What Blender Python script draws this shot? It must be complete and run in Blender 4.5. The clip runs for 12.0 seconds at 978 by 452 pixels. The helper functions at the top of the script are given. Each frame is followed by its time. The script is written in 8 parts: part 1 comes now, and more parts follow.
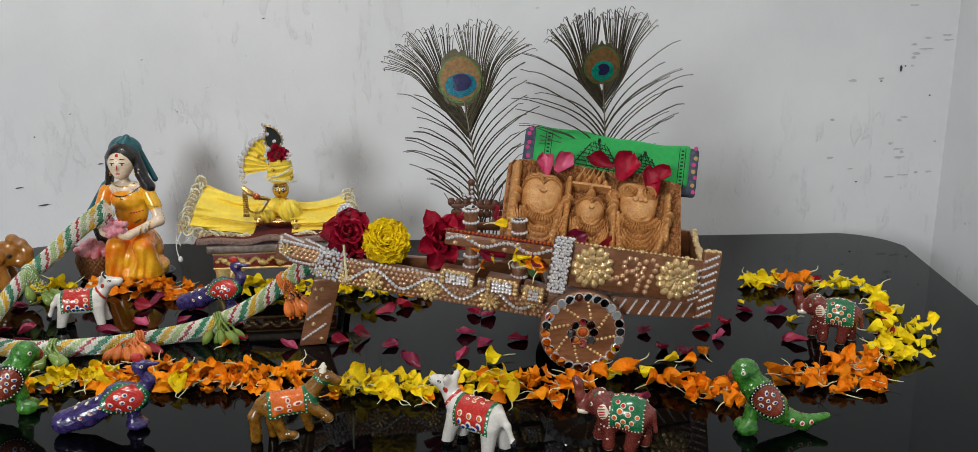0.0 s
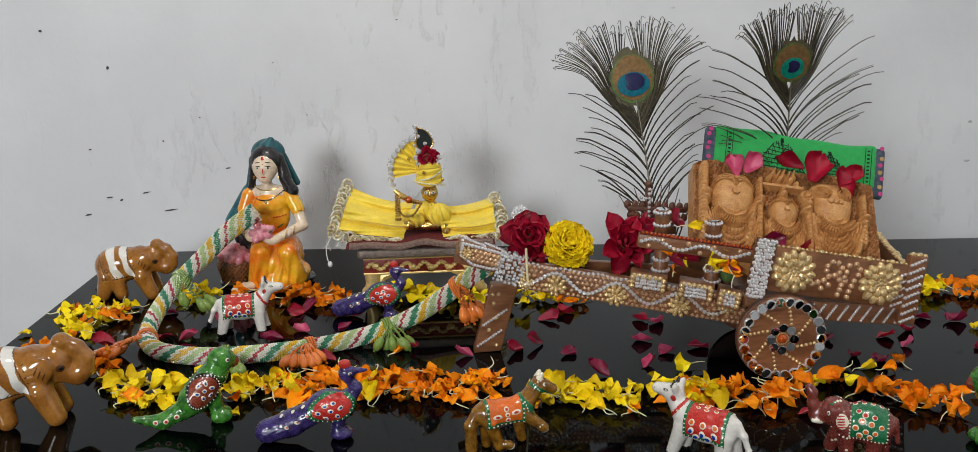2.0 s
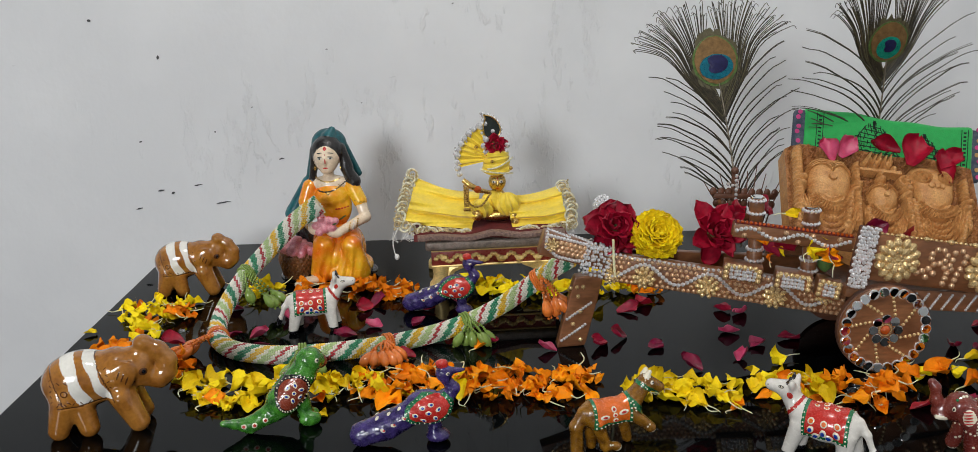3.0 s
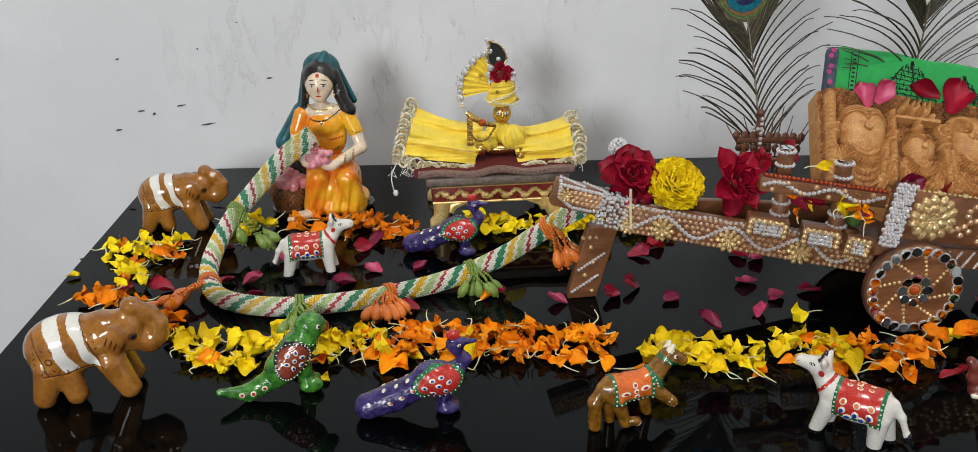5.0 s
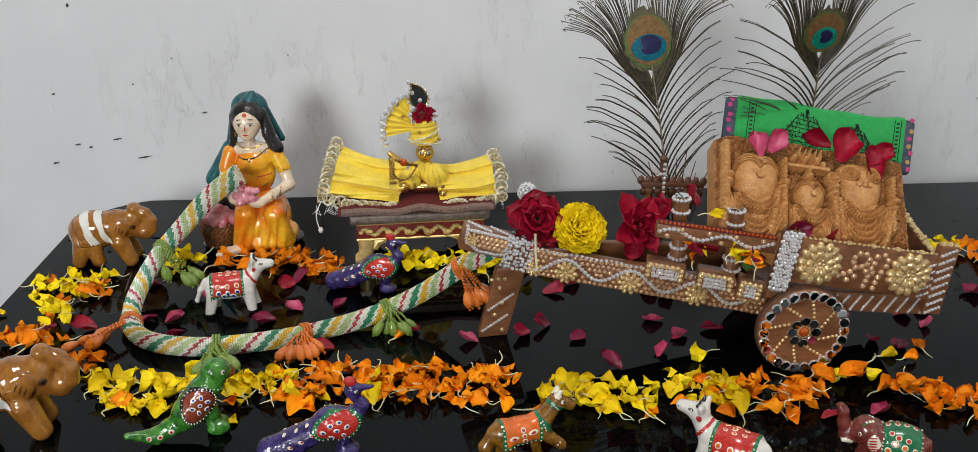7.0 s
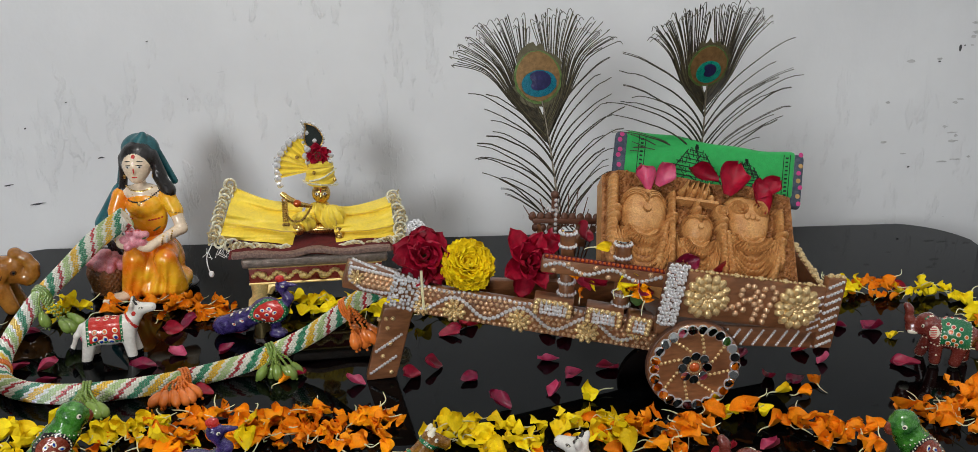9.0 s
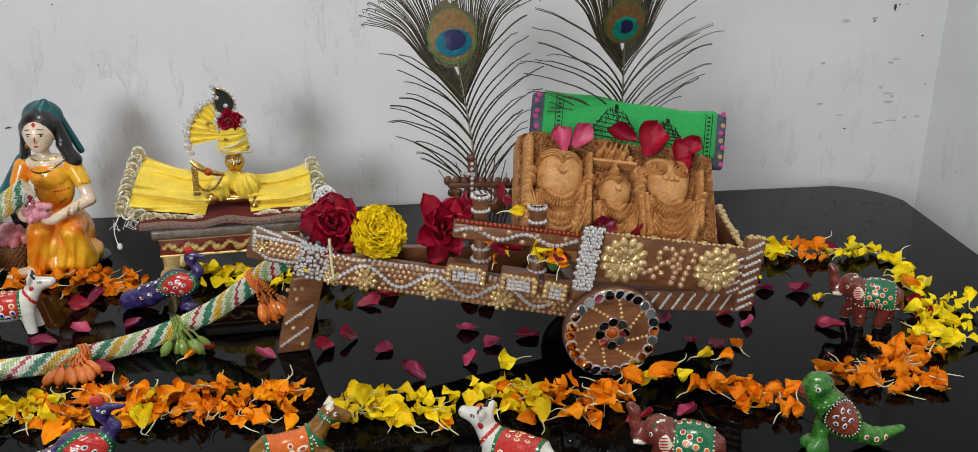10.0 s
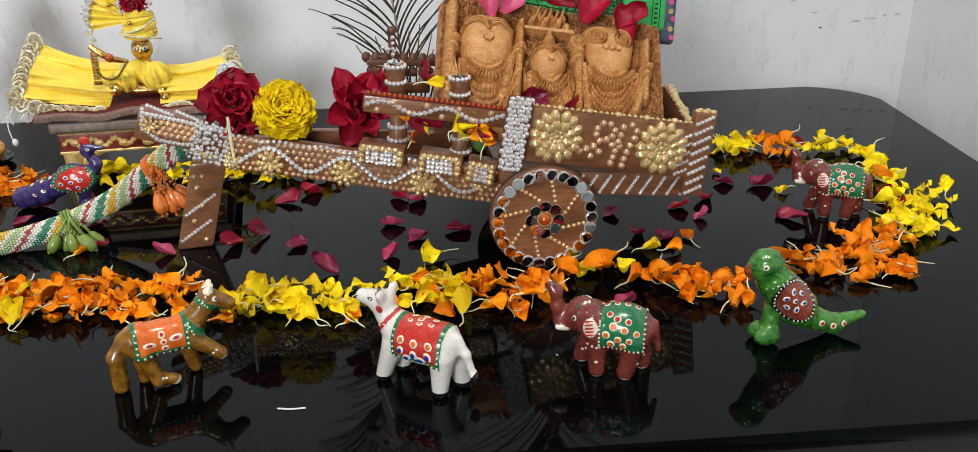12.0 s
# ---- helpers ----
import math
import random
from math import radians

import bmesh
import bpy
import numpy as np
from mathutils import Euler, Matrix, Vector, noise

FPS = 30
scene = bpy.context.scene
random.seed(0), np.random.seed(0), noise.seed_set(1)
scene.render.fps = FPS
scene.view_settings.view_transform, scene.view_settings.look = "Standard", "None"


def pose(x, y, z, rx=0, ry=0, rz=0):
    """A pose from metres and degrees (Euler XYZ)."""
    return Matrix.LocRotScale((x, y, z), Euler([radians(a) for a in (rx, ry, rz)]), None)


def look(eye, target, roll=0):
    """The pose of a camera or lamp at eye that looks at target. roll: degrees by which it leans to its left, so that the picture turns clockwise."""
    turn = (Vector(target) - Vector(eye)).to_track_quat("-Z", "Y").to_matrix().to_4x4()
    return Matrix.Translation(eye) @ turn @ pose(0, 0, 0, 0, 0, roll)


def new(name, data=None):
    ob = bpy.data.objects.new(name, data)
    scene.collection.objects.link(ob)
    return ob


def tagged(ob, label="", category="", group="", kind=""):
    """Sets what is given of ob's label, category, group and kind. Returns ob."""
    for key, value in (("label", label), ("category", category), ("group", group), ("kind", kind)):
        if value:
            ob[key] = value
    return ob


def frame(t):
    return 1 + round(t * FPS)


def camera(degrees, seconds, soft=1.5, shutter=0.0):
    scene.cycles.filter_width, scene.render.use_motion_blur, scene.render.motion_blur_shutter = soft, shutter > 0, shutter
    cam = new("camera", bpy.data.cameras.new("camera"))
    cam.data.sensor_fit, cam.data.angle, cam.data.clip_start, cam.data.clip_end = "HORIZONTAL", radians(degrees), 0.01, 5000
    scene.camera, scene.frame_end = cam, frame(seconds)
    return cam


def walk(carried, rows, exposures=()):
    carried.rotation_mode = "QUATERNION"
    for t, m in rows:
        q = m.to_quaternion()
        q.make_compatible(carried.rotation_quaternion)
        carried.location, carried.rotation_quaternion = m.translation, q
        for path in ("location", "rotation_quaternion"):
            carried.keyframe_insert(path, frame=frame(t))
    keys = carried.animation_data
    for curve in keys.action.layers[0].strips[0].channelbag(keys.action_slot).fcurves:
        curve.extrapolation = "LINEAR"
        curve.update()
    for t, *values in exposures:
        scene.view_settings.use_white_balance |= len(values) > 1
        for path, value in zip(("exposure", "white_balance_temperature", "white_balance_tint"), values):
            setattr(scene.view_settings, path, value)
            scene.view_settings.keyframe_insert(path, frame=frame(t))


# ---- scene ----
cam = camera(54.7, 12.0, soft=0.7)
PATH = [
    (0, (-0.063, -0.062, 1.112), (0.121, 1.859, 0.589), -0.5),
    (0.5, (-0.097, -0.054, 1.11), (0.091, 1.871, 0.6), -0.6),
    (1, (-0.138, -0.044, 1.108), (0.046, 1.883, 0.605), -0.6),
    (1.5, (-0.185, -0.034, 1.104), (-0.01, 1.895, 0.606), -0.6),
    (2, (-0.22, -0.021, 1.1), (-0.067, 1.908, 0.597), -0.8),
    (2.5, (-0.254, -0.006, 1.099), (-0.115, 1.921, 0.583), -1.3),
    (3, (-0.288, 0.017, 1.1), (-0.15, 1.938, 0.564), -1.7),
    (3.2, (-0.3, 0.027, 1.102), (-0.161, 1.944, 0.551), -1.8),
    (4.8, (-0.31, 0.088, 1.132), (-0.149, 1.932, 0.374), -1.2),
    (5, (-0.305, 0.089, 1.14), (-0.14, 1.925, 0.364), -0.9),
    (5.5, (-0.291, 0.094, 1.154), (-0.122, 1.916, 0.346), -0.7),
    (6, (-0.273, 0.091, 1.166), (-0.096, 1.907, 0.347), -0.6),
    (6.5, (-0.258, 0.081, 1.174), (-0.069, 1.901, 0.368), -0.5),
    (7, (-0.244, 0.069, 1.182), (-0.038, 1.904, 0.414), -0.4),
    (7.2, (-0.238, 0.065, 1.185), (-0.023, 1.907, 0.435), -0.4),
    (8.8, (-0.193, 0.063, 1.157), (0.097, 1.936, 0.519), -0.2),
    (9, (-0.184, 0.071, 1.152), (0.124, 1.94, 0.511), 0.1),
    (9.5, (-0.163, 0.078, 1.146), (0.182, 1.934, 0.485), 0.2),
    (10, (-0.136, 0.088, 1.136), (0.241, 1.925, 0.441), 0.0),
    (10.5, (-0.116, 0.093, 1.117), (0.276, 1.916, 0.395), -0.3),
    (11, (-0.109, 0.093, 1.097), (0.279, 1.908, 0.35), -0.6),
    (11.5, (-0.093, 0.1, 1.073), (0.287, 1.907, 0.305), -0.6),
    (12, (-0.071, 0.131, 1.055), (0.31, 1.929, 0.267), -0.4),
]
walk(cam, [(t, look(eye, target, roll)) for t, eye, target, roll in PATH],
     exposures=((0.0, -0.04), (3.0, -0.06), (5.5, 0.08), (7.0, 0.02), (9.0, -0.06), (9.5, -0.02), (10.5, 0.08), (12.0, 0.36)))
from mathutils.bvhtree import BVHTree

T = 0.75  # height of the table top

# ---- light ----
world = bpy.data.worlds.new("world")
scene.world = world
world.use_nodes = True
wn = world.node_tree
sky = wn.nodes.new("ShaderNodeTexSky")
sky.sky_type, sky.sun_disc, sky.sun_elevation, sky.sun_rotation = "NISHITA", False, radians(40), radians(200)
wn.links.new(sky.outputs[0], wn.nodes["Background"].inputs[0])
wn.nodes["Background"].inputs[1].default_value = 0.1


def area(name, eye, target, size, size_y, power, col, spread=180):
    d = bpy.data.lights.new(name, "AREA")
    d.shape, d.size, d.size_y, d.energy, d.color = "RECTANGLE", size, size_y, power, col
    d.spread = radians(spread)
    ob = new(name, d)
    ob.matrix_world = look(eye, target)
    return ob


area("window_light", (-1.7, -2.2, 1.75), (-0.55, 1.1, 0.80), 0.8, 0.75, 15.2, (0.96, 0.98, 1.0), 95)
area("ceiling_light", (-0.15, 0.1, 2.72), (-0.15, 0.1, 0), 0.5, 0.12, 17.5, (1.0, 0.97, 0.92))


# ---- materials ----
def mat(name, col, rough=0.5, metal=0.0, vary=0.15, scale=40.0, bump=0.1, depth=0.001, coat=0.0, hue=0.0, second=None,
        trans=0.0, stretch=(1, 1, 1), sheen=0.0, obj=0.0):
    """A procedural surface: two scales of colour variation, roughness variation and fine relief."""
    m = bpy.data.materials.new(name)
    m.use_nodes = True
    nt = m.node_tree
    N, L = nt.nodes, nt.links
    b = N["Principled BSDF"]
    co = N.new("ShaderNodeTexCoord")
    mp = N.new("ShaderNodeMapping")
    mp.inputs["Scale"].default_value = stretch
    L.new(co.outputs["Object"], mp.inputs[0])

    def noi(sc, det=4.0):
        n = N.new("ShaderNodeTexNoise")
        n.inputs["Scale"].default_value, n.inputs["Detail"].default_value = sc, det
        L.new(mp.outputs[0], n.inputs["Vector"])
        return n.outputs[0]

    def ramp(src, lo, hi):
        r = N.new("ShaderNodeMapRange")
        r.inputs[1].default_value, r.inputs[2].default_value, r.inputs[3].default_value, r.inputs[4].default_value = 0.3, 0.7, lo, hi
        L.new(src, r.inputs[0])
        return r.outputs[0]

    big, fine = noi(scale), noi(scale * 6)
    c2 = second or tuple(min(1, c * (1 + vary)) for c in col)
    c1 = col if second else tuple(c * (1 - vary) for c in col)
    mx = N.new("ShaderNodeMix")
    mx.data_type = "RGBA"
    mx.inputs[6].default_value, mx.inputs[7].default_value = (*c1, 1), (*c2, 1)
    L.new(ramp(big, 0, 1), mx.inputs[0])
    hs = N.new("ShaderNodeHueSaturation")
    L.new(mx.outputs[2], hs.inputs["Color"])
    L.new(ramp(fine, 1 - vary * 0.7, 1 + vary * 0.7), hs.inputs["Value"])
    out = hs.outputs[0]
    if obj or hue:
        oi = N.new("ShaderNodeObjectInfo")
        h2 = N.new("ShaderNodeHueSaturation")
        for i, (lo, hi) in enumerate(((0.5 - hue, 0.5 + hue), (1, 1), (1 - obj, 1 + obj))):
            if lo != hi:
                r = N.new("ShaderNodeMapRange")
                r.inputs[3].default_value, r.inputs[4].default_value = lo, hi
                L.new(oi.outputs["Random"], r.inputs[0])
                L.new(r.outputs[0], h2.inputs[i])
        L.new(out, h2.inputs["Color"])
        out = h2.outputs[0]
    L.new(out, b.inputs["Base Color"])
    L.new(ramp(fine, max(0.02, rough * 0.8), min(1, rough * 1.25)), b.inputs["Roughness"])
    b.inputs["Metallic"].default_value = metal
    b.inputs["Coat Weight"].default_value = coat
    b.inputs["Coat Roughness"].default_value = 0.08
    b.inputs["Sheen Weight"].default_value = sheen
    if trans:
        b.inputs["Subsurface Weight"].default_value = trans
        b.inputs["Subsurface Radius"].default_value = (0.004, 0.002, 0.001)
        b.inputs["Subsurface Scale"].default_value = 0.5
    if bump:
        bp = N.new("ShaderNodeBump")
        bp.inputs["Strength"].default_value, bp.inputs["Distance"].default_value = bump, depth
        L.new(fine, bp.inputs["Height"])
        L.new(bp.outputs[0], b.inputs["Normal"])
    return m


def plaster():
    """White-washed wall: brush streaks, blisters, scraped patches and faint grey stains."""
    m = bpy.data.materials.new("whitewash")
    m.use_nodes = True
    N, L = m.node_tree.nodes, m.node_tree.links
    b = N["Principled BSDF"]
    co = N.new("ShaderNodeTexCoord")

    def noi(sc, det, vec=None, rough=0.55):
        n = N.new("ShaderNodeTexNoise")
        n.inputs["Scale"].default_value, n.inputs["Detail"].default_value, n.inputs["Roughness"].default_value = sc, det, rough
        L.new(vec or co.outputs["Object"], n.inputs["Vector"])
        return n.outputs[0]

    def rng(src, a, c, lo, hi):
        r = N.new("ShaderNodeMapRange")
        r.inputs[1].default_value, r.inputs[2].default_value, r.inputs[3].default_value, r.inputs[4].default_value = a, c, lo, hi
        L.new(src, r.inputs[0])
        return r.outputs[0]

    def mth(op, a, c):
        n = N.new("ShaderNodeMath")
        n.operation = op
        for i, v in enumerate((a, c)):
            if isinstance(v, (int, float)):
                n.inputs[i].default_value = v
            else:
                L.new(v, n.inputs[i])
        return n.outputs[0]

    st = N.new("ShaderNodeMapping")
    st.inputs["Scale"].default_value = (1, 1, 0.35)
    L.new(co.outputs["Object"], st.inputs[0])
    where = rng(noi(2.6, 3), 0.50, 0.62, 0, 1)
    flakes = rng(noi(38, 6, st.outputs[0], 0.65), 0.57, 0.62, 0, 1)
    patch = mth("MULTIPLY", where, flakes)
    fine = noi(160, 4)
    med = noi(14, 5)
    mx = N.new("ShaderNodeMix")
    mx.data_type = "RGBA"
    mx.inputs[6].default_value, mx.inputs[7].default_value = (0.70, 0.71, 0.725, 1), (0.80, 0.81, 0.82, 1)
    L.new(rng(noi(3.5, 5), 0.35, 0.65, 0, 1), mx.inputs[0])
    m2 = N.new("ShaderNodeMix")
    m2.data_type = "RGBA"
    m2.inputs[7].default_value = (0.62, 0.62, 0.62, 1)
    L.new(mx.outputs[2], m2.inputs[6])
    L.new(mth("MULTIPLY", patch, 0.16), m2.inputs[0])
    sp = N.new("ShaderNodeMapping")
    sp.inputs["Scale"].default_value = (0.45, 1, 1)
    L.new(co.outputs["Object"], sp.inputs[0])
    specks = mth("MULTIPLY", rng(noi(60, 2, sp.outputs[0]), 0.735, 0.76, 0, 1), rng(noi(5, 2), 0.45, 0.6, 0, 1))
    m3 = N.new("ShaderNodeMix")
    m3.data_type = "RGBA"
    m3.inputs[7].default_value = (0.3, 0.3, 0.3, 1)
    L.new(m2.outputs[2], m3.inputs[6])
    L.new(mth("MULTIPLY", specks, 0.6), m3.inputs[0])
    L.new(m3.outputs[2], b.inputs["Base Color"])
    b.inputs["Roughness"].default_value = 0.75
    h = mth("ADD", mth("MULTIPLY", patch, 0.9), mth("ADD", mth("MULTIPLY", med, 0.7), mth("MULTIPLY", fine, 0.12)))
    bp = N.new("ShaderNodeBump")
    bp.inputs["Strength"].default_value, bp.inputs["Distance"].default_value = 0.4, 0.004
    L.new(h, bp.inputs["Height"])
    L.new(bp.outputs[0], b.inputs["Normal"])
    return m


WALL = plaster()
BLACK_GLASS = mat("black_glass", (0.0012, 0.0015, 0.0018), 0.03, vary=0.3, scale=8, bump=0.0)
BLACK_GLASS.node_tree.nodes["Principled BSDF"].inputs["Specular IOR Level"].default_value = 0.11
BLACK_GLASS.node_tree.nodes["Principled BSDF"].inputs["Specular Tint"].default_value = (0.74, 0.92, 1.0, 1)
FRAME_BLACK = mat("black_lacquer", (0.012, 0.012, 0.013), 0.35)
FLOOR_MAT = mat("dark_floor_tile", (0.12, 0.11, 0.1), 0.4, scale=6)
CEIL_MAT = mat("ceiling_paint", (0.75, 0.75, 0.74), 0.8, scale=5)
WOOD = mat("sheesham_wood", (0.14, 0.055, 0.023), 0.38, vary=0.35, scale=60, stretch=(0.25, 1, 1), bump=0.25, second=(0.26, 0.108, 0.045), coat=0.2)
WOOD_DARK = mat("dark_stained_wood", (0.11, 0.045, 0.025), 0.45, vary=0.35, scale=60, stretch=(0.3, 1, 1), bump=0.2)
CARVED = mat("carved_sandalwood", (0.45, 0.19, 0.055), 0.42, vary=0.28, scale=120, bump=0.6, depth=0.0010, second=(0.64, 0.34, 0.12))
SILVER = mat("rhinestone", (0.95, 0.95, 0.96), 0.09, 0.62, vary=0.08, scale=200, bump=0.0)
MIRROR = mat("mirror_disc", (0.83, 0.86, 0.87), 0.03, 1.0, vary=0.02, scale=30, bump=0.0)
GOLD = mat("gold_bead", (0.72, 0.53, 0.26), 0.26, 0.55, vary=0.15, scale=200, bump=0.05)
COPPER_BEAD = mat("copper_pearl", (0.64, 0.41, 0.24), 0.25, 0.55, vary=0.12, scale=200, bump=0.0)
BRASS = mat("brass", (0.66, 0.44, 0.14), 0.28, 1.0, vary=0.25, scale=120, bump=0.15)
RED_FELT = mat("maroon_felt", (0.12, 0.008, 0.010), 0.9, vary=0.25, scale=150, bump=0.4)
GEM = mat("amber_stone", (0.55, 0.09, 0.01), 0.08, 0.3, coat=1.0, bump=0)
YELLOW_CLOTH = mat("yellow_satin", (0.92, 0.68, 0.05), 0.42, vary=0.1, scale=70, bump=0.25, sheen=0.3)
LACE = mat("gold_lace_thread", (0.62, 0.50, 0.27), 0.35, 0.45, vary=0.35, scale=400, bump=0.5)
LACE_PALE = mat("pale_zari_thread", (0.82, 0.76, 0.58), 0.38, 0.2, vary=0.3, scale=400, bump=0.5)
THREAD = mat("white_thread", (0.8, 0.79, 0.76), 0.8)
GILT = mat("gilt_paint", (0.74, 0.55, 0.22), 0.38, 0.35, vary=0.25, scale=120, bump=0.2)
SEAT_METAL = mat("embossed_grey_metal", (0.27, 0.22, 0.185), 0.42, 0.6, vary=0.3, scale=200, bump=0.6)
SEAT_RED = mat("maroon_enamel", (0.22, 0.03, 0.022), 0.3, coat=0.4)
ROSE_RED = mat("red_rose_petal", (0.30, 0.004, 0.022), 0.45, vary=0.3, scale=60, bump=0.25, trans=0.1, obj=0.3)
ROSE_PINK = mat("pink_rose_petal", (0.28, 0.006, 0.036), 0.42, vary=0.35, scale=50, bump=0.3, trans=0.15, obj=0.3, hue=0.012)
ROSE_PALE = mat("two_tone_rose_petal", (0.42, 0.012, 0.075), 0.42, vary=0.2, scale=45, bump=0.3, trans=0.15, second=(0.62, 0.13, 0.24))
MARI_Y = mat("yellow_marigold", (0.94, 0.68, 0.008), 0.6, vary=0.1, scale=90, bump=0.3, obj=0.12, hue=0.008)
MARI_O = mat("orange_marigold", (0.97, 0.285, 0.002), 0.6, vary=0.12, scale=90, bump=0.3, obj=0.15, hue=0.01)
STALK = mat("pale_floret_tube", (0.75, 0.72, 0.45), 0.5, trans=0.2)
for pm in (MARI_Y, MARI_O, ROSE_RED):
    pm.node_tree.nodes["Principled BSDF"].inputs["Specular IOR Level"].default_value = 0.22
LEAF = mat("green_calyx", (0.08, 0.16, 0.04), 0.5)


# ---- geometry ----
def gx(g, m):
    return [m @ Vector(v) for v in g[0]], g[1]


def gjoin(gs):
    V, F = [], []
    for v, f in gs:
        n = len(V)
        V.extend(v)
        F.extend(tuple(i + n for i in q) for q in f)
    return V, F


def at(x, y, z):
    return Matrix.Translation((x, y, z))


def from_bm(bm):
    bm.verts.index_update()
    g = [v.co.copy() for v in bm.verts], [tuple(v.index for v in f.verts) for f in bm.faces]
    bm.free()
    return g


def g_box(sx, sy, sz, bev=0.0008, seg=2):
    bm = bmesh.new()
    bmesh.ops.create_cube(bm, size=1)
    for v in bm.verts:
        v.co = (v.co.x * sx, v.co.y * sy, v.co.z * sz)
    if bev:
        bmesh.ops.bevel(bm, geom=bm.edges[:], offset=bev, segments=seg, affect="EDGES", profile=0.5)
    return from_bm(bm)


def g_lathe(prof, n=20):
    """A turned body from (radius, height) pairs, closed at both ends."""
    V = [(r * math.cos(2 * math.pi * i / n), r * math.sin(2 * math.pi * i / n), z) for r, z in prof for i in range(n)]
    F = [(k * n + i, k * n + (i + 1) % n, (k + 1) * n + (i + 1) % n, (k + 1) * n + i) for k in range(len(prof) - 1) for i in range(n)]
    F += [tuple(range(n - 1, -1, -1)), tuple((len(prof) - 1) * n + i for i in range(n))]
    return V, F


def g_ball(r, n=8, k=5, sq=1.0):
    prof = [(max(r * math.sin(math.pi * j / k), r * 0.02), -r * sq * math.cos(math.pi * j / k)) for j in range(k + 1)]
    return g_lathe(prof, n)


def g_tube(pts, rad, n=8, closed=False):
    """A tube along points; rad is a number or one per point."""
    P = [Vector(p) for p in pts]
    R = rad if isinstance(rad, (list, tuple)) else [rad] * len(P)
    V, F = [], []
    side = None
    for i, p in enumerate(P):
        d = (P[(i + 1) % len(P)] if closed else P[min(i + 1, len(P) - 1)]) - (P[i - 1] if closed else P[max(i - 1, 0)])
        d.normalize()
        if side is None:
            side = d.orthogonal().normalized()
        side = (side - d * side.dot(d)).normalized()
        up = d.cross(side)
        V += [p + (side * math.cos(a) + up * math.sin(a)) * R[i] for a in (2 * math.pi * j / n for j in range(n))]
    m = len(P)
    for k in range(m if closed else m - 1):
        k2 = (k + 1) % m
        F += [(k * n + j, k * n + (j + 1) % n, k2 * n + (j + 1) % n, k2 * n + j) for j in range(n)]
    if not closed:
        F += [tuple(range(n - 1, -1, -1)), tuple((m - 1) * n + j for j in range(n))]
    return V, F


def spline(pts, n):
    """Points along a smooth curve through pts."""
    P = [Vector(p) for p in pts]
    P = [P[0] * 2 - P[1]] + P + [P[-1] * 2 - P[-2]]
    out = []
    segs = len(P) - 3
    for i in range(n):
        s = i / (n - 1) * segs
        k = min(int(s), segs - 1)
        t = s - k
        a, b, c, d = P[k:k + 4]
        out.append(0.5 * ((2 * b) + (c - a) * t + (2 * a - 5 * b + 4 * c - d) * t * t + (3 * b - a - 3 * c + d) * t ** 3))
    return out


def mesh_of(name, g, mats, smooth=True):
    me = bpy.data.meshes.new(name)
    me.from_pydata([tuple(v) for v in g[0]], [], g[1])
    for m in (mats if isinstance(mats, (list, tuple)) else [mats]):
        me.materials.append(m)
    if len(g) > 2:
        me.polygons.foreach_set("material_index", np.array(g[2], dtype=np.int32))
    if smooth:
        me.polygons.foreach_set("use_smooth", [True] * len(me.polygons))
        me.set_sharp_from_angle(angle=radians(40))
        if me.materials[0].name in ("rhinestone", "mirror_disc"):
            me.polygons.foreach_set("use_smooth", [False] * len(me.polygons))
    me.update()
    return me


def thing(name, base, label, category, group=""):
    ob = new(name)
    ob.location = base
    ob.empty_display_size = 0.02
    return tagged(ob, label, category, group)


def part(name, g, m, parent, label="", kind=""):
    """One mesh, given in world coordinates, under a thing or a part."""
    base = Vector(parent.location) if parent.parent is None else Vector(parent.parent.location) + Vector(parent.location)
    ob = new(name, mesh_of(name, ([Vector(v) - base for v in g[0]], *g[1:]), m))
    ob.parent = parent
    return tagged(ob, label, kind=kind)


def solo(name, g, m, label, category, group="", kind="", base=(0, 0, 0)):
    """A thing of one mesh, given in world coordinates."""
    b = Vector(base)
    ob = new(name, mesh_of(name, ([Vector(v) - b for v in g[0]], *g[1:]), m))
    ob.location = b
    return tagged(ob, label, category, group, kind)


def face_frame(p0, p1, up=(0, 0, 1)):
    """A frame on a board's front: x from p0 to p1, y away from the viewer's side, z up."""
    p0, p1 = Vector(p0), Vector(p1)
    X = (p1 - p0).normalized()
    Y = Vector(up).cross(X).normalized()
    Z = X.cross(Y)
    m = Matrix((X, Y, Z)).transposed().to_4x4()
    m.translation = p0
    return m, (p1 - p0).length


# ---- the room ----
def slab(name, x0, x1, y0, y1, z0, z1, m):
    g = gx(g_box(x1 - x0, y1 - y0, z1 - z0, 0), at((x0 + x1) / 2, (y0 + y1) / 2, (z0 + z1) / 2))
    return solo(name, g, m, "", "", kind="structure")


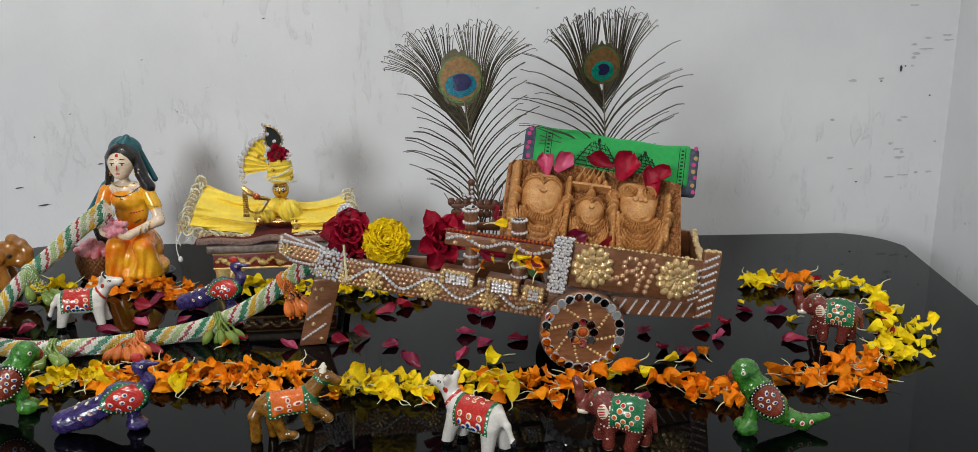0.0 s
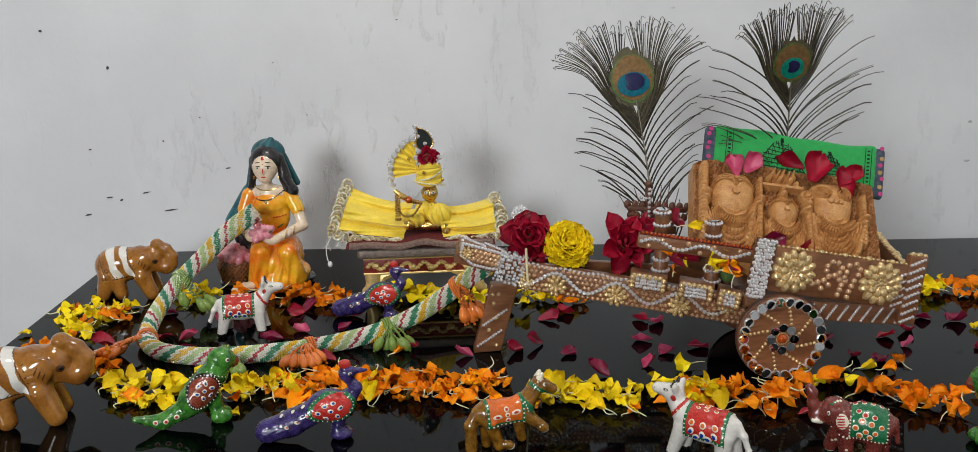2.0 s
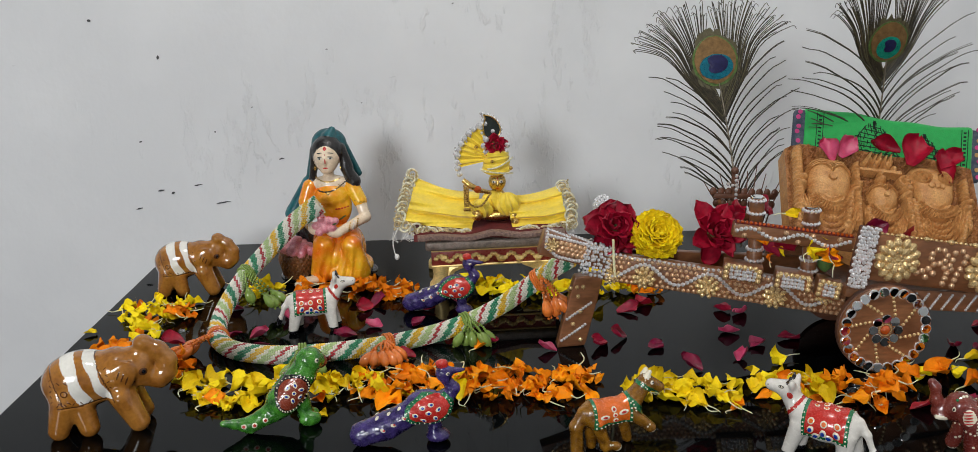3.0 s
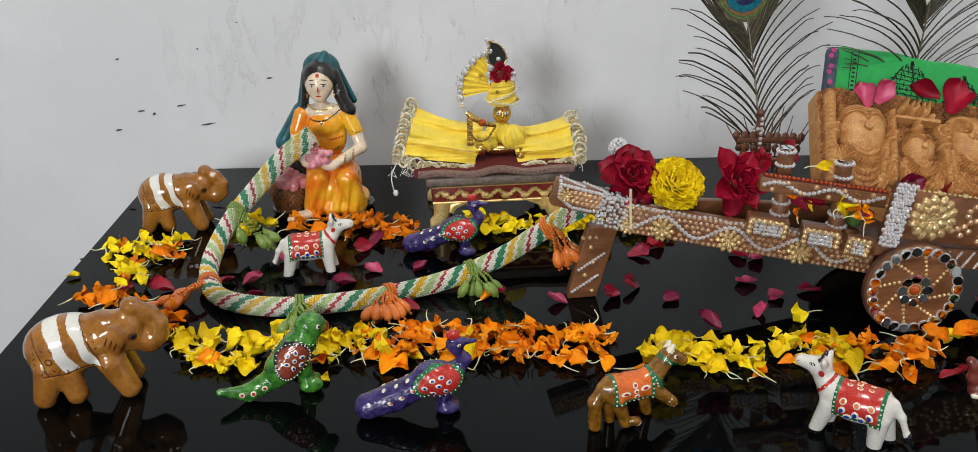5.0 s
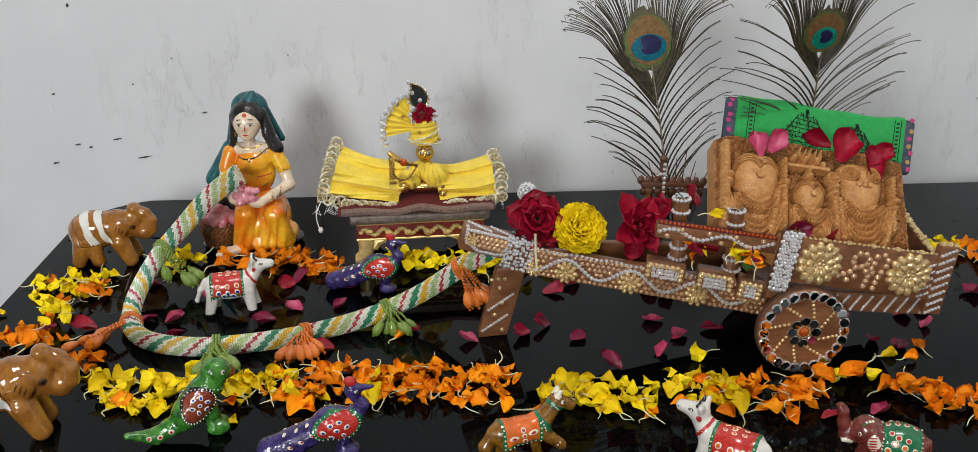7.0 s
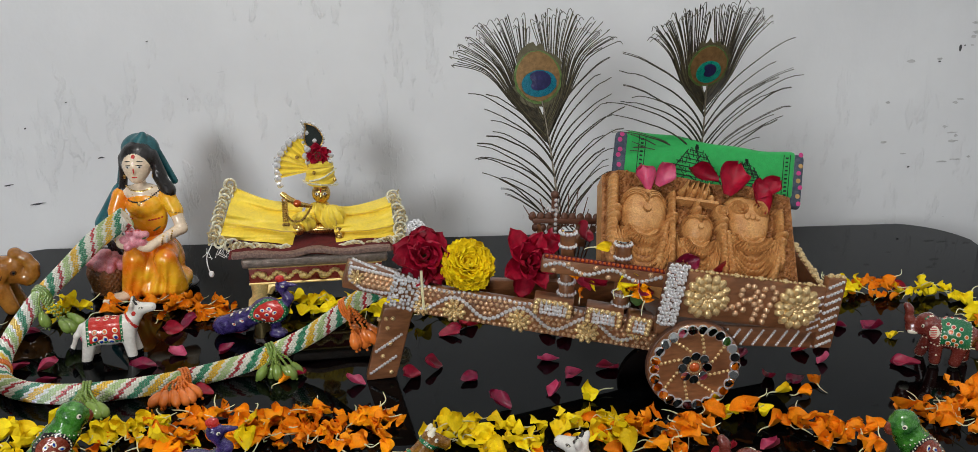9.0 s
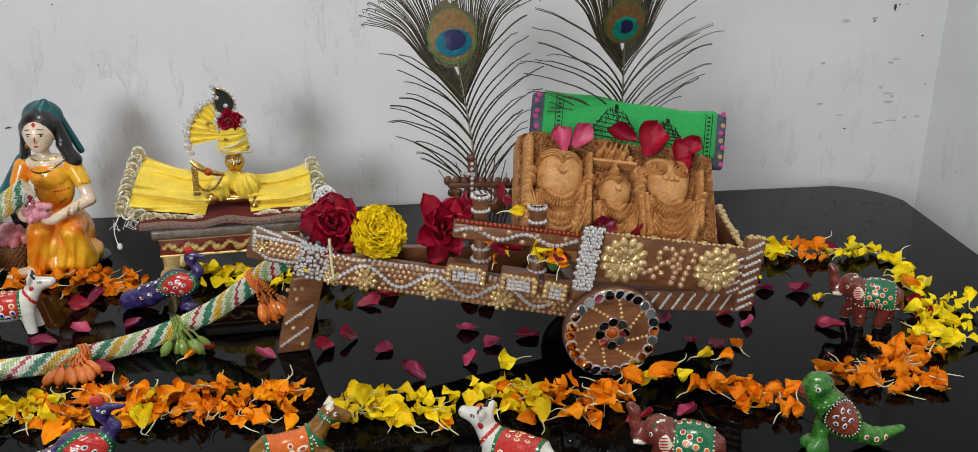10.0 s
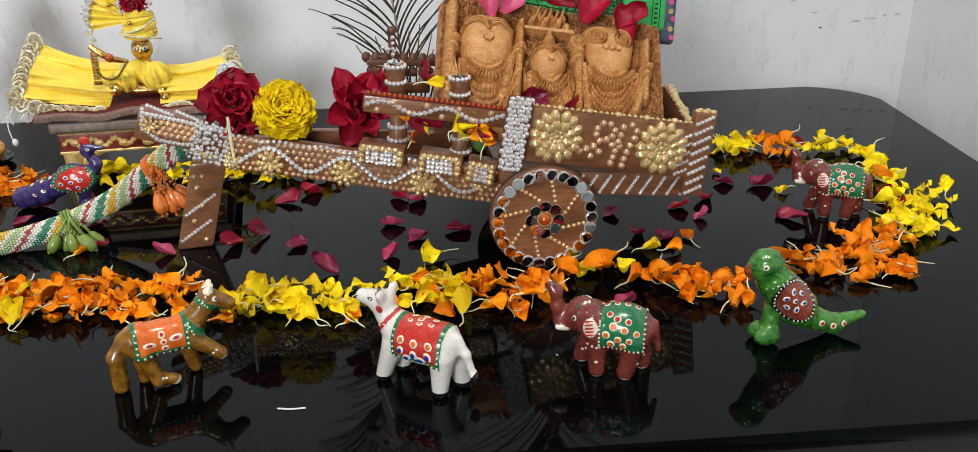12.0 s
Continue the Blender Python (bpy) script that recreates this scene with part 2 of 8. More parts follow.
slab("wall_back", -3.0, 0.745, 1.25, 1.40, 0, 2.8, WALL)
slab("wall_right", 0.742, 0.90, -2.4, 1.25, 0, 2.8, WALL)
slab("wall_left", -3.0, -2.85, -2.4, 1.25, 0, 2.8, WALL)
fw = [gx(g_box(a[1] - a[0], 0.15, a[3] - a[2], 0), at((a[0] + a[1]) / 2, -2.475, (a[2] + a[3]) / 2))
      for a in ((-3.0, -2.4, 0, 2.8), (-1.0, 0.9, 0, 2.8), (-2.4, -1.0, 0, 1.15), (-2.4, -1.0, 2.35, 2.8))]
solo("wall_front", gjoin(fw), WALL, "", "", kind="structure")
wf = [gx(g_box(*s, 0.003), at(*c)) for s, c in (((1.4, 0.06, 0.05), (-1.7, -2.47, 1.175)), ((1.4, 0.06, 0.05), (-1.7, -2.47, 2.325)),
      ((0.05, 0.06, 1.1), (-2.375, -2.47, 1.75)), ((0.05, 0.06, 1.1), (-1.025, -2.47, 1.75)), ((0.04, 0.05, 1.1), (-1.7, -2.47, 1.75)))]
solo("window_1", gjoin(wf), WOOD, "", "", kind="structure")
slab("floor", -3.0, 0.9, -2.55, 1.40, -0.1, 0, FLOOR_MAT)
slab("ceiling", -3.0, 0.9, -2.55, 1.40, 2.8, 2.9, CEIL_MAT)

# scuffs and chips on the wall paint
SCUFF = mat("dark_scuff", (0.07, 0.07, 0.075), 0.8)
scuffs = []
for x, z, w, h in ((-0.627, 0.826, 0.008, 0.002), (-0.612, 0.822, 0.004, 0.003), (-0.579, 0.831, 0.012, 0.0016), (-0.645, 0.891, 0.004, 0.002),
                   (-0.689, 1.045, 0.004, 0.003), (-0.611, 0.997, 0.003, 0.005), (-0.549, 0.806, 0.018, 0.0018), (-0.469, 0.861, 0.008, 0.002),
                   (-0.657, 0.803, 0.009, 0.0022), (-0.237, 1.052, 0.004, 0.001), (-0.4, 1.0, 0.003, 0.001), (0.662, 0.97, 0.0035, 0.009),
                   (0.668, 0.973, 0.002, 0.002), (0.634, 0.952, 0.004, 0.002), (0.71, 0.93, 0.003, 0.002), (0.61, 0.804, 0.004, 0.002),
                   (-0.732, 0.632, 0.006, 0.002), (-0.36, 0.93, 0.002, 0.0012), (-0.5, 0.93, 0.003, 0.001), (-0.55, 0.9, 0.002, 0.002)):
    n = 9
    ring = [Vector((x + w / 2 * math.cos(a) * random.uniform(0.7, 1.2), 1.249, z + h / 2 * math.sin(a) * random.uniform(0.7, 1.2)
                    + 0.12 * w / 2 * math.cos(a))) for a in (2 * math.pi * i / n for i in range(n))]
    back = [v + Vector((0, 0.002, 0)) for v in ring]
    scuffs.append((ring + back, [tuple(range(n - 1, -1, -1))] + [(i, (i + 1) % n, n + (i + 1) % n, n + i) for i in range(n)]))
solo("wall_scuffs", gjoin(scuffs), SCUFF, "dark scuffs and paint chips on the white wall", "scuff", kind="stuff")
GREY = mat("grey_smear", (0.52, 0.52, 0.52), 0.85)
smears = []
for i in range(26):
    x, z = random.uniform(0.56, 0.73), random.uniform(0.8, 1.08)
    w, h, n = random.uniform(0.006, 0.022), random.uniform(0.002, 0.005), 12
    ring = [Vector((x + w / 2 * math.cos(a) * random.uniform(0.5, 1.2), 1.2493, z + h / 2 * math.sin(a) * random.uniform(0.5, 1.2)))
            for a in (2 * math.pi * i / n for i in range(n))]
    back = [v + Vector((0, 0.002, 0)) for v in ring]
    smears.append((ring + back, [tuple(range(n - 1, -1, -1))] + [(i, (i + 1) % n, n + (i + 1) % n, n + i) for i in range(n)]))
solo("wall_smears", gjoin(smears), GREY, "faint grey smears on the white wall", "smear", kind="stuff")

# ceiling tube lamp
lamp = thing("ceiling_lamp", (-0.15, 0.1, 2.8), "plain white rectangular ceiling lamp", "lamp")
part("housing", gx(g_box(0.6, 0.16, 0.05, 0.004), at(-0.15, 0.1, 2.775)), CEIL_MAT, lamp)


# ---- the table ----
def rounded(corners, rad, n=10):
    out = []
    for i, c in enumerate(corners):
        c = Vector(c)
        a, b = (Vector(corners[i - 1]) - c).normalized(), (Vector(corners[(i + 1) % len(corners)]) - c).normalized()
        for k in range(n + 1):
            t = k / n
            p, q, r = c + a * rad, c, c + b * rad
            out.append((p * (1 - t) ** 2 + 2 * q * t * (1 - t) * 0.5 * (1.0) + r * t * t) + (p + r) * 0.5 * t * (1 - t))
    return out


CORNERS = [(-0.617, 1.247), (-0.658, 0.603), (0.500, 0.477), (0.621, 1.163)]
table = thing("table", (0, 0.86, 0), "black glass-topped table pushed against a white wall", "table")
rim = rounded(CORNERS, 0.07)
V, F, nr = [], [], len(rim)
cen = sum(rim, Vector((0, 0))) / nr
for inset, z in ((0.003, T - 0.012), (0.0, T - 0.010), (0.0, T - 0.002), (0.002, T)):
    for p in rim:
        q = p + (cen - p).normalized() * inset
        V.append((q.x, q.y, z))
for k in range(3):
    F += [(k * nr + i, k * nr + (i + 1) % nr, (k + 1) * nr + (i + 1) % nr, (k + 1) * nr + i) for i in range(nr)]
F += [tuple(range(nr - 1, -1, -1)), tuple(3 * nr + i for i in range(nr))]
part("glass_top", (V, F), BLACK_GLASS, table, "glossy black glass table top")
for (ax, ay), (bx, by) in zip(CORNERS, CORNERS[1:] + CORNERS[:1]):
    a, b = Vector((ax, ay)) * 0.88 + cen * 0.12, Vector((bx, by)) * 0.88 + cen * 0.12
    fm, ln = face_frame((a.x, a.y, T - 0.04), (b.x, b.y, T - 0.04))
    part("apron", gx(g_box(ln, 0.02, 0.05, 0.002), fm @ at(ln / 2, 0, 0)), FRAME_BLACK, table)
    part("leg", gx(g_box(0.045, 0.045, T - 0.014, 0.003), at(a.x, a.y, (T - 0.014) / 2)), FRAME_BLACK, table)


# ---- figurines: smooth unions of rounded forms, meshed once ----
def E(c, r, m, rot=(0, 0, 0)):
    return ("e", Vector(c), Vector(r), m, Euler([radians(a) for a in rot]).to_matrix().inverted())


def C(a, b, ra, rb, m):
    return ("c", Vector(a), Vector(b), m, (ra, rb))


def field(prims, G, k):
    best = np.full(G.shape[1:], 1e3, dtype=np.float32)
    f = best.copy()
    ids = np.zeros(best.shape, dtype=np.int32)
    for p in prims:
        if p[0] == "e":
            q = G - np.array(p[1], dtype=np.float32).reshape(3, 1, 1, 1)
            q = np.tensordot(np.array(p[4], dtype=np.float32), q, axes=1)
            r = np.array(p[2], dtype=np.float32).reshape(3, 1, 1, 1)
            k0 = np.sqrt(((q / r) ** 2).sum(0)) + 1e-9
            k1 = np.sqrt(((q / (r * r)) ** 2).sum(0)) + 1e-9
            d = k0 * (k0 - 1) / k1
        else:
            a = np.array(p[1], dtype=np.float32).reshape(3, 1, 1, 1)
            ba = np.array(p[2], dtype=np.float32).reshape(3, 1, 1, 1) - a
            h = np.clip(((G - a) * ba).sum(0) / max((ba ** 2).sum(), 1e-12), 0, 1)
            d = np.sqrt((((G - a) - ba * h) ** 2).sum(0)) - (p[4][0] + (p[4][1] - p[4][0]) * h)
        ids = np.where(d < best, p[3], ids)
        best = np.minimum(best, d)
        h = np.clip(0.5 + 0.5 * (d - f) / k, 0, 1)
        f = d * (1 - h) + f * h - k * h * (1 - h)
    return f, ids


class Sculpt:
    """A body of rounded forms as one mesh with material numbers, to which paint spots are added."""

    def __init__(self, prims, vox=0.0009, k=0.004, floor=True, rough=0.0):
        lo = np.array([1e3] * 3)
        hi = -lo
        for p in prims:
            r = max(p[2]) if p[0] == "e" else max(p[4])
            for c in ((p[1],) if p[0] == "e" else (p[1], p[2])):
                lo, hi = np.minimum(lo, np.array(c) - r), np.maximum(hi, np.array(c) + r)
        lo, hi = lo - 4 * vox, hi + 4 * vox
        ax = [np.arange(lo[i], hi[i], vox, dtype=np.float32) for i in range(3)]
        G = np.stack(np.meshgrid(*ax, indexing="ij"))
        f, ids = field(prims, G, k)
        if rough:
            f = f + rough * (np.sin(G[0] * 900 + 3 * np.sin(G[2] * 700)) * np.sin(G[1] * 800 + G[2] * 950))
        if floor:
            f = np.maximum(f, -G[2])
        ins = f < 0
        nx, ny, nz = f.shape
        c = ins[:-1, :-1, :-1].astype(np.int8)
        tot = sum(ins[i:nx - 1 + i, j:ny - 1 + j, l:nz - 1 + l].astype(np.int8) for i in (0, 1) for j in (0, 1) for l in (0, 1))
        act = (tot > 0) & (tot < 8)
        idx = np.argwhere(act)
        num = -np.ones(act.shape, dtype=np.int64)
        num[act] = np.arange(len(idx))
        acc, cnt = np.zeros((len(idx), 3)), np.zeros(len(idx))
        cor = [(i, j, l) for i in (0, 1) for j in (0, 1) for l in (0, 1)]
        for a in cor:
            for d in range(3):
                if a[d] == 0:
                    b = list(a)
                    b[d] = 1
                    va, vb = f[tuple((idx + a).T)], f[tuple((idx + b).T)]
                    cross = (va < 0) != (vb < 0)
                    t = np.where(cross, va / np.where(cross, va - vb, 1), 0)
                    pt = np.array(a, dtype=float)[None, :] + t[:, None] * (np.array(b) - np.array(a))[None, :]
                    acc += pt * cross[:, None]
                    cnt += cross
        P = (idx + acc / cnt[:, None]) * vox + lo
        faces, mats = [], []
        for d in range(3):
            u, v = (d + 1) % 3, (d + 2) % 3
            sl = [slice(None)] * 3
            sl2 = [slice(None)] * 3
            sl[d], sl2[d] = slice(0, -1), slice(1, None)
            diff = ins[tuple(sl)] != ins[tuple(sl2)]
            e = np.argwhere(diff)
            e = e[(e[:, u] > 0) & (e[:, v] > 0) & (e[:, u] < f.shape[u] - 1) & (e[:, v] < f.shape[v] - 1)]
            q = []
            for du, dv in ((-1, -1), (0, -1), (0, 0), (-1, 0)):
                cc = e.copy()
                cc[:, u] += du
                cc[:, v] += dv
                q.append(num[tuple(cc.T)])
            q = np.stack(q, 1)
            flip = ~ins[tuple(e.T)]
            q[flip] = q[flip][:, ::-1]
            faces.append(q)
            mats.append(ids[tuple(e.T)])
        self.P = P
        self.Q = np.concatenate(faces)
        self.M = np.concatenate(mats).astype(np.int32)
        self.extra = [], [], []
        self.remake()

    def remake(self):
        self.cen = self.P[self.Q].mean(1)
        a, b = self.P[self.Q[:, 2]] - self.P[self.Q[:, 0]], self.P[self.Q[:, 3]] - self.P[self.Q[:, 1]]
        n = np.cross(a, b)
        self.N = n / (np.linalg.norm(n, axis=1, keepdims=True) + 1e-12)
        self.bvh = BVHTree.FromPolygons([Vector(p) for p in self.P], [tuple(int(i) for i in q) for q in self.Q])

    def paint(self, where, m, lift=0.0):
        """Gives the faces of a region a material; lift raises them as a coat of paint or a cloth."""
        self.M[where] = m
        if lift:
            vn = np.zeros_like(self.P)
            for i in range(4):
                np.add.at(vn, self.Q[where][:, i], self.N[where])
            ln = np.linalg.norm(vn, axis=1, keepdims=True)
            self.P = self.P + np.where(ln > 0, vn / (ln + 1e-12), 0) * lift
            self.remake()

    def spot(self, o, d, ra, rb, m, ang=0.0, h=0.0004):
        """A raised oval of paint where the ray from o along d meets the body."""
        p, n, _, _ = self.bvh.ray_cast(Vector(o), Vector(d).normalized())
        if p is None:
            return
        if n.dot(Vector(d)) > 0:
            n = -n
        t = Vector((0, 0, 1)).cross(n)
        t = t.normalized() if t.length > 1e-3 else Vector((1, 0, 0))
        b = n.cross(t)
        a = radians(ang)
        t, b = t * math.cos(a) + b * math.sin(a), b * math.cos(a) - t * math.sin(a)
        V, F, M = self.extra
        s = len(V)
        k = 12
        V.append(p + n * h)
        for f, hh in ((0.75, h), (1.0, -0.0001)):
            for i in range(k):
                q = p + t * ra * f * math.cos(2 * math.pi * i / k) + b * rb * f * math.sin(2 * math.pi * i / k)
                w, wn, _, _ = self.bvh.find_nearest(q)
                if wn.dot(n) < 0:
                    wn = -wn
                V.append(w + wn * hh)
        F += [(s, s + 1 + i, s + 1 + (i + 1) % k) for i in range(k)]
        F += [(s + 1 + i, s + 1 + k + i, s + 1 + k + (i + 1) % k, s + 1 + (i + 1) % k) for i in range(k)]
        M += [m] * (2 * k)

    def side(self, x, z, s, ra, rb, m, ang=0.0, h=0.0004):
        self.spot((x, s * 0.2, z), (0, -s, 0), ra, rb, m, ang * s, h)

    def front(self, x, z, ra, rb, m, ang=0.0, h=0.0003):
        self.spot((x, -0.3, z), (0, 1, 0), ra, rb, m, ang, h)

    def mesh(self, name, mats):
        n = len(self.P)
        V = [tuple(p) for p in self.P] + [tuple(v) for v in self.extra[0]]
        F = [tuple(int(i) for i in q) for q in self.Q] + [tuple(i + n for i in q) for q in self.extra[1]]
        return mesh_of(name, (V, F, list(self.M) + self.extra[2]), mats)


def enamel(name, col, vary=0.12, second=None, rough=0.25, scale=120):
    return mat(name, col, rough, vary=vary, scale=scale, bump=0.25, depth=0.0006, coat=0.7, second=second)


P_WHITE = enamel("white_enamel", (0.76, 0.73, 0.67), 0.05, scale=60)
P_CREAM = enamel("cream_paint", (0.80, 0.74, 0.58), rough=0.35)
P_RED = enamel("red_enamel", (0.52, 0.03, 0.022))
P_ORANGE = enamel("orange_enamel", (0.72, 0.14, 0.015))
P_GREEN = enamel("green_enamel", (0.012, 0.15, 0.055))
P_BLUE = enamel("blue_enamel", (0.01, 0.05, 0.36))
P_BLACK = enamel("black_enamel", (0.01, 0.01, 0.012))
P_MAROON = enamel("maroon_brown_enamel", (0.13, 0.022, 0.018), second=(0.22, 0.045, 0.03))
P_PARROT = enamel("parrot_green_enamel", (0.012, 0.085, 0.012), second=(0.075, 0.30, 0.03), scale=170)
P_WING = enamel("rust_wing_enamel", (0.24, 0.045, 0.022))
P_PURPLE = enamel("violet_enamel", (0.010, 0.006, 0.05), second=(0.07, 0.045, 0.20), scale=200)
P_HORSE = enamel("amber_brown_enamel", (0.10, 0.035, 0.004), second=(0.33, 0.15, 0.014), scale=190)
CERAMIC = mat("brown_glazed_ceramic", (0.22, 0.075, 0.010), 0.12, vary=0.2, scale=60, bump=0.1, coat=0.9, second=(0.44, 0.19, 0.035))
CERAMIC_W = mat("white_glaze", (0.80, 0.78, 0.72), 0.14, vary=0.06, scale=60, bump=0.05, coat=0.8)
CERAMIC_D = mat("dark_brown_glaze", (0.10, 0.035, 0.01), 0.15, coat=0.8)


def blanket(s, x0, x1, z0, b, inner, border, lift=0.0006):
    """A painted saddle cloth: everything above z0 between x0 and x1, with a border b wide."""
    c = s.cen
    z = z0 + 0.0015 * np.cos((c[:, 0] - (x0 + x1) / 2) / (x1 - x0) * 3)
    reg = (c[:, 0] > x0) & (c[:, 0] < x1) & (c[:, 2] > z) & (np.isin(s.M, (0,)))
    s.paint(reg, border, lift)
    c = s.cen
    s.paint(reg & (c[:, 0] > x0 + b) & (c[:, 0] < x1 - b) & (c[:, 2] > z + b), inner)
    return reg


def border_dots(s, x0, x1, z0, ztop, step, r, m):
    for sd in (-1, 1):
        n = int((x1 - x0) / step)
        for i in range(n + 1):
            s.side(x0 + (x1 - x0) * i / n, z0, sd, r, r, m)
        n = int((ztop - z0) / step)
        for i in range(1, n + 1):
            for x in (x0, x1):
                s.side(x, z0 + (ztop - z0) * i / n, sd, r, r, m)


def calf():
    """Forward is +x."""
    pr = [E((0, 0, 0.0318), (0.0225, 0.0138, 0.0152), 0), E((0.014, 0, 0.033), (0.0110, 0.0118, 0.0142), 0), E((-0.014, 0, 0.033), (0.0110, 0.0118, 0.0140), 0)]
    for sy in (-1, 1):
        pr += [C((0.017, sy * 0.006, 0.027), (0.0215 + 0.002 * sy, sy * 0.0076, 0.0035), 0.0066, 0.0046, 0), C((-0.016, sy * 0.006, 0.027), (-0.0185 + 0.003 * sy, sy * 0.0078, 0.0035), 0.0072, 0.0048, 0)]
        pr += [E((0.0235, sy * 0.0062, 0.0595), (0.0022, 0.0034, 0.0055), 0, (sy * -35, 0, 0)), C((0.0265, sy * 0.003, 0.059), (0.0255, sy * 0.0045, 0.066), 0.0018, 0.0008, 2)]
    pr += [C((0.018, 0, 0.037), (0.027, 0, 0.050), 0.0092, 0.0068, 0), C((0.027, 0, 0.0535), (0.040, 0, 0.0540), 0.0074, 0.0048, 0),
           C((-0.0235, 0, 0.040), (-0.0285, 0, 0.030), 0.0026, 0.0024, 0), C((-0.0285, 0, 0.030), (-0.033, 0, 0.017), 0.0024, 0.0022, 0), E((-0.0345, 0, 0.0135), (0.0026, 0.0026, 0.005), 2)]
    s = Sculpt(pr, 0.0008, 0.003)
    c = s.cen
    s.paint((c[:, 2] < 0.0045) & (s.M == 0), 2)
    blanket(s, -0.0185, 0.0140, 0.0225, 0.0026, 3, 4)
    c = s.cen
    nk = np.abs((c[:, 0] - 0.021) * 0.84 + (c[:, 2] - 0.0425) * 0.54) < 0.0013
    s.paint(nk & (c[:, 2] > 0.034) & (c[:, 0] > 0.013) & (s.M == 0), 3, 0.0004)
    border_dots(s, -0.0172, 0.0127, 0.0240, 0.042, 0.0031, 0.0007, 1)
    for sd in (-1, 1):
        for x, z, a in ((-0.011, 0.0300, 30), (-0.002, 0.0295, 0), (0.007, 0.0305, -25), (-0.006, 0.0265, 60), (0.003, 0.0262, -60)):
            s.side(x, z, sd, 0.0025, 0.0036, 1, a)
            s.side(x + 0.0003, z - 0.0005, sd, 0.0017, 0.0025, 6, a, 0.0007)
        for x, z, a in ((-0.011, 0.0370, 20), (-0.002, 0.0372, 0), (0.007, 0.0375, -20)):
            s.side(x, z, sd, 0.0026, 0.0032, 1, a)
            s.side(x, z, sd, 0.0018, 0.0022, 5, a, 0.0007)
        for x, y in ((-0.008, 0.003), (-0.001, 0.0045), (0.006, 0.003), (0.0, 0.001)):
            s.spot((x, sd * y, 0.1), (0, 0, -1), 0.0022, 0.0016, 1)
            s.spot((x, sd * y, 0.1), (0, 0, -1), 0.0015, 0.0010, 5, 0, 0.0007)
        s.side(0.0315, 0.0565, sd, 0.0024, 0.0013, 2)
        s.side(0.0315, 0.0564, sd, 0.0019, 0.0009, 1, 0, 0.0006)
        s.side(0.0318, 0.0564, sd, 0.0007, 0.0008, 2, 0, 0.0009)
        s.side(0.0245, 0.0515, sd, 0.0022, 0.003, 3, 20)
        s.side(0.0415, 0.0555, sd, 0.0005, 0.0005, 2)
        s.side(0.0205, 0.0425, sd, 0.0006, 0.0006, 1, 0, 0.0008)
        s.side(0.0235, 0.041, sd, 0.0006, 0.0006, 1, 0, 0.0008)
    return s.mesh("calf_figurine", [P_WHITE, P_CREAM, P_BLACK, P_RED, P_GREEN, P_ORANGE, P_BLUE])


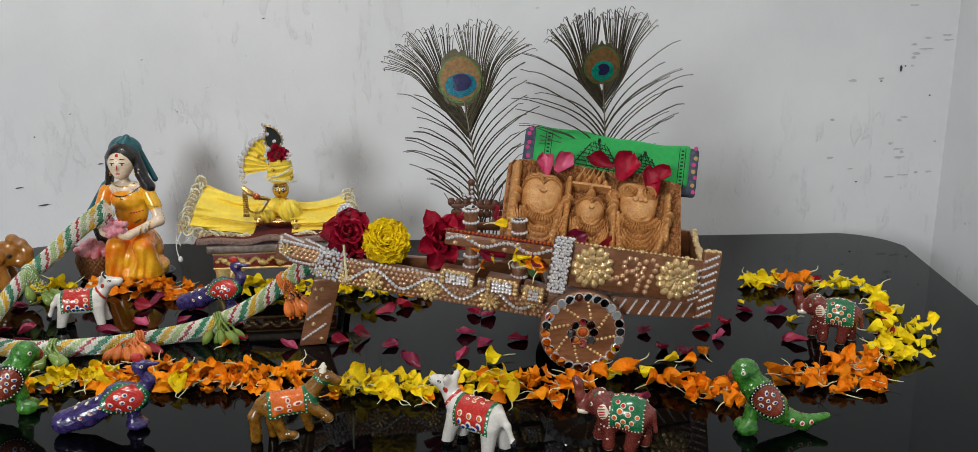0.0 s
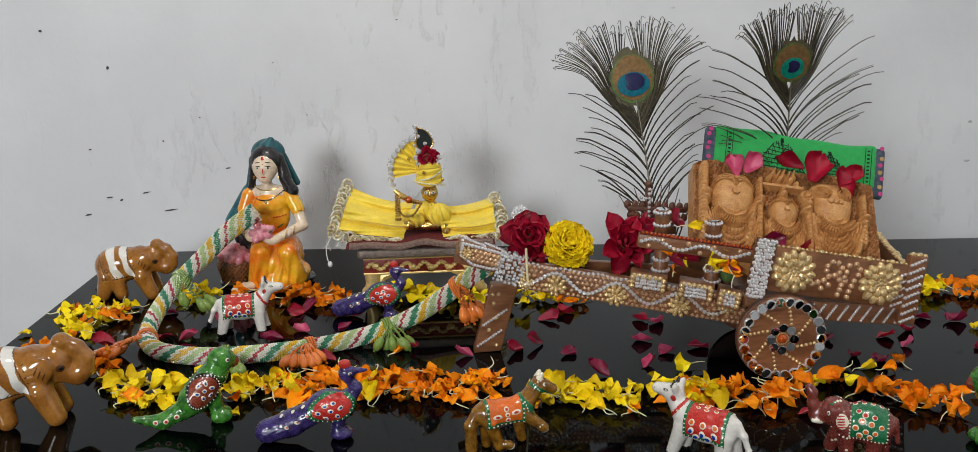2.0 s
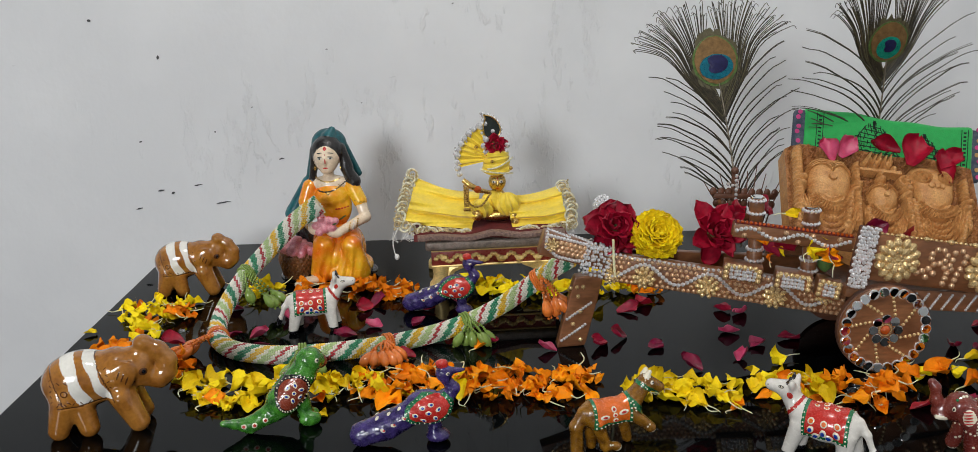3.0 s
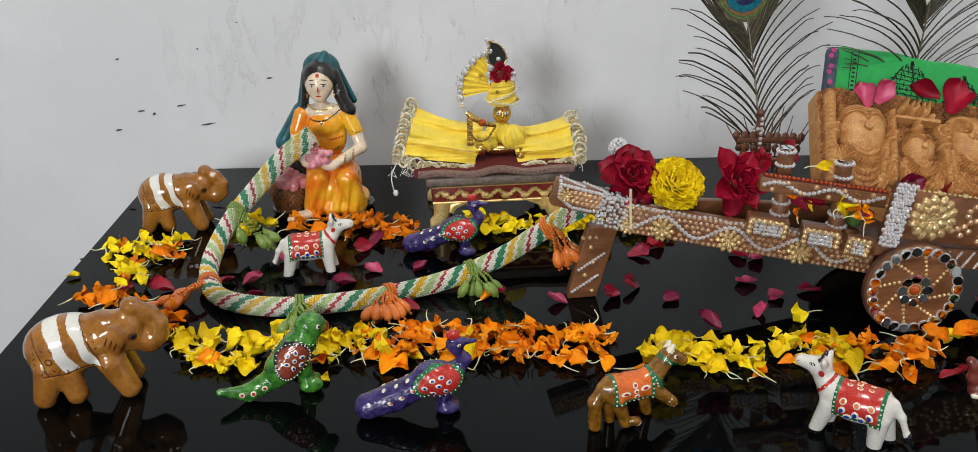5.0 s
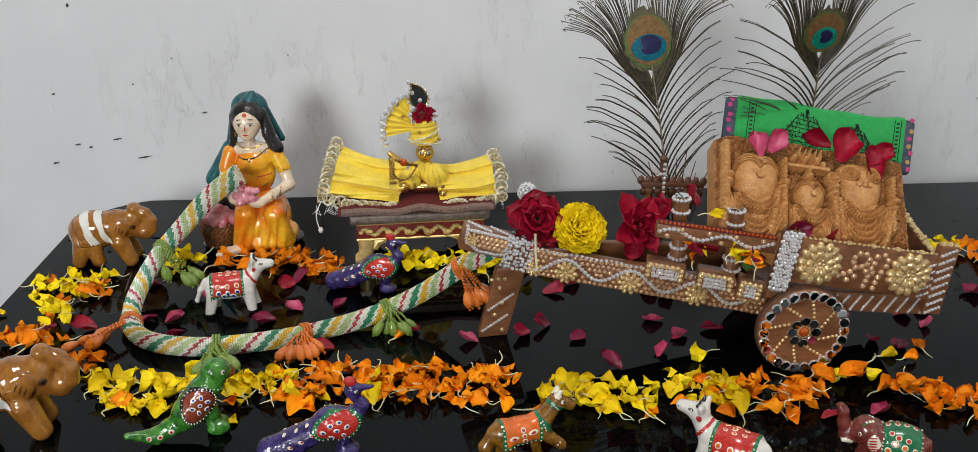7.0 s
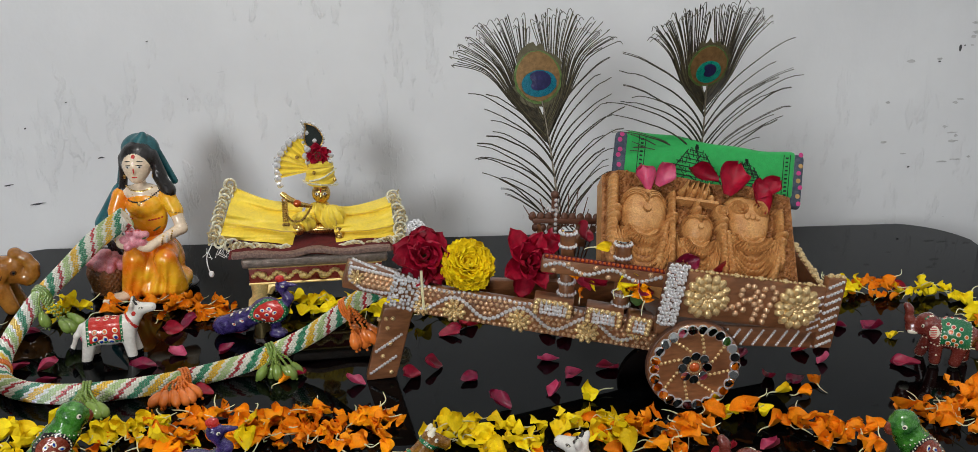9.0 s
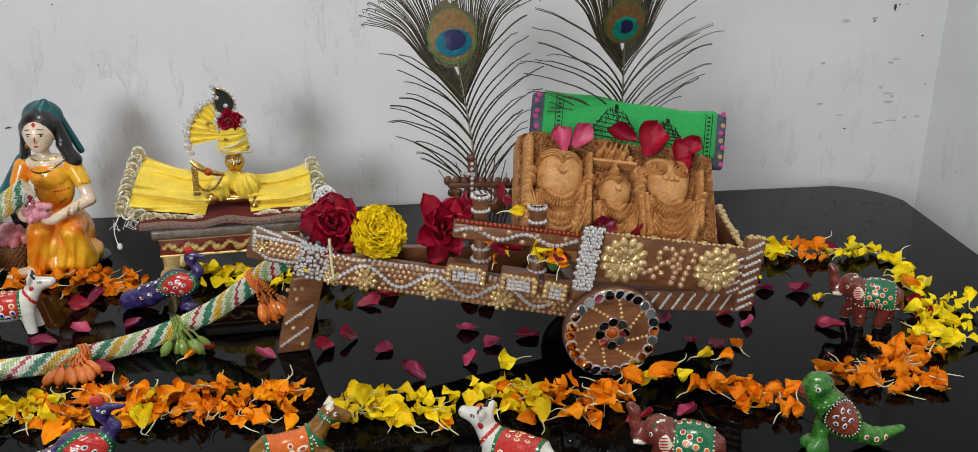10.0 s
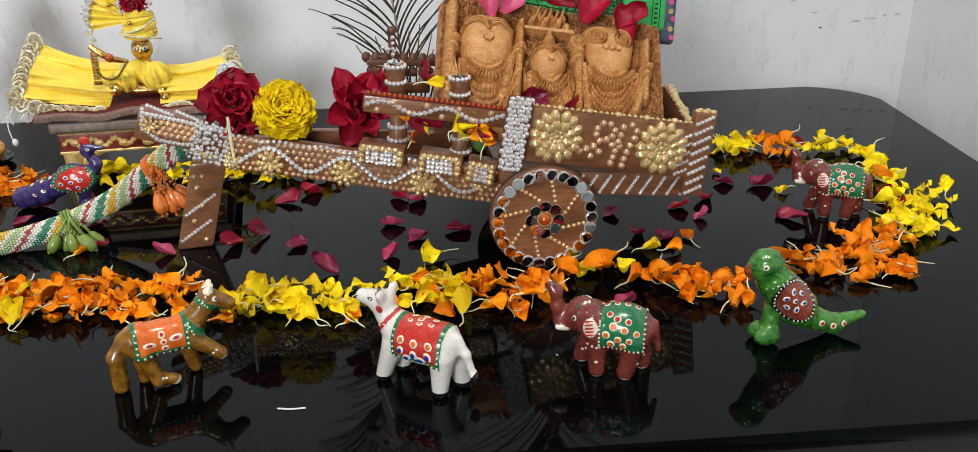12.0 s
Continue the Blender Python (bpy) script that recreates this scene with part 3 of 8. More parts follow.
def horse():
    pr = [E((0, 0, 0.033), (0.021, 0.010, 0.0115), 0), E((0.014, 0, 0.034), (0.010, 0.0092, 0.0115), 0), E((-0.014, 0, 0.034), (0.0105, 0.0098, 0.0118), 0),
          C((0.016, 0, 0.037), (0.0275, 0, 0.0515), 0.0085, 0.0062, 0), C((0.0295, 0, 0.0545), (0.0405, 0, 0.0475), 0.006, 0.0044, 0),
          C((0.029, -0.0028, 0.060), (0.031, -0.003, 0.0635), 0.0022, 0.0018, 1), C((0.029, 0.0028, 0.060), (0.031, 0.003, 0.0635), 0.0022, 0.0018, 1),
          C((-0.022, 0, 0.037), (-0.0275, 0, 0.025), 0.0042, 0.0048, 0), C((-0.0275, 0, 0.025), (-0.027, 0, 0.004), 0.0048, 0.005, 0),
          C((0.017, -0.005, 0.029), (0.0305, -0.006, 0.0165), 0.0056, 0.0042, 0), E((0.0315, -0.006, 0.0145), (0.0034, 0.0034, 0.0028), 1),
          C((0.012, 0.005, 0.028), (0.017, 0.0055, 0.003), 0.0052, 0.004, 0), C((-0.013, -0.005, 0.028), (-0.006, -0.006, 0.006), 0.006, 0.004, 0),
          C((-0.006, -0.006, 0.006), (0.002, -0.006, 0.005), 0.004, 0.0034, 0), E((0.0035, -0.006, 0.0035), (0.003, 0.003, 0.0028), 1),
          C((-0.014, 0.005, 0.028), (-0.013, 0.0055, 0.003), 0.006, 0.004, 0)]
    s = Sculpt(pr, 0.0008, 0.003)
    blanket(s, -0.0170, 0.0145, 0.0245, 0.0028, 5, 4)
    c = s.cen
    nk = np.abs((c[:, 0] - 0.0255) * 0.6 + (c[:, 2] - 0.053) * 0.8) < 0.0017
    s.paint(nk & (c[:, 2] > 0.043) & (s.M == 0), 4, 0.0005)
    nk = (np.abs((c[:, 0] - 0.017) * 0.75 + (c[:, 2] - 0.0395) * 0.66) < 0.0022) & (c[:, 0] > 0.011) & (c[:, 2] > 0.030)
    s.paint(nk & (s.M == 0), 4, 0.0004)
    border_dots(s, -0.0157, 0.0132, 0.0262, 0.042, 0.0034, 0.0008, 1)
    for sd in (-1, 1):
        for x, z, ra, rb, a in ((-0.0085, 0.034, 0.0042, 0.0021, 5), (0.0068, 0.036, 0.0044, 0.0023, -8), (-0.0005, 0.0350, 0.0021, 0.0021, 0), (-0.001, 0.0395, 0.0022, 0.0028, 0), (0.0, 0.0305, 0.0023, 0.0022, 0)):
            s.side(x, z, sd, ra, rb, 1, a)
            s.side(x, z, sd, ra * 0.55, rb * 0.55, 3, a, 0.0008)
        s.side(0.032, 0.0550, sd, 0.0019, 0.0019, 1)
        s.side(0.0325, 0.0550, sd, 0.0009, 0.0009, 2, 0, 0.0008)
        for i in range(4):
            s.side(0.0235 + 0.0012 * i, 0.0555 - 0.0015 * i, sd, 0.0006, 0.0006, 1, 0, 0.0008)
            s.side(0.0145 + 0.0008 * i, 0.043 - 0.0026 * i, sd, 0.0007, 0.0007, 1, 0, 0.0008)
        for x, z in ((0.0265, 0.019), (0.0285, 0.0205), (-0.002, 0.008), (0.0, 0.009), (-0.004, 0.0085)):
            s.side(x, z, sd, 0.0009, 0.0009, 1)
    return s.mesh("horse_figurine", [P_HORSE, P_CREAM, P_BLACK, P_RED, P_GREEN, P_ORANGE])


def painted_elephant():
    pr = [E((-0.005, 0, 0.030), (0.0205, 0.0135, 0.0150), 0), E((0.018, 0, 0.036), (0.0105, 0.0095, 0.0115), 0),
          C((0.024, 0, 0.033), (0.0305, 0, 0.031), 0.0062, 0.005, 0), C((0.0305, 0, 0.031), (0.0335, 0, 0.040), 0.005, 0.0038, 0),
          C((0.0335, 0, 0.040), (0.0345, 0, 0.049), 0.0038, 0.0034, 0), C((0.0345, 0, 0.049), (0.037, 0, 0.0525), 0.0034, 0.0032, 0),
          C((0.012, -0.0065, 0.026), (0.019, -0.0075, 0.005), 0.0065, 0.0052, 0), C((0.009, 0.0065, 0.026), (0.008, 0.0075, 0.005), 0.0065, 0.0052, 0),
          C((-0.016, -0.007, 0.026), (-0.0175, -0.0075, 0.005), 0.0068, 0.0054, 0), C((-0.014, 0.007, 0.026), (-0.009, 0.0075, 0.005), 0.0068, 0.0054, 0),
          C((-0.0245, 0, 0.035), (-0.027, 0, 0.018), 0.0018, 0.0018, 0)]
    for sd in (-1, 1):
        pr += [E((0.0125, sd * 0.0095, 0.0335), (0.0062, 0.0028, 0.0085), 0, (0, -15, 0)), C((0.0275, sd * 0.0045, 0.0285), (0.0325, sd * 0.006, 0.0285), 0.0015, 0.001, 1)]
    s = Sculpt(pr, 0.0008, 0.0032)
    c = s.cen
    s.paint((c[:, 2] < 0.0022), 1)
    s.paint((c[:, 0] < 0.0065) & (c[:, 0] > -0.0185) & (c[:, 2] > 0.0225 + 0.0012 * np.cos(c[:, 0] * 150)) & (s.M == 0), 4, 0.0006)
    for sd in (-1, 1):
        for i in range(9):
            s.side(0.0068, 0.024 + 0.0024 * i, sd, 0.0006, 0.0006, 1, 0, 0.0008)
        for i in range(11):
            s.side(-0.0185 + 0.0025 * i, 0.0222, sd, 0.0006, 0.0006, 1, 0, 0.0008)
        for i in range(7):
            s.side(-0.0187, 0.025 + 0.0026 * i, sd, 0.0006, 0.0006, 1, 0, 0.0008)
        for x, z, r, m in ((-0.001, 0.0365, 0.0025, 5), (-0.0075, 0.035, 0.0022, 5), (0.003, 0.031, 0.0022, 5), (-0.004, 0.029, 0.0021, 5), (-0.0105, 0.0285, 0.0019, 5), (0.0, 0.0255, 0.0023, 5),
                           (-0.007, 0.025, 0.002, 5), (-0.0145, 0.033, 0.0019, 5), (-0.003, 0.0405, 0.0021, 3), (0.0015, 0.042, 0.0019, 3), (-0.0095, 0.0395, 0.0019, 3)):
            s.side(x, z, sd, r * 1.15, r * 1.15, 1)
            s.side(x, z, sd, r * 0.85, r * 0.85, m, 0, 0.0008)
        s.side(0.0125, 0.034, sd, 0.0048, 0.0068, 1)
        for k in range(5):
            s.side(0.0125 + 0.0003 * k, 0.0295 + 0.0021 * k, sd, 0.0036, 0.0006, 3, 12, 0.0008)
        s.side(0.0222, 0.0375, sd, 0.0014, 0.0019, 1)
        s.side(0.0223, 0.0375, sd, 0.0007, 0.0012, 2, 0, 0.0008)
        for i in range(5):
            s.side(0.008 + 0.0028 * i, 0.0228 - 0.0006 * abs(i - 2), sd, 0.0009, 0.0009, 1)
        for x, z in ((0.0155, 0.0125), (0.018, 0.0115), (-0.016, 0.0125), (0.008, 0.012), (-0.0185, 0.012)):
            s.side(x, z, sd, 0.0012, 0.0010, 1)
        for x, z in ((0.0185, 0.0455), (0.0165, 0.0462), (0.0145, 0.0462), (0.0205, 0.044)):
            s.side(x, z, sd, 0.0012, 0.0012, 4 if x > 0.017 else 1)
    for x in (-0.014, -0.008, -0.002, 0.004):
        s.spot((x, 0, 0.1), (0, 0, -1), 0.002, 0.002, 1)
        s.spot((x, 0, 0.1), (0, 0, -1), 0.0013, 0.0013, 3, 0, 0.0008)
    return s.mesh("elephant_figurine", [P_MAROON, P_CREAM, P_BLACK, P_RED, P_GREEN, P_ORANGE])


def ceramic_elephant():
    pr = [E((-0.014, 0, 0.047), (0.033, 0.0225, 0.0245), 0), E((-0.024, 0, 0.043), (0.025, 0.021, 0.023), 0), E((0.012, 0, 0.05), (0.02, 0.0185, 0.0215), 0),
          E((0.028, 0, 0.054), (0.0155, 0.0145, 0.0175), 0),
          C((0.036, 0, 0.045), (0.046, 0, 0.041), 0.0105, 0.0088, 0), C((0.046, 0, 0.041), (0.0525, 0, 0.046), 0.0088, 0.0080, 0), C((0.0525, 0, 0.046), (0.0540, 0, 0.056), 0.0080, 0.0074, 0),
          C((0.0540, 0, 0.056), (0.048, 0, 0.066), 0.0074, 0.0068, 0), C((0.048, 0, 0.066), (0.038, 0, 0.0725), 0.0068, 0.0064, 0), E((0.035, 0, 0.0745), (0.0072, 0.0078, 0.006), 0)]
    for sd in (-1, 1):
        pr += [C((-0.030, sd * 0.011, 0.032), (-0.037, sd * 0.0135, 0.008), 0.0125, 0.0092, 0), C((0.016, sd * 0.0105, 0.032), (0.027, sd * 0.0125, 0.008), 0.0118, 0.0092, 0),
               E((0.020, sd * 0.0152, 0.052), (0.0092, 0.0034, 0.0125), 0, (0, 18, 0))]
    pr += [C((-0.018, -0.011, 0.03), (-0.013, -0.0135, 0.008), 0.0105, 0.0088, 0)]
    s = Sculpt(pr, 0.0009, 0.0042)
    c = s.cen
    sl = c[:, 0] + (c[:, 2] - 0.047) * 0.35
    up = c[:, 2] > 0.031 + 0.1 * np.maximum(0, c[:, 0] + 0.02)
    for a, b in ((-0.0225, -0.0115), (-0.0035, 0.0040)):
        s.paint((sl > a + 0.0009 * np.sin(c[:, 2] * 260)) & (sl < b + 0.0010 * np.sin(c[:, 2] * 200 + 1)) & up & (s.M == 0), 1)
    thin = (np.abs(sl + 0.034) < 0.0006) | (np.abs(sl - 0.0052) < 0.0005)
    s.paint(thin & (c[:, 2] > 0.030) & (s.M == 0), 2, -0.0004)
    s.paint((np.abs(c[:, 2] - 0.0305 - 0.1 * np.maximum(0, c[:, 0] + 0.02)) < 0.0006) & (c[:, 0] > -0.034) & (c[:, 0] < 0.004), 2, -0.0004)
    for sd in (-1, 1):
        s.side(0.0355, 0.0525, sd, 0.0042, 0.0036, 2)
        s.side(0.0358, 0.0525, sd, 0.0021, 0.0021, 3, 0, 0.0009)
        for k in range(3):
            s.side(0.0165 + 0.003 * k, 0.054 - 0.003 * k, sd, 0.0008, 0.0045, 2, 25, 0.0002)
        s.side(-0.027, 0.043, sd, 0.0034, 0.0034, 2, 0, 0.0002)
        s.side(-0.027, 0.043, sd, 0.0024, 0.0024, 0, 0, 0.0004)
        for x, z in ((-0.031, 0.052), (-0.025, 0.052), (-0.031, 0.035), (-0.024, 0.035)):
            s.side(x, z, sd, 0.0022, 0.0006, 2, 35, 0.0002)
        for k in range(6):
            s.side(-0.033 + 0.0062 * k, 0.0335, sd, 0.0020, 0.0005, 2, 50 if k % 2 else -50, 0.0002)
            s.side(-0.038, 0.036 + 0.0045 * k, sd, 0.0018, 0.0005, 2, 40 if k % 2 else -40, 0.0002)
        for k in range(4):
            s.side(0.006 + 0.001 * k, 0.060 - 0.0055 * k, sd, 0.0016, 0.0005, 2, 40 if k % 2 else -40, 0.0002)
    return s.mesh("elephant_figurine", [CERAMIC, CERAMIC_W, CERAMIC_D, P_BLACK])


def peacock():
    pr = [E((0.006, 0, 0.0285), (0.0185, 0.0115, 0.0125), 0, (0, 12, 0)), C((-0.008, 0, 0.024), (-0.026, 0, 0.0155), 0.0098, 0.0105, 0), C((-0.026, 0, 0.0155), (-0.045, 0, 0.0098), 0.0105, 0.0095, 0),
          C((0.019, 0, 0.033), (0.0255, 0, 0.042), 0.0068, 0.0046, 0), C((0.0255, 0, 0.042), (0.0185, 0, 0.052), 0.0044, 0.0042, 0), E((0.0185, 0, 0.055), (0.0062, 0.005, 0.0052), 0),
          C((0.022, 0, 0.0565), (0.0335, 0, 0.0565), 0.0034, 0.0014, 0), E((0.0165, 0, 0.0625), (0.0038, 0.0034, 0.0032), 3), E((0.0195, 0, 0.0632), (0.0026, 0.0026, 0.0024), 3),
          C((0.010, 0, 0.018), (0.011, 0, 0.006), 0.005, 0.006, 0), E((0.0125, 0, 0.0045), (0.0092, 0.0085, 0.0048), 0)]
    s = Sculpt(pr, 0.0008, 0.0028, rough=0.00025)
    c = s.cen
    q = ((c[:, 0] - 0.006) * 0.97 + (c[:, 2] - 0.0295) * 0.22) / 0.0192, ((c[:, 2] - 0.0295) * 0.97 - (c[:, 0] - 0.006) * 0.22) / 0.0125
    d = np.sqrt(q[0] ** 2 + q[1] ** 2) + 0.18 * np.maximum(0, -q[0]) * np.abs(q[1])
    wing = (d < 1) & (np.abs(c[:, 1]) > 0.002) & (s.M == 0)
    s.paint(wing, 4, 0.0006)
    s.paint(wing & (d < 0.80), 3)
    for sd in (-1, 1):
        for i in range(26):
            a = 2 * math.pi * i / 26
            u, w = 0.0172 * math.cos(a), 0.0112 * math.sin(a)
            s.side(0.006 + u * 0.97 - w * 0.22, 0.0295 + w * 0.97 + u * 0.22, sd, 0.0005, 0.0005, 1, 0, 0.0008)
        for x, z, a in ((-0.0045, 0.0265, 20), (0.001, 0.0325, 0), (0.0075, 0.0345, 0), (0.0055, 0.0285, 0), (0.013, 0.0305, -30), (0.0015, 0.0222, 30), (0.0105, 0.0238, 60)):
            s.side(x, z, sd, 0.0026, 0.0019, 1, a)
            s.side(x + 0.0003, z, sd, 0.0014, 0.0011, 5, a, 0.0008)
        s.side(0.0215, 0.0558, sd, 0.0017, 0.0013, 1)
        s.side(0.0216, 0.0558, sd, 0.0008, 0.0008, 2, 0, 0.0008)
        for x, z in ((-0.013, 0.0245), (-0.021, 0.020), (-0.029, 0.0165)):
            s.side(x, z, sd, 0.0024, 0.0015, 1, 20)
            s.side(x + 0.0007, z + 0.0003, sd, 0.0011, 0.0008, 3, 20, 0.0008)
        for x, y in ((-0.016, 0.004), (-0.024, 0.004), (-0.033, 0.004)):
            s.spot((x, sd * y, 0.1), (0, 0, -1), 0.0015, 0.0021, 1)
    return s.mesh("peacock_figurine", [P_PURPLE, P_CREAM, P_BLACK, P_RED, P_GREEN, P_BLUE])


def parrot():
    pr = [C((-0.004, 0, 0.0225), (0.014, 0, 0.043), 0.0125, 0.0112, 0), E((0.020, 0, 0.0535), (0.0112, 0.0098, 0.0105), 0), E((0.0300, 0, 0.0505), (0.0042, 0.003, 0.0050), 6),
          C((-0.010, 0, 0.0155), (-0.030, 0, 0.0075), 0.0085, 0.0062, 0), C((-0.030, 0, 0.0075), (-0.050, 0, 0.0125), 0.0062, 0.0026, 0),
          C((0.012, 0, 0.022), (0.014, 0, 0.007), 0.006, 0.006, 0), E((0.0165, 0.005, 0.0055), (0.0088, 0.005, 0.0058), 0), E((0.0165, -0.005, 0.0055), (0.0088, 0.005, 0.0058), 0)]
    s = Sculpt(pr, 0.0008, 0.0032, rough=0.0003)
    c = s.cen
    u, w = (c[:, 0] - 0.003) * 0.62 + (c[:, 2] - 0.031) * 0.785, -(c[:, 0] - 0.003) * 0.785 + (c[:, 2] - 0.031) * 0.62
    d = np.sqrt((u / 0.0175) ** 2 + (w / 0.0125) ** 2) + 0.2 * np.maximum(0, -u / 0.0175)
    wing = (d < 1) & (np.abs(c[:, 1]) > 0.001) & (s.M == 0)
    s.paint(wing, 2, 0.0006)
    s.paint(wing & (d < 0.84), 7)
    for sd in (-1, 1):
        for i in range(30):
            a = 2 * math.pi * i / 30
            f = 0.93 / (1 + 0.2 * max(0, -math.cos(a)))
            uu, ww = 0.0175 * f * math.cos(a), 0.0125 * f * math.sin(a)
            s.side(0.003 + uu * 0.62 - ww * 0.785, 0.031 + uu * 0.785 + ww * 0.62, sd, 0.0006, 0.0006, 1, 0, 0.0008)
        for i in range(6):
            a = 2 * math.pi * i / 6 + 0.3
            x, z = 0.0045 + 0.0062 * math.cos(a), 0.033 + 0.0062 * math.sin(a)
            s.side(x, z, sd, 0.0027, 0.0018, 1, math.degrees(a))
            s.side(x, z, sd, 0.0015, 0.001, 5, math.degrees(a), 0.0008)
        s.side(0.0045, 0.033, sd, 0.0019, 0.0019, 1)
        s.side(0.0045, 0.033, sd, 0.0011, 0.0011, 5, 0, 0.0008)
        for x, z in ((-0.0185, 0.0125), (-0.027, 0.0095), (-0.035, 0.0095)):
            s.side(x, z, sd, 0.0024, 0.0024, 1)
            s.side(x, z, sd, 0.0014, 0.0014, 3, 0, 0.0008)
        s.side(0.0245, 0.0555, sd, 0.002, 0.002, 1)
        s.side(0.0248, 0.0555, sd, 0.0011, 0.0011, 2, 0, 0.0008)
        for i in range(6):
            s.side(0.008 + 0.0028 * i, 0.0478 - 0.0014 * i, sd, 0.0006, 0.0006, 1)
    return s.mesh("parrot_figurine", [P_PARROT, P_CREAM, P_BLACK, P_RED, P_GREEN, P_BLUE, P_WING, P_WING])


def place(me, m, label, group, sc=1.0, tall=1.0):
    ob = new(me.name, me)
    ob.matrix_world = m @ Matrix.Diagonal((sc, sc, sc * tall, 1))
    return tagged(ob, label, "figurine", group)


m_calf, m_el, m_ce, m_pea, m_par = calf(), painted_elephant(), ceramic_elephant(), peacock(), parrot()
ANIMALS = "painted animal figurines"
place(m_ce, pose(-0.547, 0.729, T, 0, 0, 7), "brown glazed ceramic elephant with two white stripes", "ceramic elephants", 0.93)
place(m_ce, pose(-0.548, 1.053, T, 0, 0, -3), "small brown glazed ceramic elephant with white stripes near the wall", "ceramic elephants", 0.85)
place(m_par, pose(-0.402, 0.709, T, 0, 0, 16), "green painted parrot figurine with rust dotted wing", ANIMALS, 1.0)
place(m_pea, pose(-0.297, 0.671, T, 0, 0, 2), "violet painted peacock figurine with red crest and wing", ANIMALS, 1.0)
place(horse(), pose(-0.158, 0.642, T, 0, 0, 14), "amber brown painted horse figurine with orange saddle cloth", ANIMALS, 0.98, 0.92)
place(m_calf, pose(-0.010, 0.606, T, 0, 0, 140), "white painted calf figurine with red saddle cloth on black glass", ANIMALS, 1.0, 0.90)
place(m_el, pose(0.102, 0.595, T, 0, 0, 155), "maroon painted elephant figurine with green dotted saddle cloth", ANIMALS, 1.0)
place(m_par, pose(0.224, 0.607, T, 0, 0, 178), "green painted parrot figurine with curved dotted tail", ANIMALS, 1.0)
place(m_el, pose(0.362, 0.786, T, 0, 0, 152), "maroon painted elephant figurine beside yellow petals", ANIMALS, 1.0)
place(m_calf, pose(-0.402, 0.918, T, 0, 0, 6), "white painted calf figurine inside the beaded rope loop", ANIMALS, 0.98, 0.90)
place(m_pea, pose(-0.262, 0.944, T, 0, 0, -14), "violet painted peacock figurine beside the small stool", ANIMALS, 0.98)

# ---- seated lady figurine ----
SKIN = mat("pale_glazed_skin", (0.84, 0.68, 0.50), 0.25, vary=0.08, scale=60, bump=0.05, coat=0.5)
HAIR = mat("glossy_black_hair", (0.012, 0.010, 0.010), 0.3, bump=0.3, scale=150, coat=0.4)
VEIL = mat("teal_veil", (0.002, 0.060, 0.075), 0.35, vary=0.4, scale=60, coat=0.3, second=(0.012, 0.13, 0.15))
DRESS = mat("orange_yellow_dress", (0.82, 0.10, 0.004), 0.25, vary=0.1, scale=26, bump=0.1, coat=0.6, second=(0.92, 0.60, 0.03))
PINK = mat("pink_flower_glaze", (0.62, 0.17, 0.23), 0.3, vary=0.25, scale=160, coat=0.4, second=(0.75, 0.35, 0.38))
BASKET = mat("woven_basket_glaze", (0.14, 0.05, 0.015), 0.35, vary=0.5, scale=120, bump=0.8, coat=0.4, second=(0.22, 0.085, 0.025))


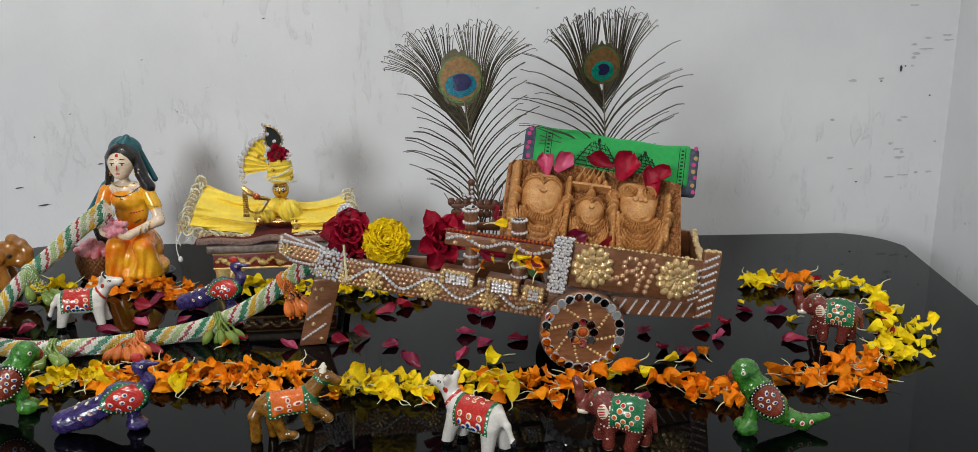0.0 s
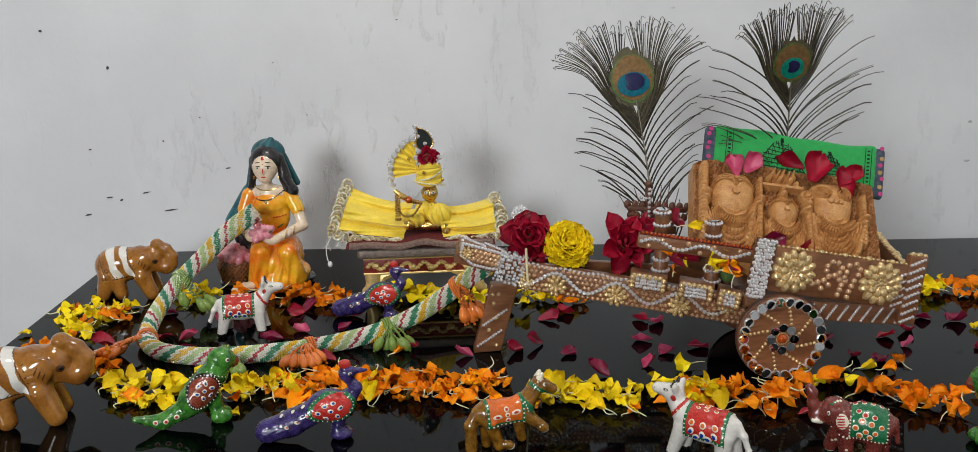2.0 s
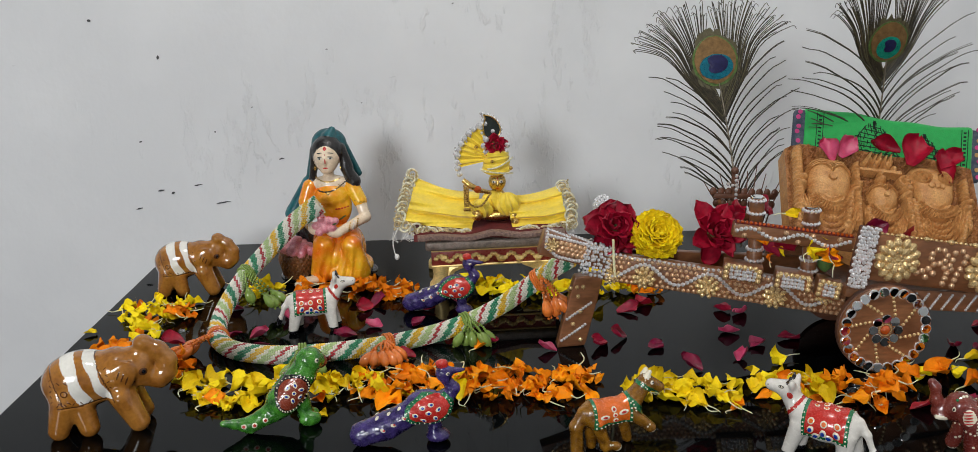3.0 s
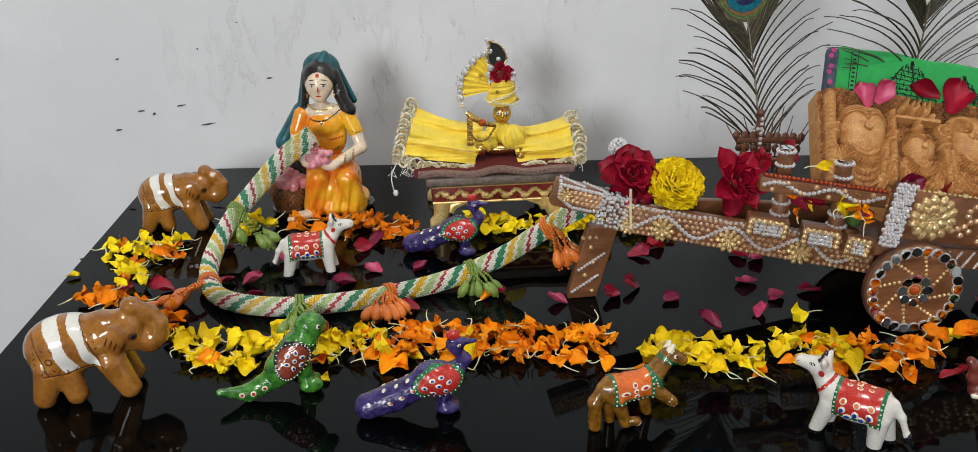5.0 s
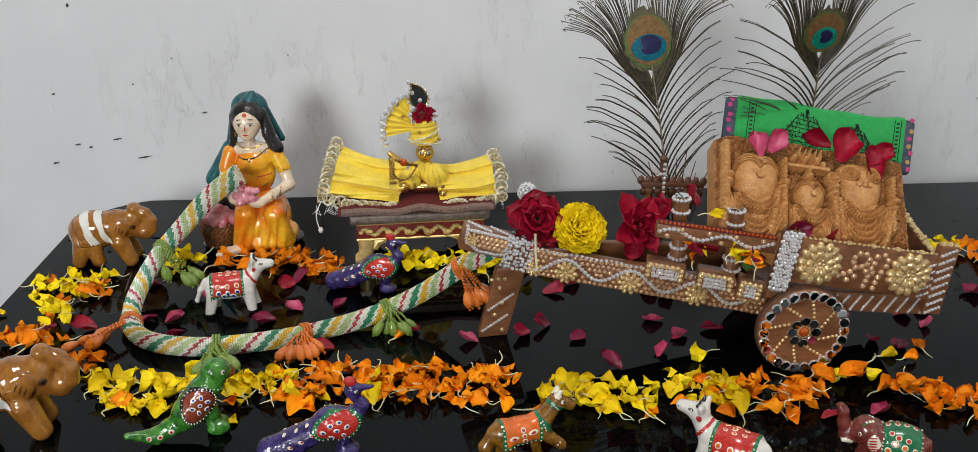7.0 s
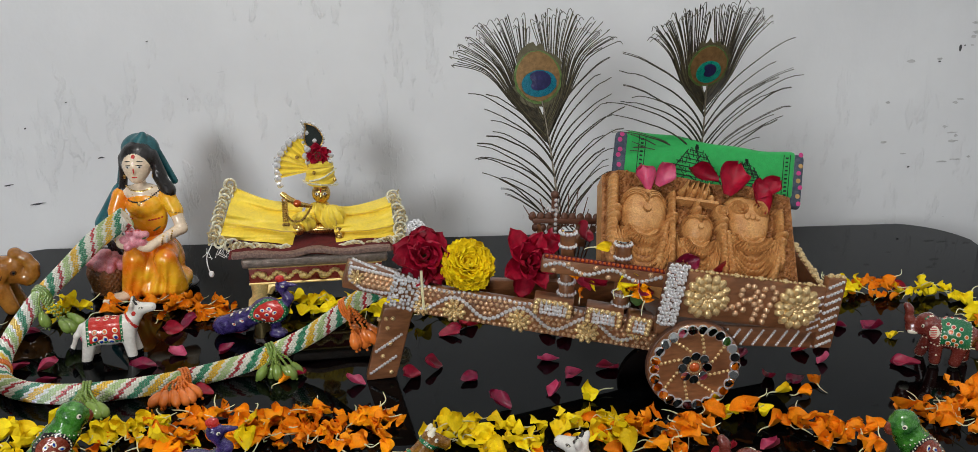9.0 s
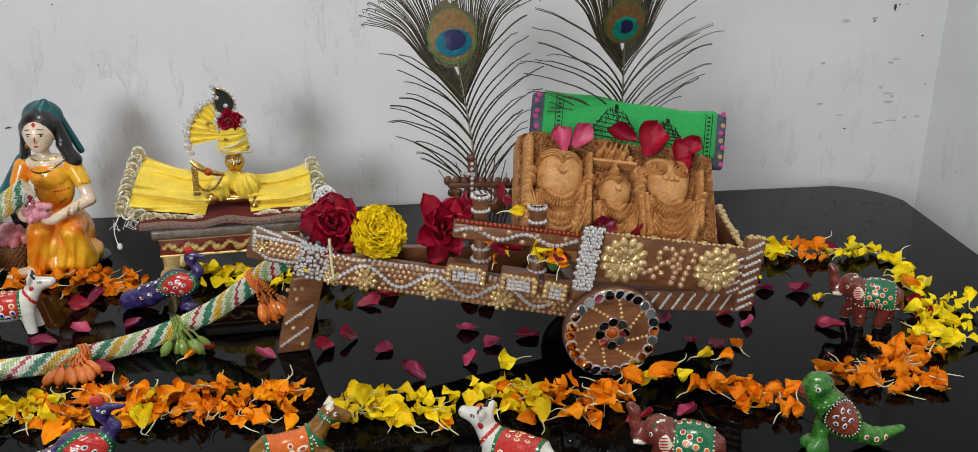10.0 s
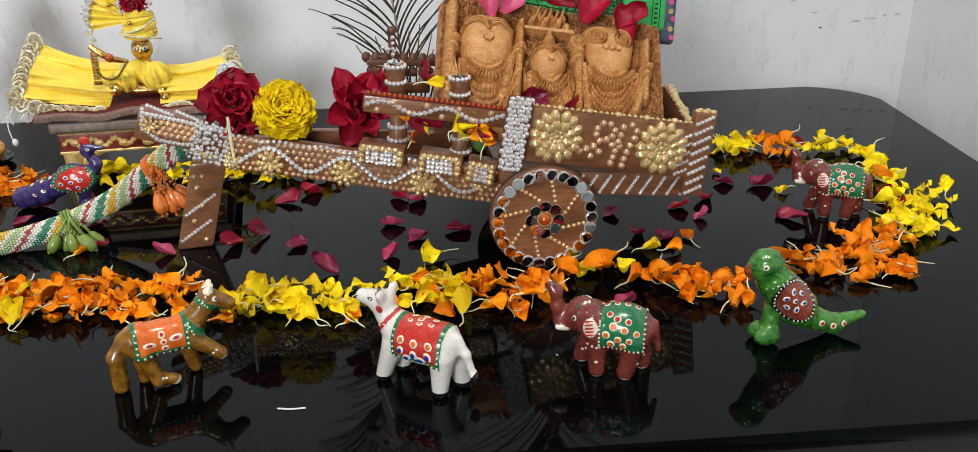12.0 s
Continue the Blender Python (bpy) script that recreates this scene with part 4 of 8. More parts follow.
def lady():
    """Faces -y, base at z = 0. 0 skin 1 hair 2 veil 3 dress 4 pink 5 basket 6 black 7 gold 8 red 9 white"""
    pr = [E((0.010, 0.004, 0.006), (0.040, 0.030, 0.008), 6), E((-0.040, -0.008, 0.006), (0.022, 0.022, 0.008), 6),
          E((0.011, 0.006, 0.034), (0.026, 0.024, 0.030), 3), E((0.012, -0.004, 0.016), (0.034, 0.028, 0.016), 3), E((0.023, -0.014, 0.046), (0.013, 0.022, 0.014), 3, (20, 0, 0)), E((0.010, -0.016, 0.028), (0.018, 0.018, 0.024), 3), E((0.014, -0.022, 0.012), (0.028, 0.014, 0.012), 3),
          E((-0.006, -0.018, 0.050), (0.014, 0.018, 0.013), 3, (20, 0, 0)), C((-0.006, -0.029, 0.048), (-0.012, -0.027, 0.013), 0.0125, 0.0115, 3),
          C((0.025, -0.027, 0.045), (0.030, -0.020, 0.012), 0.0120, 0.0140, 3), C((0.020, -0.027, 0.030), (0.006, -0.030, 0.010), 0.006, 0.008, 3),
          E((-0.024, -0.040, 0.008), (0.012, 0.008, 0.0056), 0, (0, 0, 20)), E((-0.033, -0.044, 0.006), (0.007, 0.006, 0.0042), 0, (0, 0, 20)),
          E((0.004, 0.006, 0.085), (0.020, 0.014, 0.026), 3), E((0.002, 0.0, 0.098), (0.019, 0.0125, 0.014), 3), E((0.001, 0.004, 0.112), (0.021, 0.0105, 0.009), 0),
          C((0.0, 0.004, 0.112), (0.0, 0.002, 0.128), 0.0062, 0.0058, 0), E((0.0, -0.003, 0.1425), (0.0142, 0.0138, 0.0175), 0), E((0.0, -0.0085, 0.132), (0.0078, 0.0075, 0.0075), 0), E((0.0, -0.0165, 0.1405), (0.0018, 0.0028, 0.0042), 0),
          E((0.0, 0.0015, 0.1490), (0.0178, 0.0140, 0.0178), 1), C((-0.0145, 0.001, 0.150), (-0.0165, 0.003, 0.130), 0.0048, 0.0042, 1), C((-0.0165, 0.003, 0.130), (-0.0195, 0.004, 0.114), 0.0042, 0.0045, 1), C((0.0160, 0.004, 0.152), (0.0215, 0.004, 0.130), 0.0052, 0.0070, 1), C((0.0195, 0.002, 0.130), (0.0285, 0.003, 0.113), 0.0062, 0.0078, 1),
                    E((0.001, 0.0145, 0.1560), (0.0200, 0.0135, 0.0175), 2), C((0.003, 0.007, 0.1650), (0.006, 0.009, 0.1715), 0.0088, 0.0046, 2), C((-0.016, 0.014, 0.150), (-0.024, 0.017, 0.112), 0.0050, 0.0055, 2),
          C((-0.026, 0.016, 0.110), (-0.047, 0.014, 0.074), 0.008, 0.009, 2), C((0.0195, 0.014, 0.152), (0.033, 0.015, 0.120), 0.0036, 0.0036, 2),
          C((-0.045, 0.014, 0.078), (-0.030, 0.012, 0.04), 0.008, 0.012, 6),
          C((0.0255, 0.004, 0.108), (0.034, 0.0, 0.091), 0.0085, 0.0082, 3), C((0.034, 0.0, 0.091), (0.040, -0.006, 0.073), 0.0066, 0.0062, 0), C((0.040, -0.006, 0.073), (0.015, -0.033, 0.064), 0.0062, 0.0050, 0),
          C((-0.0225, 0.004, 0.108), (-0.028, 0.0, 0.092), 0.0088, 0.0085, 3), C((-0.028, 0.0, 0.092), (-0.032, -0.008, 0.074), 0.0064, 0.0058, 0), C((-0.032, -0.008, 0.074), (-0.016, -0.033, 0.068), 0.0056, 0.0048, 0),
          E((0.008, -0.037, 0.064), (0.010, 0.006, 0.006), 0, (0, 15, 0)), E((-0.013, -0.037, 0.069), (0.008, 0.006, 0.0075), 0),
          C((-0.041, -0.014, 0.010), (-0.041, -0.014, 0.027), 0.016, 0.0205, 5)]
    rnd = random.Random(5)
    for i in range(9):
        a, r = i * 2.4, 0.0045 * math.sqrt(i)
        pr.append(E((-0.002 + r * math.cos(a), -0.040 + rnd.uniform(-0.002, 0.002), 0.074 + r * 0.8 * math.sin(a)), (0.0048, 0.0048, 0.0042), 4, (rnd.uniform(-40, 40), rnd.uniform(-40, 40), 0)))
    for i in range(16):
        a, r = i * 2.4, 0.0045 * math.sqrt(i)
        pr.append(E((-0.039 + r * math.cos(a), -0.018 + r * 0.8 * math.sin(a), 0.047 - r * 0.5 + rnd.uniform(-0.001, 0.004)), (0.0068, 0.0068, 0.0048), 4, (rnd.uniform(-50, 50), rnd.uniform(-50, 50), 0)))
    s = Sculpt(pr, 0.0010, 0.0022)
    c, n = s.cen, s.N
    fold = (s.M == 3) & (c[:, 2] < 0.055)
    vm = np.zeros(len(s.P), dtype=bool)
    vm[s.Q[fold].ravel()] = True
    p = s.P
    ang = np.arctan2(p[:, 1] + 0.08, p[:, 0] - 0.004)
    off = 0.0016 * np.sin(ang * 26 + p[:, 2] * 130 + 2 * np.sin(p[:, 0] * 120)) * np.clip((0.055 - p[:, 2]) / 0.03, 0, 1)
    s.P = p + np.where(vm, off, 0)[:, None] * np.array([0.3, -1, 0])[None, :]
    bas = s.M == 5
    vm = np.zeros(len(s.P), dtype=bool)
    vm[s.Q[bas].ravel()] = True
    a2 = np.arctan2(s.P[:, 1] + 0.014, s.P[:, 0] + 0.041)
    wv = 0.0008 * np.sin(a2 * 22) * np.sign(np.sin(s.P[:, 2] * 900))
    s.P = s.P + np.where(vm, wv, 0)[:, None] * np.stack([np.cos(a2), np.sin(a2), 0 * a2], 1)
    s.remake()
    c = s.cen
    s.paint((s.M == 0) & (c[:, 2] > 0.1595 - 0.75 * np.abs(c[:, 0])) & (c[:, 2] > 0.146), 1, 0.0008)
    for sx in (-1, 1):
        x = 0.0060 * sx
        s.front(x, 0.1440, 0.0033, 0.0013, 9, -6 * sx)
        s.front(x, 0.1438, 0.0013, 0.0012, 6, 0, 0.0005)
        s.front(x, 0.1456, 0.0038, 0.0006, 6, -8 * sx, 0.0006)
        s.front(x * 1.05, 0.1498, 0.0042, 0.00055, 6, -12 * sx, 0.0005)
        s.front(0.0142 * sx, 0.130, 0.0018, 0.0026, 7)
    s.front(0, 0.1330, 0.0034, 0.0010, 8)
    s.front(0.0005, 0.1405, 0.0010, 0.0040, 8)
    s.front(0, 0.1545, 0.0022, 0.0026, 8)
    s.front(0, 0.1482, 0.0007, 0.0007, 8)
    for i in range(15):
        t = i / 14 * 2 - 1
        s.front(0.0145 * t, 0.119 - 0.004 * (1 - t * t), 0.0013, 0.0011, 7)
    for i in range(21):
        t = i / 20
        s.front(-0.012 + 0.036 * t, 0.1055 + 0.013 * t * t - 0.003 * math.sin(math.pi * t), 0.0011, 0.0011, 6)
    s.front(0.0, 0.103, 0.0022, 0.0026, 7)
    for i in range(9):
        t = i / 8 * 2 - 1
        s.front(0.0025 + 0.0095 * t, 0.1035 + 0.008 * t * t, 0.0007, 0.0007, 7)
    for i in range(12):
        t = i / 11
        s.front(-0.014 + 0.034 * t, 0.085 - 0.002 * math.sin(3 * t), 0.0016, 0.0010, 8)
    for x, z in ((0.030, 0.0925), (0.033, 0.0915), (0.036, 0.0908), (0.039, 0.0905)):
        s.front(x, z, 0.0018, 0.0008, 7, 10)
    for k in range(3):
        for i in range(5):
            s.front(0.0235 + 0.0040 * k + 0.0004 * i, 0.0625 + 0.0022 * i + 0.0014 * k, 0.0010, 0.0012, 9 if k % 2 else 7, 0, 0.0008)
            s.front(-0.0225 - 0.0028 * k, 0.064 + 0.002 * i + 0.001 * k, 0.0009, 0.0012, 9 if k % 2 else 7, 0, 0.0008)
    for x, z in ((0.012, 0.071), (0.015, 0.073), (0.010, 0.075)):
        s.front(x, z, 0.0032, 0.0013, 10, 25)
    return s.mesh("lady_figurine", [SKIN, HAIR, VEIL, DRESS, PINK, BASKET, P_BLACK, BRASS, P_RED, P_WHITE, LEAF])


lady_ob = new("lady_figurine", lady())
lady_ob.matrix_world = pose(-0.3935, 1.085, T, 0, 0, -4)
tagged(lady_ob, "seated lady figurine in orange dress with teal veil, holding pink flowers", "figurine")


# ---- the ox cart ----
def dome(r, h=None, n=7):
    h = h or r * 0.8
    return g_lathe([(r, 0), (r * 0.8, h * 0.62), (r * 0.3, h)], n)


UP = Matrix.Rotation(radians(90), 4, "X")  # turns a dome's axis from z to -y, off a board's front


def beads(fm, pts, r, n=7):
    """Small stones on a board's front, at (u, w) in its frame."""
    r = r * 1.38
    d = gx(dome(r, n=n), UP)
    return [gx(d, fm @ at(u, 0, w)) for u, w in pts]


def along(pts, step):
    """Evenly spaced (u, w) along a polyline."""
    out, left = [], 0.0
    for (a, b), (c, d) in zip(pts, pts[1:]):
        ln = math.hypot(c - a, d - b)
        t = left
        while t < ln:
            out.append((a + (c - a) * t / ln, b + (d - b) * t / ln))
            t += step
        left = t - ln
    return out


def wave(u0, u1, amp, n, w0=0.0, ph=0.0, slope=0.0):
    return [(u0 + (u1 - u0) * i / 60, w0 + slope * i / 60 + amp * math.sin(ph + 2 * math.pi * n * i / 60)) for i in range(61)]


def gold_flower(fm, u, w, r, n=14, inner=7):
    """Drop-shaped gold petals in two rings round a cluster of beads."""
    out = []
    pet = g_lathe([(0.0004, -r * 0.26), (r * 0.17, -r * 0.12), (r * 0.21, r * 0.05), (r * 0.11, r * 0.22), (0.0003, r * 0.27)], 7)
    for ring, (k, rr) in enumerate(((n, 0.72), (inner + 2, 0.42))):
        for i in range(k):
            a = 2 * math.pi * (i + 0.5 * ring) / k + random.uniform(-0.06, 0.06)
            m = fm @ at(u + r * rr * math.cos(a), -0.0008 - 0.0008 * ring, w + r * rr * math.sin(a)) @ Matrix.Rotation(math.pi / 2 - a, 4, "Y")
            out.append(gx(pet, m))
    out += beads(fm @ at(0, -0.001, 0), [(u, w)] + [(u + r * 0.2 * math.cos(a), w + r * 0.2 * math.sin(a)) for a in (2 * math.pi * i / inner for i in range(inner))], r * 0.11)
    return gjoin(out)


cart = thing("ox_cart", (0.06, 0.80, T), "small wooden ox cart covered in rhinestones and gold beads", "cart")


def board(name, p0, p1, h, th, label="", m=None, bev=0.0012):
    fm, ln = face_frame(p0, p1)
    ob = part(name, gx(g_box(ln, th, h, bev), fm @ at(ln / 2, th / 2, 0)), m or WOOD, cart, label)
    return ob, fm, ln


# body: front board with its gold flowers, bead letters and top trim
front, ff, fl = board("front_board", (0.076, 0.752, 0.8535), (0.2135, 0.7445, 0.8305), 0.041, 0.006)
for u in (0.034, 0.1135):
    part("gold_flower", gold_flower(ff, u, 0.0005, 0.0205), GOLD, front, "gold petal flower of drop-shaped beads")
LET = [(543, 562), (565, 552), (590, 540), (607, 518), (592, 495), (592, 475), (610, 455), (637, 455), (655, 475), (650, 497), (632, 512), (613, 557), (585, 577), (655, 528),
       (675, 515), (681, 490), (685, 460), (683, 530), (670, 550), (668, 572), (664, 595), (715, 450), (735, 470), (733, 495), (722, 525), (715, 550), (710, 575), (707, 600)]
part("bead_lettering", gjoin(beads(ff, [(0.0730 + (x - 640) * 0.000205, -0.001 - (y - 525) * 0.000205) for x, y in LET], 0.0021, 8)), COPPER_BEAD, front, "copper pearl beads spelling श्री")
trim = []
for i in range(30):
    u = 0.012 + i * 0.0043
    trim.append(gx(g_ball(0.0017 if i % 5 else 0.0031, 8, 4, 0.7), ff @ at(u, 0.001, 0.0212)))
part("top_trim", gjoin(trim), GOLD, front, "row of gold beads and rosettes")
dash = []
for k in range(5):
    dash += along([(0.1285, -0.0185 + 0.0068 * k), (0.1385, -0.0130 + 0.0068 * k)], 0.0029)
part("stone_edging", gjoin(beads(ff, dash, 0.0011)), SILVER, front, kind="stuff")
strip, sf, sl = board("silver_strip", (0.0705, 0.7485, 0.854), (0.0885, 0.7475, 0.851), 0.054, 0.0045, "strip packed with clear rhinestones", WOOD_DARK)
pts = [(0.0016 + 0.0033 * i + 0.0014 * (j % 2), -0.0255 + 0.0030 * j) for i in range(5) for j in range(18)]
part("rhinestone_field", gjoin(beads(sf, [(u + random.uniform(-6e-4, 6e-4), w + random.uniform(-6e-4, 6e-4)) for u, w in pts], 0.00145, 7)), SILVER, strip, kind="stuff")
# lower side, right end, back and floor of the body
low, lf, ll = board("lower_board", (0.118, 0.7535, 0.8110), (0.2085, 0.7490, 0.8030), 0.018, 0.006)
ds = []
for i in range(9):
    u = 0.006 + i * 0.0105
    ds += along([(u, -0.007), (u + 0.0075, 0.007)], 0.0021)
part("stone_pattern", gjoin(beads(lf, ds, 0.0010)), SILVER, low, kind="stuff")
post, pf0, pl = board("corner_post", (0.2092, 0.7432, 0.8290), (0.2250, 0.7422, 0.8272), 0.063, 0.010, "corner post with slanting rows of rhinestones")
ds = []
for k in range(8):
    ds += along([(0.0022, -0.0300 + 0.0076 * k), (0.0140, -0.0235 + 0.0076 * k)], 0.0030)
part("stone_pattern", gjoin(beads(pf0, ds, 0.0012)), SILVER, post, kind="stuff")
part("top_trim", gjoin([gx(g_ball(0.0026, 8, 4, 0.7), pf0 @ at(0.002 + 0.003 * i, 0.004 + 0.003 * (i % 2), 0.0320)) for i in range(5)]), GOLD, post)
end, ef, el = board("end_board", (0.2145, 0.7445, 0.8265), (0.238, 0.853, 0.8285), 0.045, 0.006)
ds = []
for i in range(11):
    u = 0.004 + i * 0.0095
    ds += along([(u, -0.02), (u + 0.012, 0.019)], 0.0024)
part("stone_pattern", gjoin(beads(ef, ds, 0.0011)), SILVER, end, kind="stuff")
part("top_trim", gjoin([gx(g_ball(0.0024 if i % 3 else 0.0033, 8, 4, 0.7), ef @ at(0.004 + i * 0.0042, random.uniform(0.001, 0.005), 0.0235)) for i in range(25)]), GOLD, end, "clear and gold stones along the rim")
board("back_board", (0.10, 0.866, 0.846), (0.238, 0.853, 0.8285), 0.041, 0.006)
board("cart_floor", (0.07, 0.757, 0.8185), (0.213, 0.750, 0.7965), 0.008, 0.100)
board("side_beam", (0.04, 0.862, 0.826), (0.13, 0.857, 0.812), 0.02, 0.008)

# wheels, hub and mirrors
WH = Matrix.Translation((0.1, 0.7445, 0.789)) @ Matrix.Rotation(radians(-4), 4, "Z") @ UP


def wheel(name, m, decorated):
    w = part(name, gx(g_lathe([(0.0385, -0.0055), (0.0392, -0.0045), (0.0392, 0.003), (0.038, 0.0044), (0.0335, 0.0044), (0.033, 0.0038), (0.001, 0.0038)], 56), m), WOOD, cart)
    part("tyre", gx(g_lathe([(0.0385, -0.0058), (0.0398, -0.005), (0.0398, 0.0005), (0.0388, 0.001)], 56), m), WOOD_DARK, w)
    if not decorated:
        return
    disc = g_lathe([(0.0040, 0), (0.0042, 0.0006), (0.0041, 0.0012), (0.0038, 0.0014)], 16)
    cup = g_lathe([(0.0046, 0), (0.0046, 0.0008), (0.0043, 0.0011)], 14)
    for i in range(26):
        a = 2 * math.pi * i / 26 + random.uniform(-0.02, 0.02)
        mm = m @ at(0.0345 * math.cos(a), 0.0345 * math.sin(a), 0.0040) @ Euler((random.uniform(-0.22, 0.16), random.uniform(-0.2, 0.2), 0)).to_matrix().to_4x4()
        part("mirror", gx(disc, mm), MIRROR, w)
    for i in range(8):
        a = 2 * math.pi * i / 8
        mm = m @ at(0.0105 * math.cos(a), 0.0105 * math.sin(a), 0.0038) @ Euler((random.uniform(-0.12, 0.12), random.uniform(-0.12, 0.12), 0)).to_matrix().to_4x4()
        part("mirror", gx(disc, mm), MIRROR, w)
    cups = [gx(cup, m @ at(0.0345 * math.cos(a), 0.0345 * math.sin(a), 0.0038)) for a in (2 * math.pi * i / 26 for i in range(26))]
    part("mirror_setting", gjoin(cups), SILVER, w, "bright metal rims round the mirrors", kind="stuff")
    sp = []
    ball = gx(dome(0.0016, 0.0014, 8), at(0, 0, 0.0038))
    for i in range(8):
        a0 = 2 * math.pi * i / 8 + 0.3
        for k in range(5):
            rr, a = 0.0155 + 0.0034 * k, a0 + 0.13 * k - 0.012 * k * k
            sp.append(gx(ball, m @ at(rr * math.cos(a), rr * math.sin(a), 0)))
    part("spoke_beadwork", gjoin(sp), GOLD, w, "curved spokes of gold beads")
    hub = [gx(dome(0.0009, 0.001, 6), m @ at(0.0052 * math.cos(a), 0.0052 * math.sin(a), 0.0038)) for a in (2 * math.pi * i / 18 for i in range(18))]
    part("hub_ring", gjoin(hub), GOLD, w)
    part("hub_stone", gx(dome(0.0044, 0.003, 12), m @ at(0, 0, 0.0038)), GEM, w, "amber stone at the hub")


wheel("wheel", WH, True)
wheel("wheel", Matrix.Translation((0.115, 0.868, 0.789)) @ Matrix.Rotation(radians(-4), 4, "Z") @ UP.inverted(), False)
part("axle", g_tube([(0.1, 0.752, 0.789), (0.114, 0.864, 0.789)], 0.005, 12), WOOD_DARK, cart)
for x, y in ((0.1, 0.758), (0.1125, 0.857)):
    part("axle_block", gx(g_box(0.03, 0.014, 0.03, 0.001), at(x, y, 0.801) @ pose(0, 0, 0, 0, 9, -4)), WOOD_DARK, cart)

# shaft: the decorated near beam, the plain far one and the tip
beam, bf, bl = board("shaft_beam", (-0.126, 0.8235, 0.8315), (0.0745, 0.7655, 0.8065), 0.027, 0.009, "shaft beam with a wavy line of rhinestones")
wv = wave(0.004, bl - 0.006, 0.0075, (bl - 0.010) / 0.0575, 0.0, -1.93)
part("rhinestone_wave", gjoin(beads(bf @ at(0, -0.0008, 0), along(wv, 0.0040), 0.00160)), SILVER, beam, kind="stuff")
part("rhinestone_wave", gjoin(beads(bf, along(wave(0.004, 0.200, 0.0010, 6.2, 0.0122), 0.0044), 0.0012)), SILVER, beam, kind="stuff")
BF = ((0.036, -0.0048, 0.0112), (0.0925, -0.0048, 0.0112), (0.151, -0.0048, 0.0112), (0.008, -0.007, 0.008), (0.192, 0.003, 0.009))
gb = []
for i in range(int(bl / 0.0046)):
    for j in range(6):
        u, w = 0.003 + 0.0046 * i + 0.0023 * (j % 2) + random.uniform(-4e-4, 4e-4), -0.0112 + 0.0043 * j + random.uniform(-4e-4, 4e-4)
        if all(math.hypot(u - a, w - b) > r for a, b, r in BF) and all(math.hypot(u - a, w - b) > 0.0034 for a, b in wv):
            gb.append((u, w))
part("gold_beadwork", gjoin(beads(bf, gb, 0.0015, 8)), COPPER_BEAD, beam, kind="stuff")
for u, w, r in BF:
    part("gold_flower", gold_flower(bf, u, w, r, 10, 5), GOLD, beam)
board("far_beam", (-0.120, 0.838, 0.8315), (0.085, 0.856, 0.8065), 0.024, 0.009)
# three stepped blocks that carry the posts
for x0, x1, y0, y1, z, h in ((-0.029, 0.003, 0.784, 0.775, 0.835, 0.015), (0.013, 0.043, 0.772, 0.763, 0.829, 0.015), (0.046, 0.066, 0.761, 0.756, 0.823, 0.017)):
    bk, kf, kl = board("post_block", (x0, y0, z), (x1, y1, z - 0.004), h, 0.018)
    part("rhinestone_field", gjoin(beads(kf, [(0.0075 + 0.0032 * i + random.uniform(-5e-4, 5e-4), -0.0048 + 0.0032 * j + random.uniform(-5e-4, 5e-4)) for i in range(int((kl - 0.011) / 0.0032)) for j in range(4)], 0.00145)), SILVER, bk, kind="stuff")
    part("gold_beadwork", gjoin(beads(kf, [(0.0025, -0.005 + 0.0042 * j) for j in range(3)] + [(kl - 0.003, -0.005 + 0.0042 * j) for j in range(3)] + [(0.004 + 0.0046 * i, h / 2 - 0.002) for i in range(int(kl / 0.005))], 0.0018, 8)), GOLD, bk, kind="stuff")
# posts with mirror caps
for x, y, z0, z1 in ((0.002, 0.794, 0.838, 0.897), (0.046, 0.781, 0.83, 0.889)):
    p = part("post", gx(g_lathe([(0.0068, z0), (0.0068, z0 + 0.012), (0.0058, z0 + 0.014), (0.0058, z1 - 0.014), (0.0066, z1 - 0.012), (0.0066, z1 - 0.001), (0.006, z1)], 18), at(x, y, 0)), WOOD, cart)
    part("mirror", gx(g_lathe([(0.006, z1), (0.006, z1 + 0.0012), (0.0055, z1 + 0.0014)], 18), at(x, y, 0)), MIRROR, p)
    rg = [gx(g_ball(0.0018, 7, 4), at(x + rr * math.cos(a), y + rr * math.sin(a), zz)) for zz, rr in ((z1 - 0.002, 0.0068), (z1 - 0.0135, 0.0066), (z0 + 0.013, 0.0066), (z0 + 0.003, 0.0072))
          for a in (2 * math.pi * i / 13 for i in range(13))]
    part("rhinestone_ring", gjoin(rg), SILVER, p, kind="stuff")
rail, rf, rl = board("hand_rail", (-0.0235, 0.778, 0.8735), (0.0775, 0.763, 0.8585), 0.0125, 0.010)
part("rhinestone_wave", gjoin(beads(rf, along(wave(0.003, rl - 0.002, 0.0034, 2.2, 0.0), 0.0039), 0.00150)), SILVER, rail, kind="stuff")
part("gold_beadwork", gjoin(beads(rf, [(0.01 + i * 0.0115, (0.0034 if i % 2 else -0.0034)) for i in range(8)], 0.0018, 8)), COPPER_BEAD, rail, kind="stuff")
part("felt_top", gx(g_box(rl - 0.002, 0.009, 0.0012, 0.0004), rf @ at(rl / 2, 0.005, 0.0068)), RED_FELT, rail, "dark red felt strip")
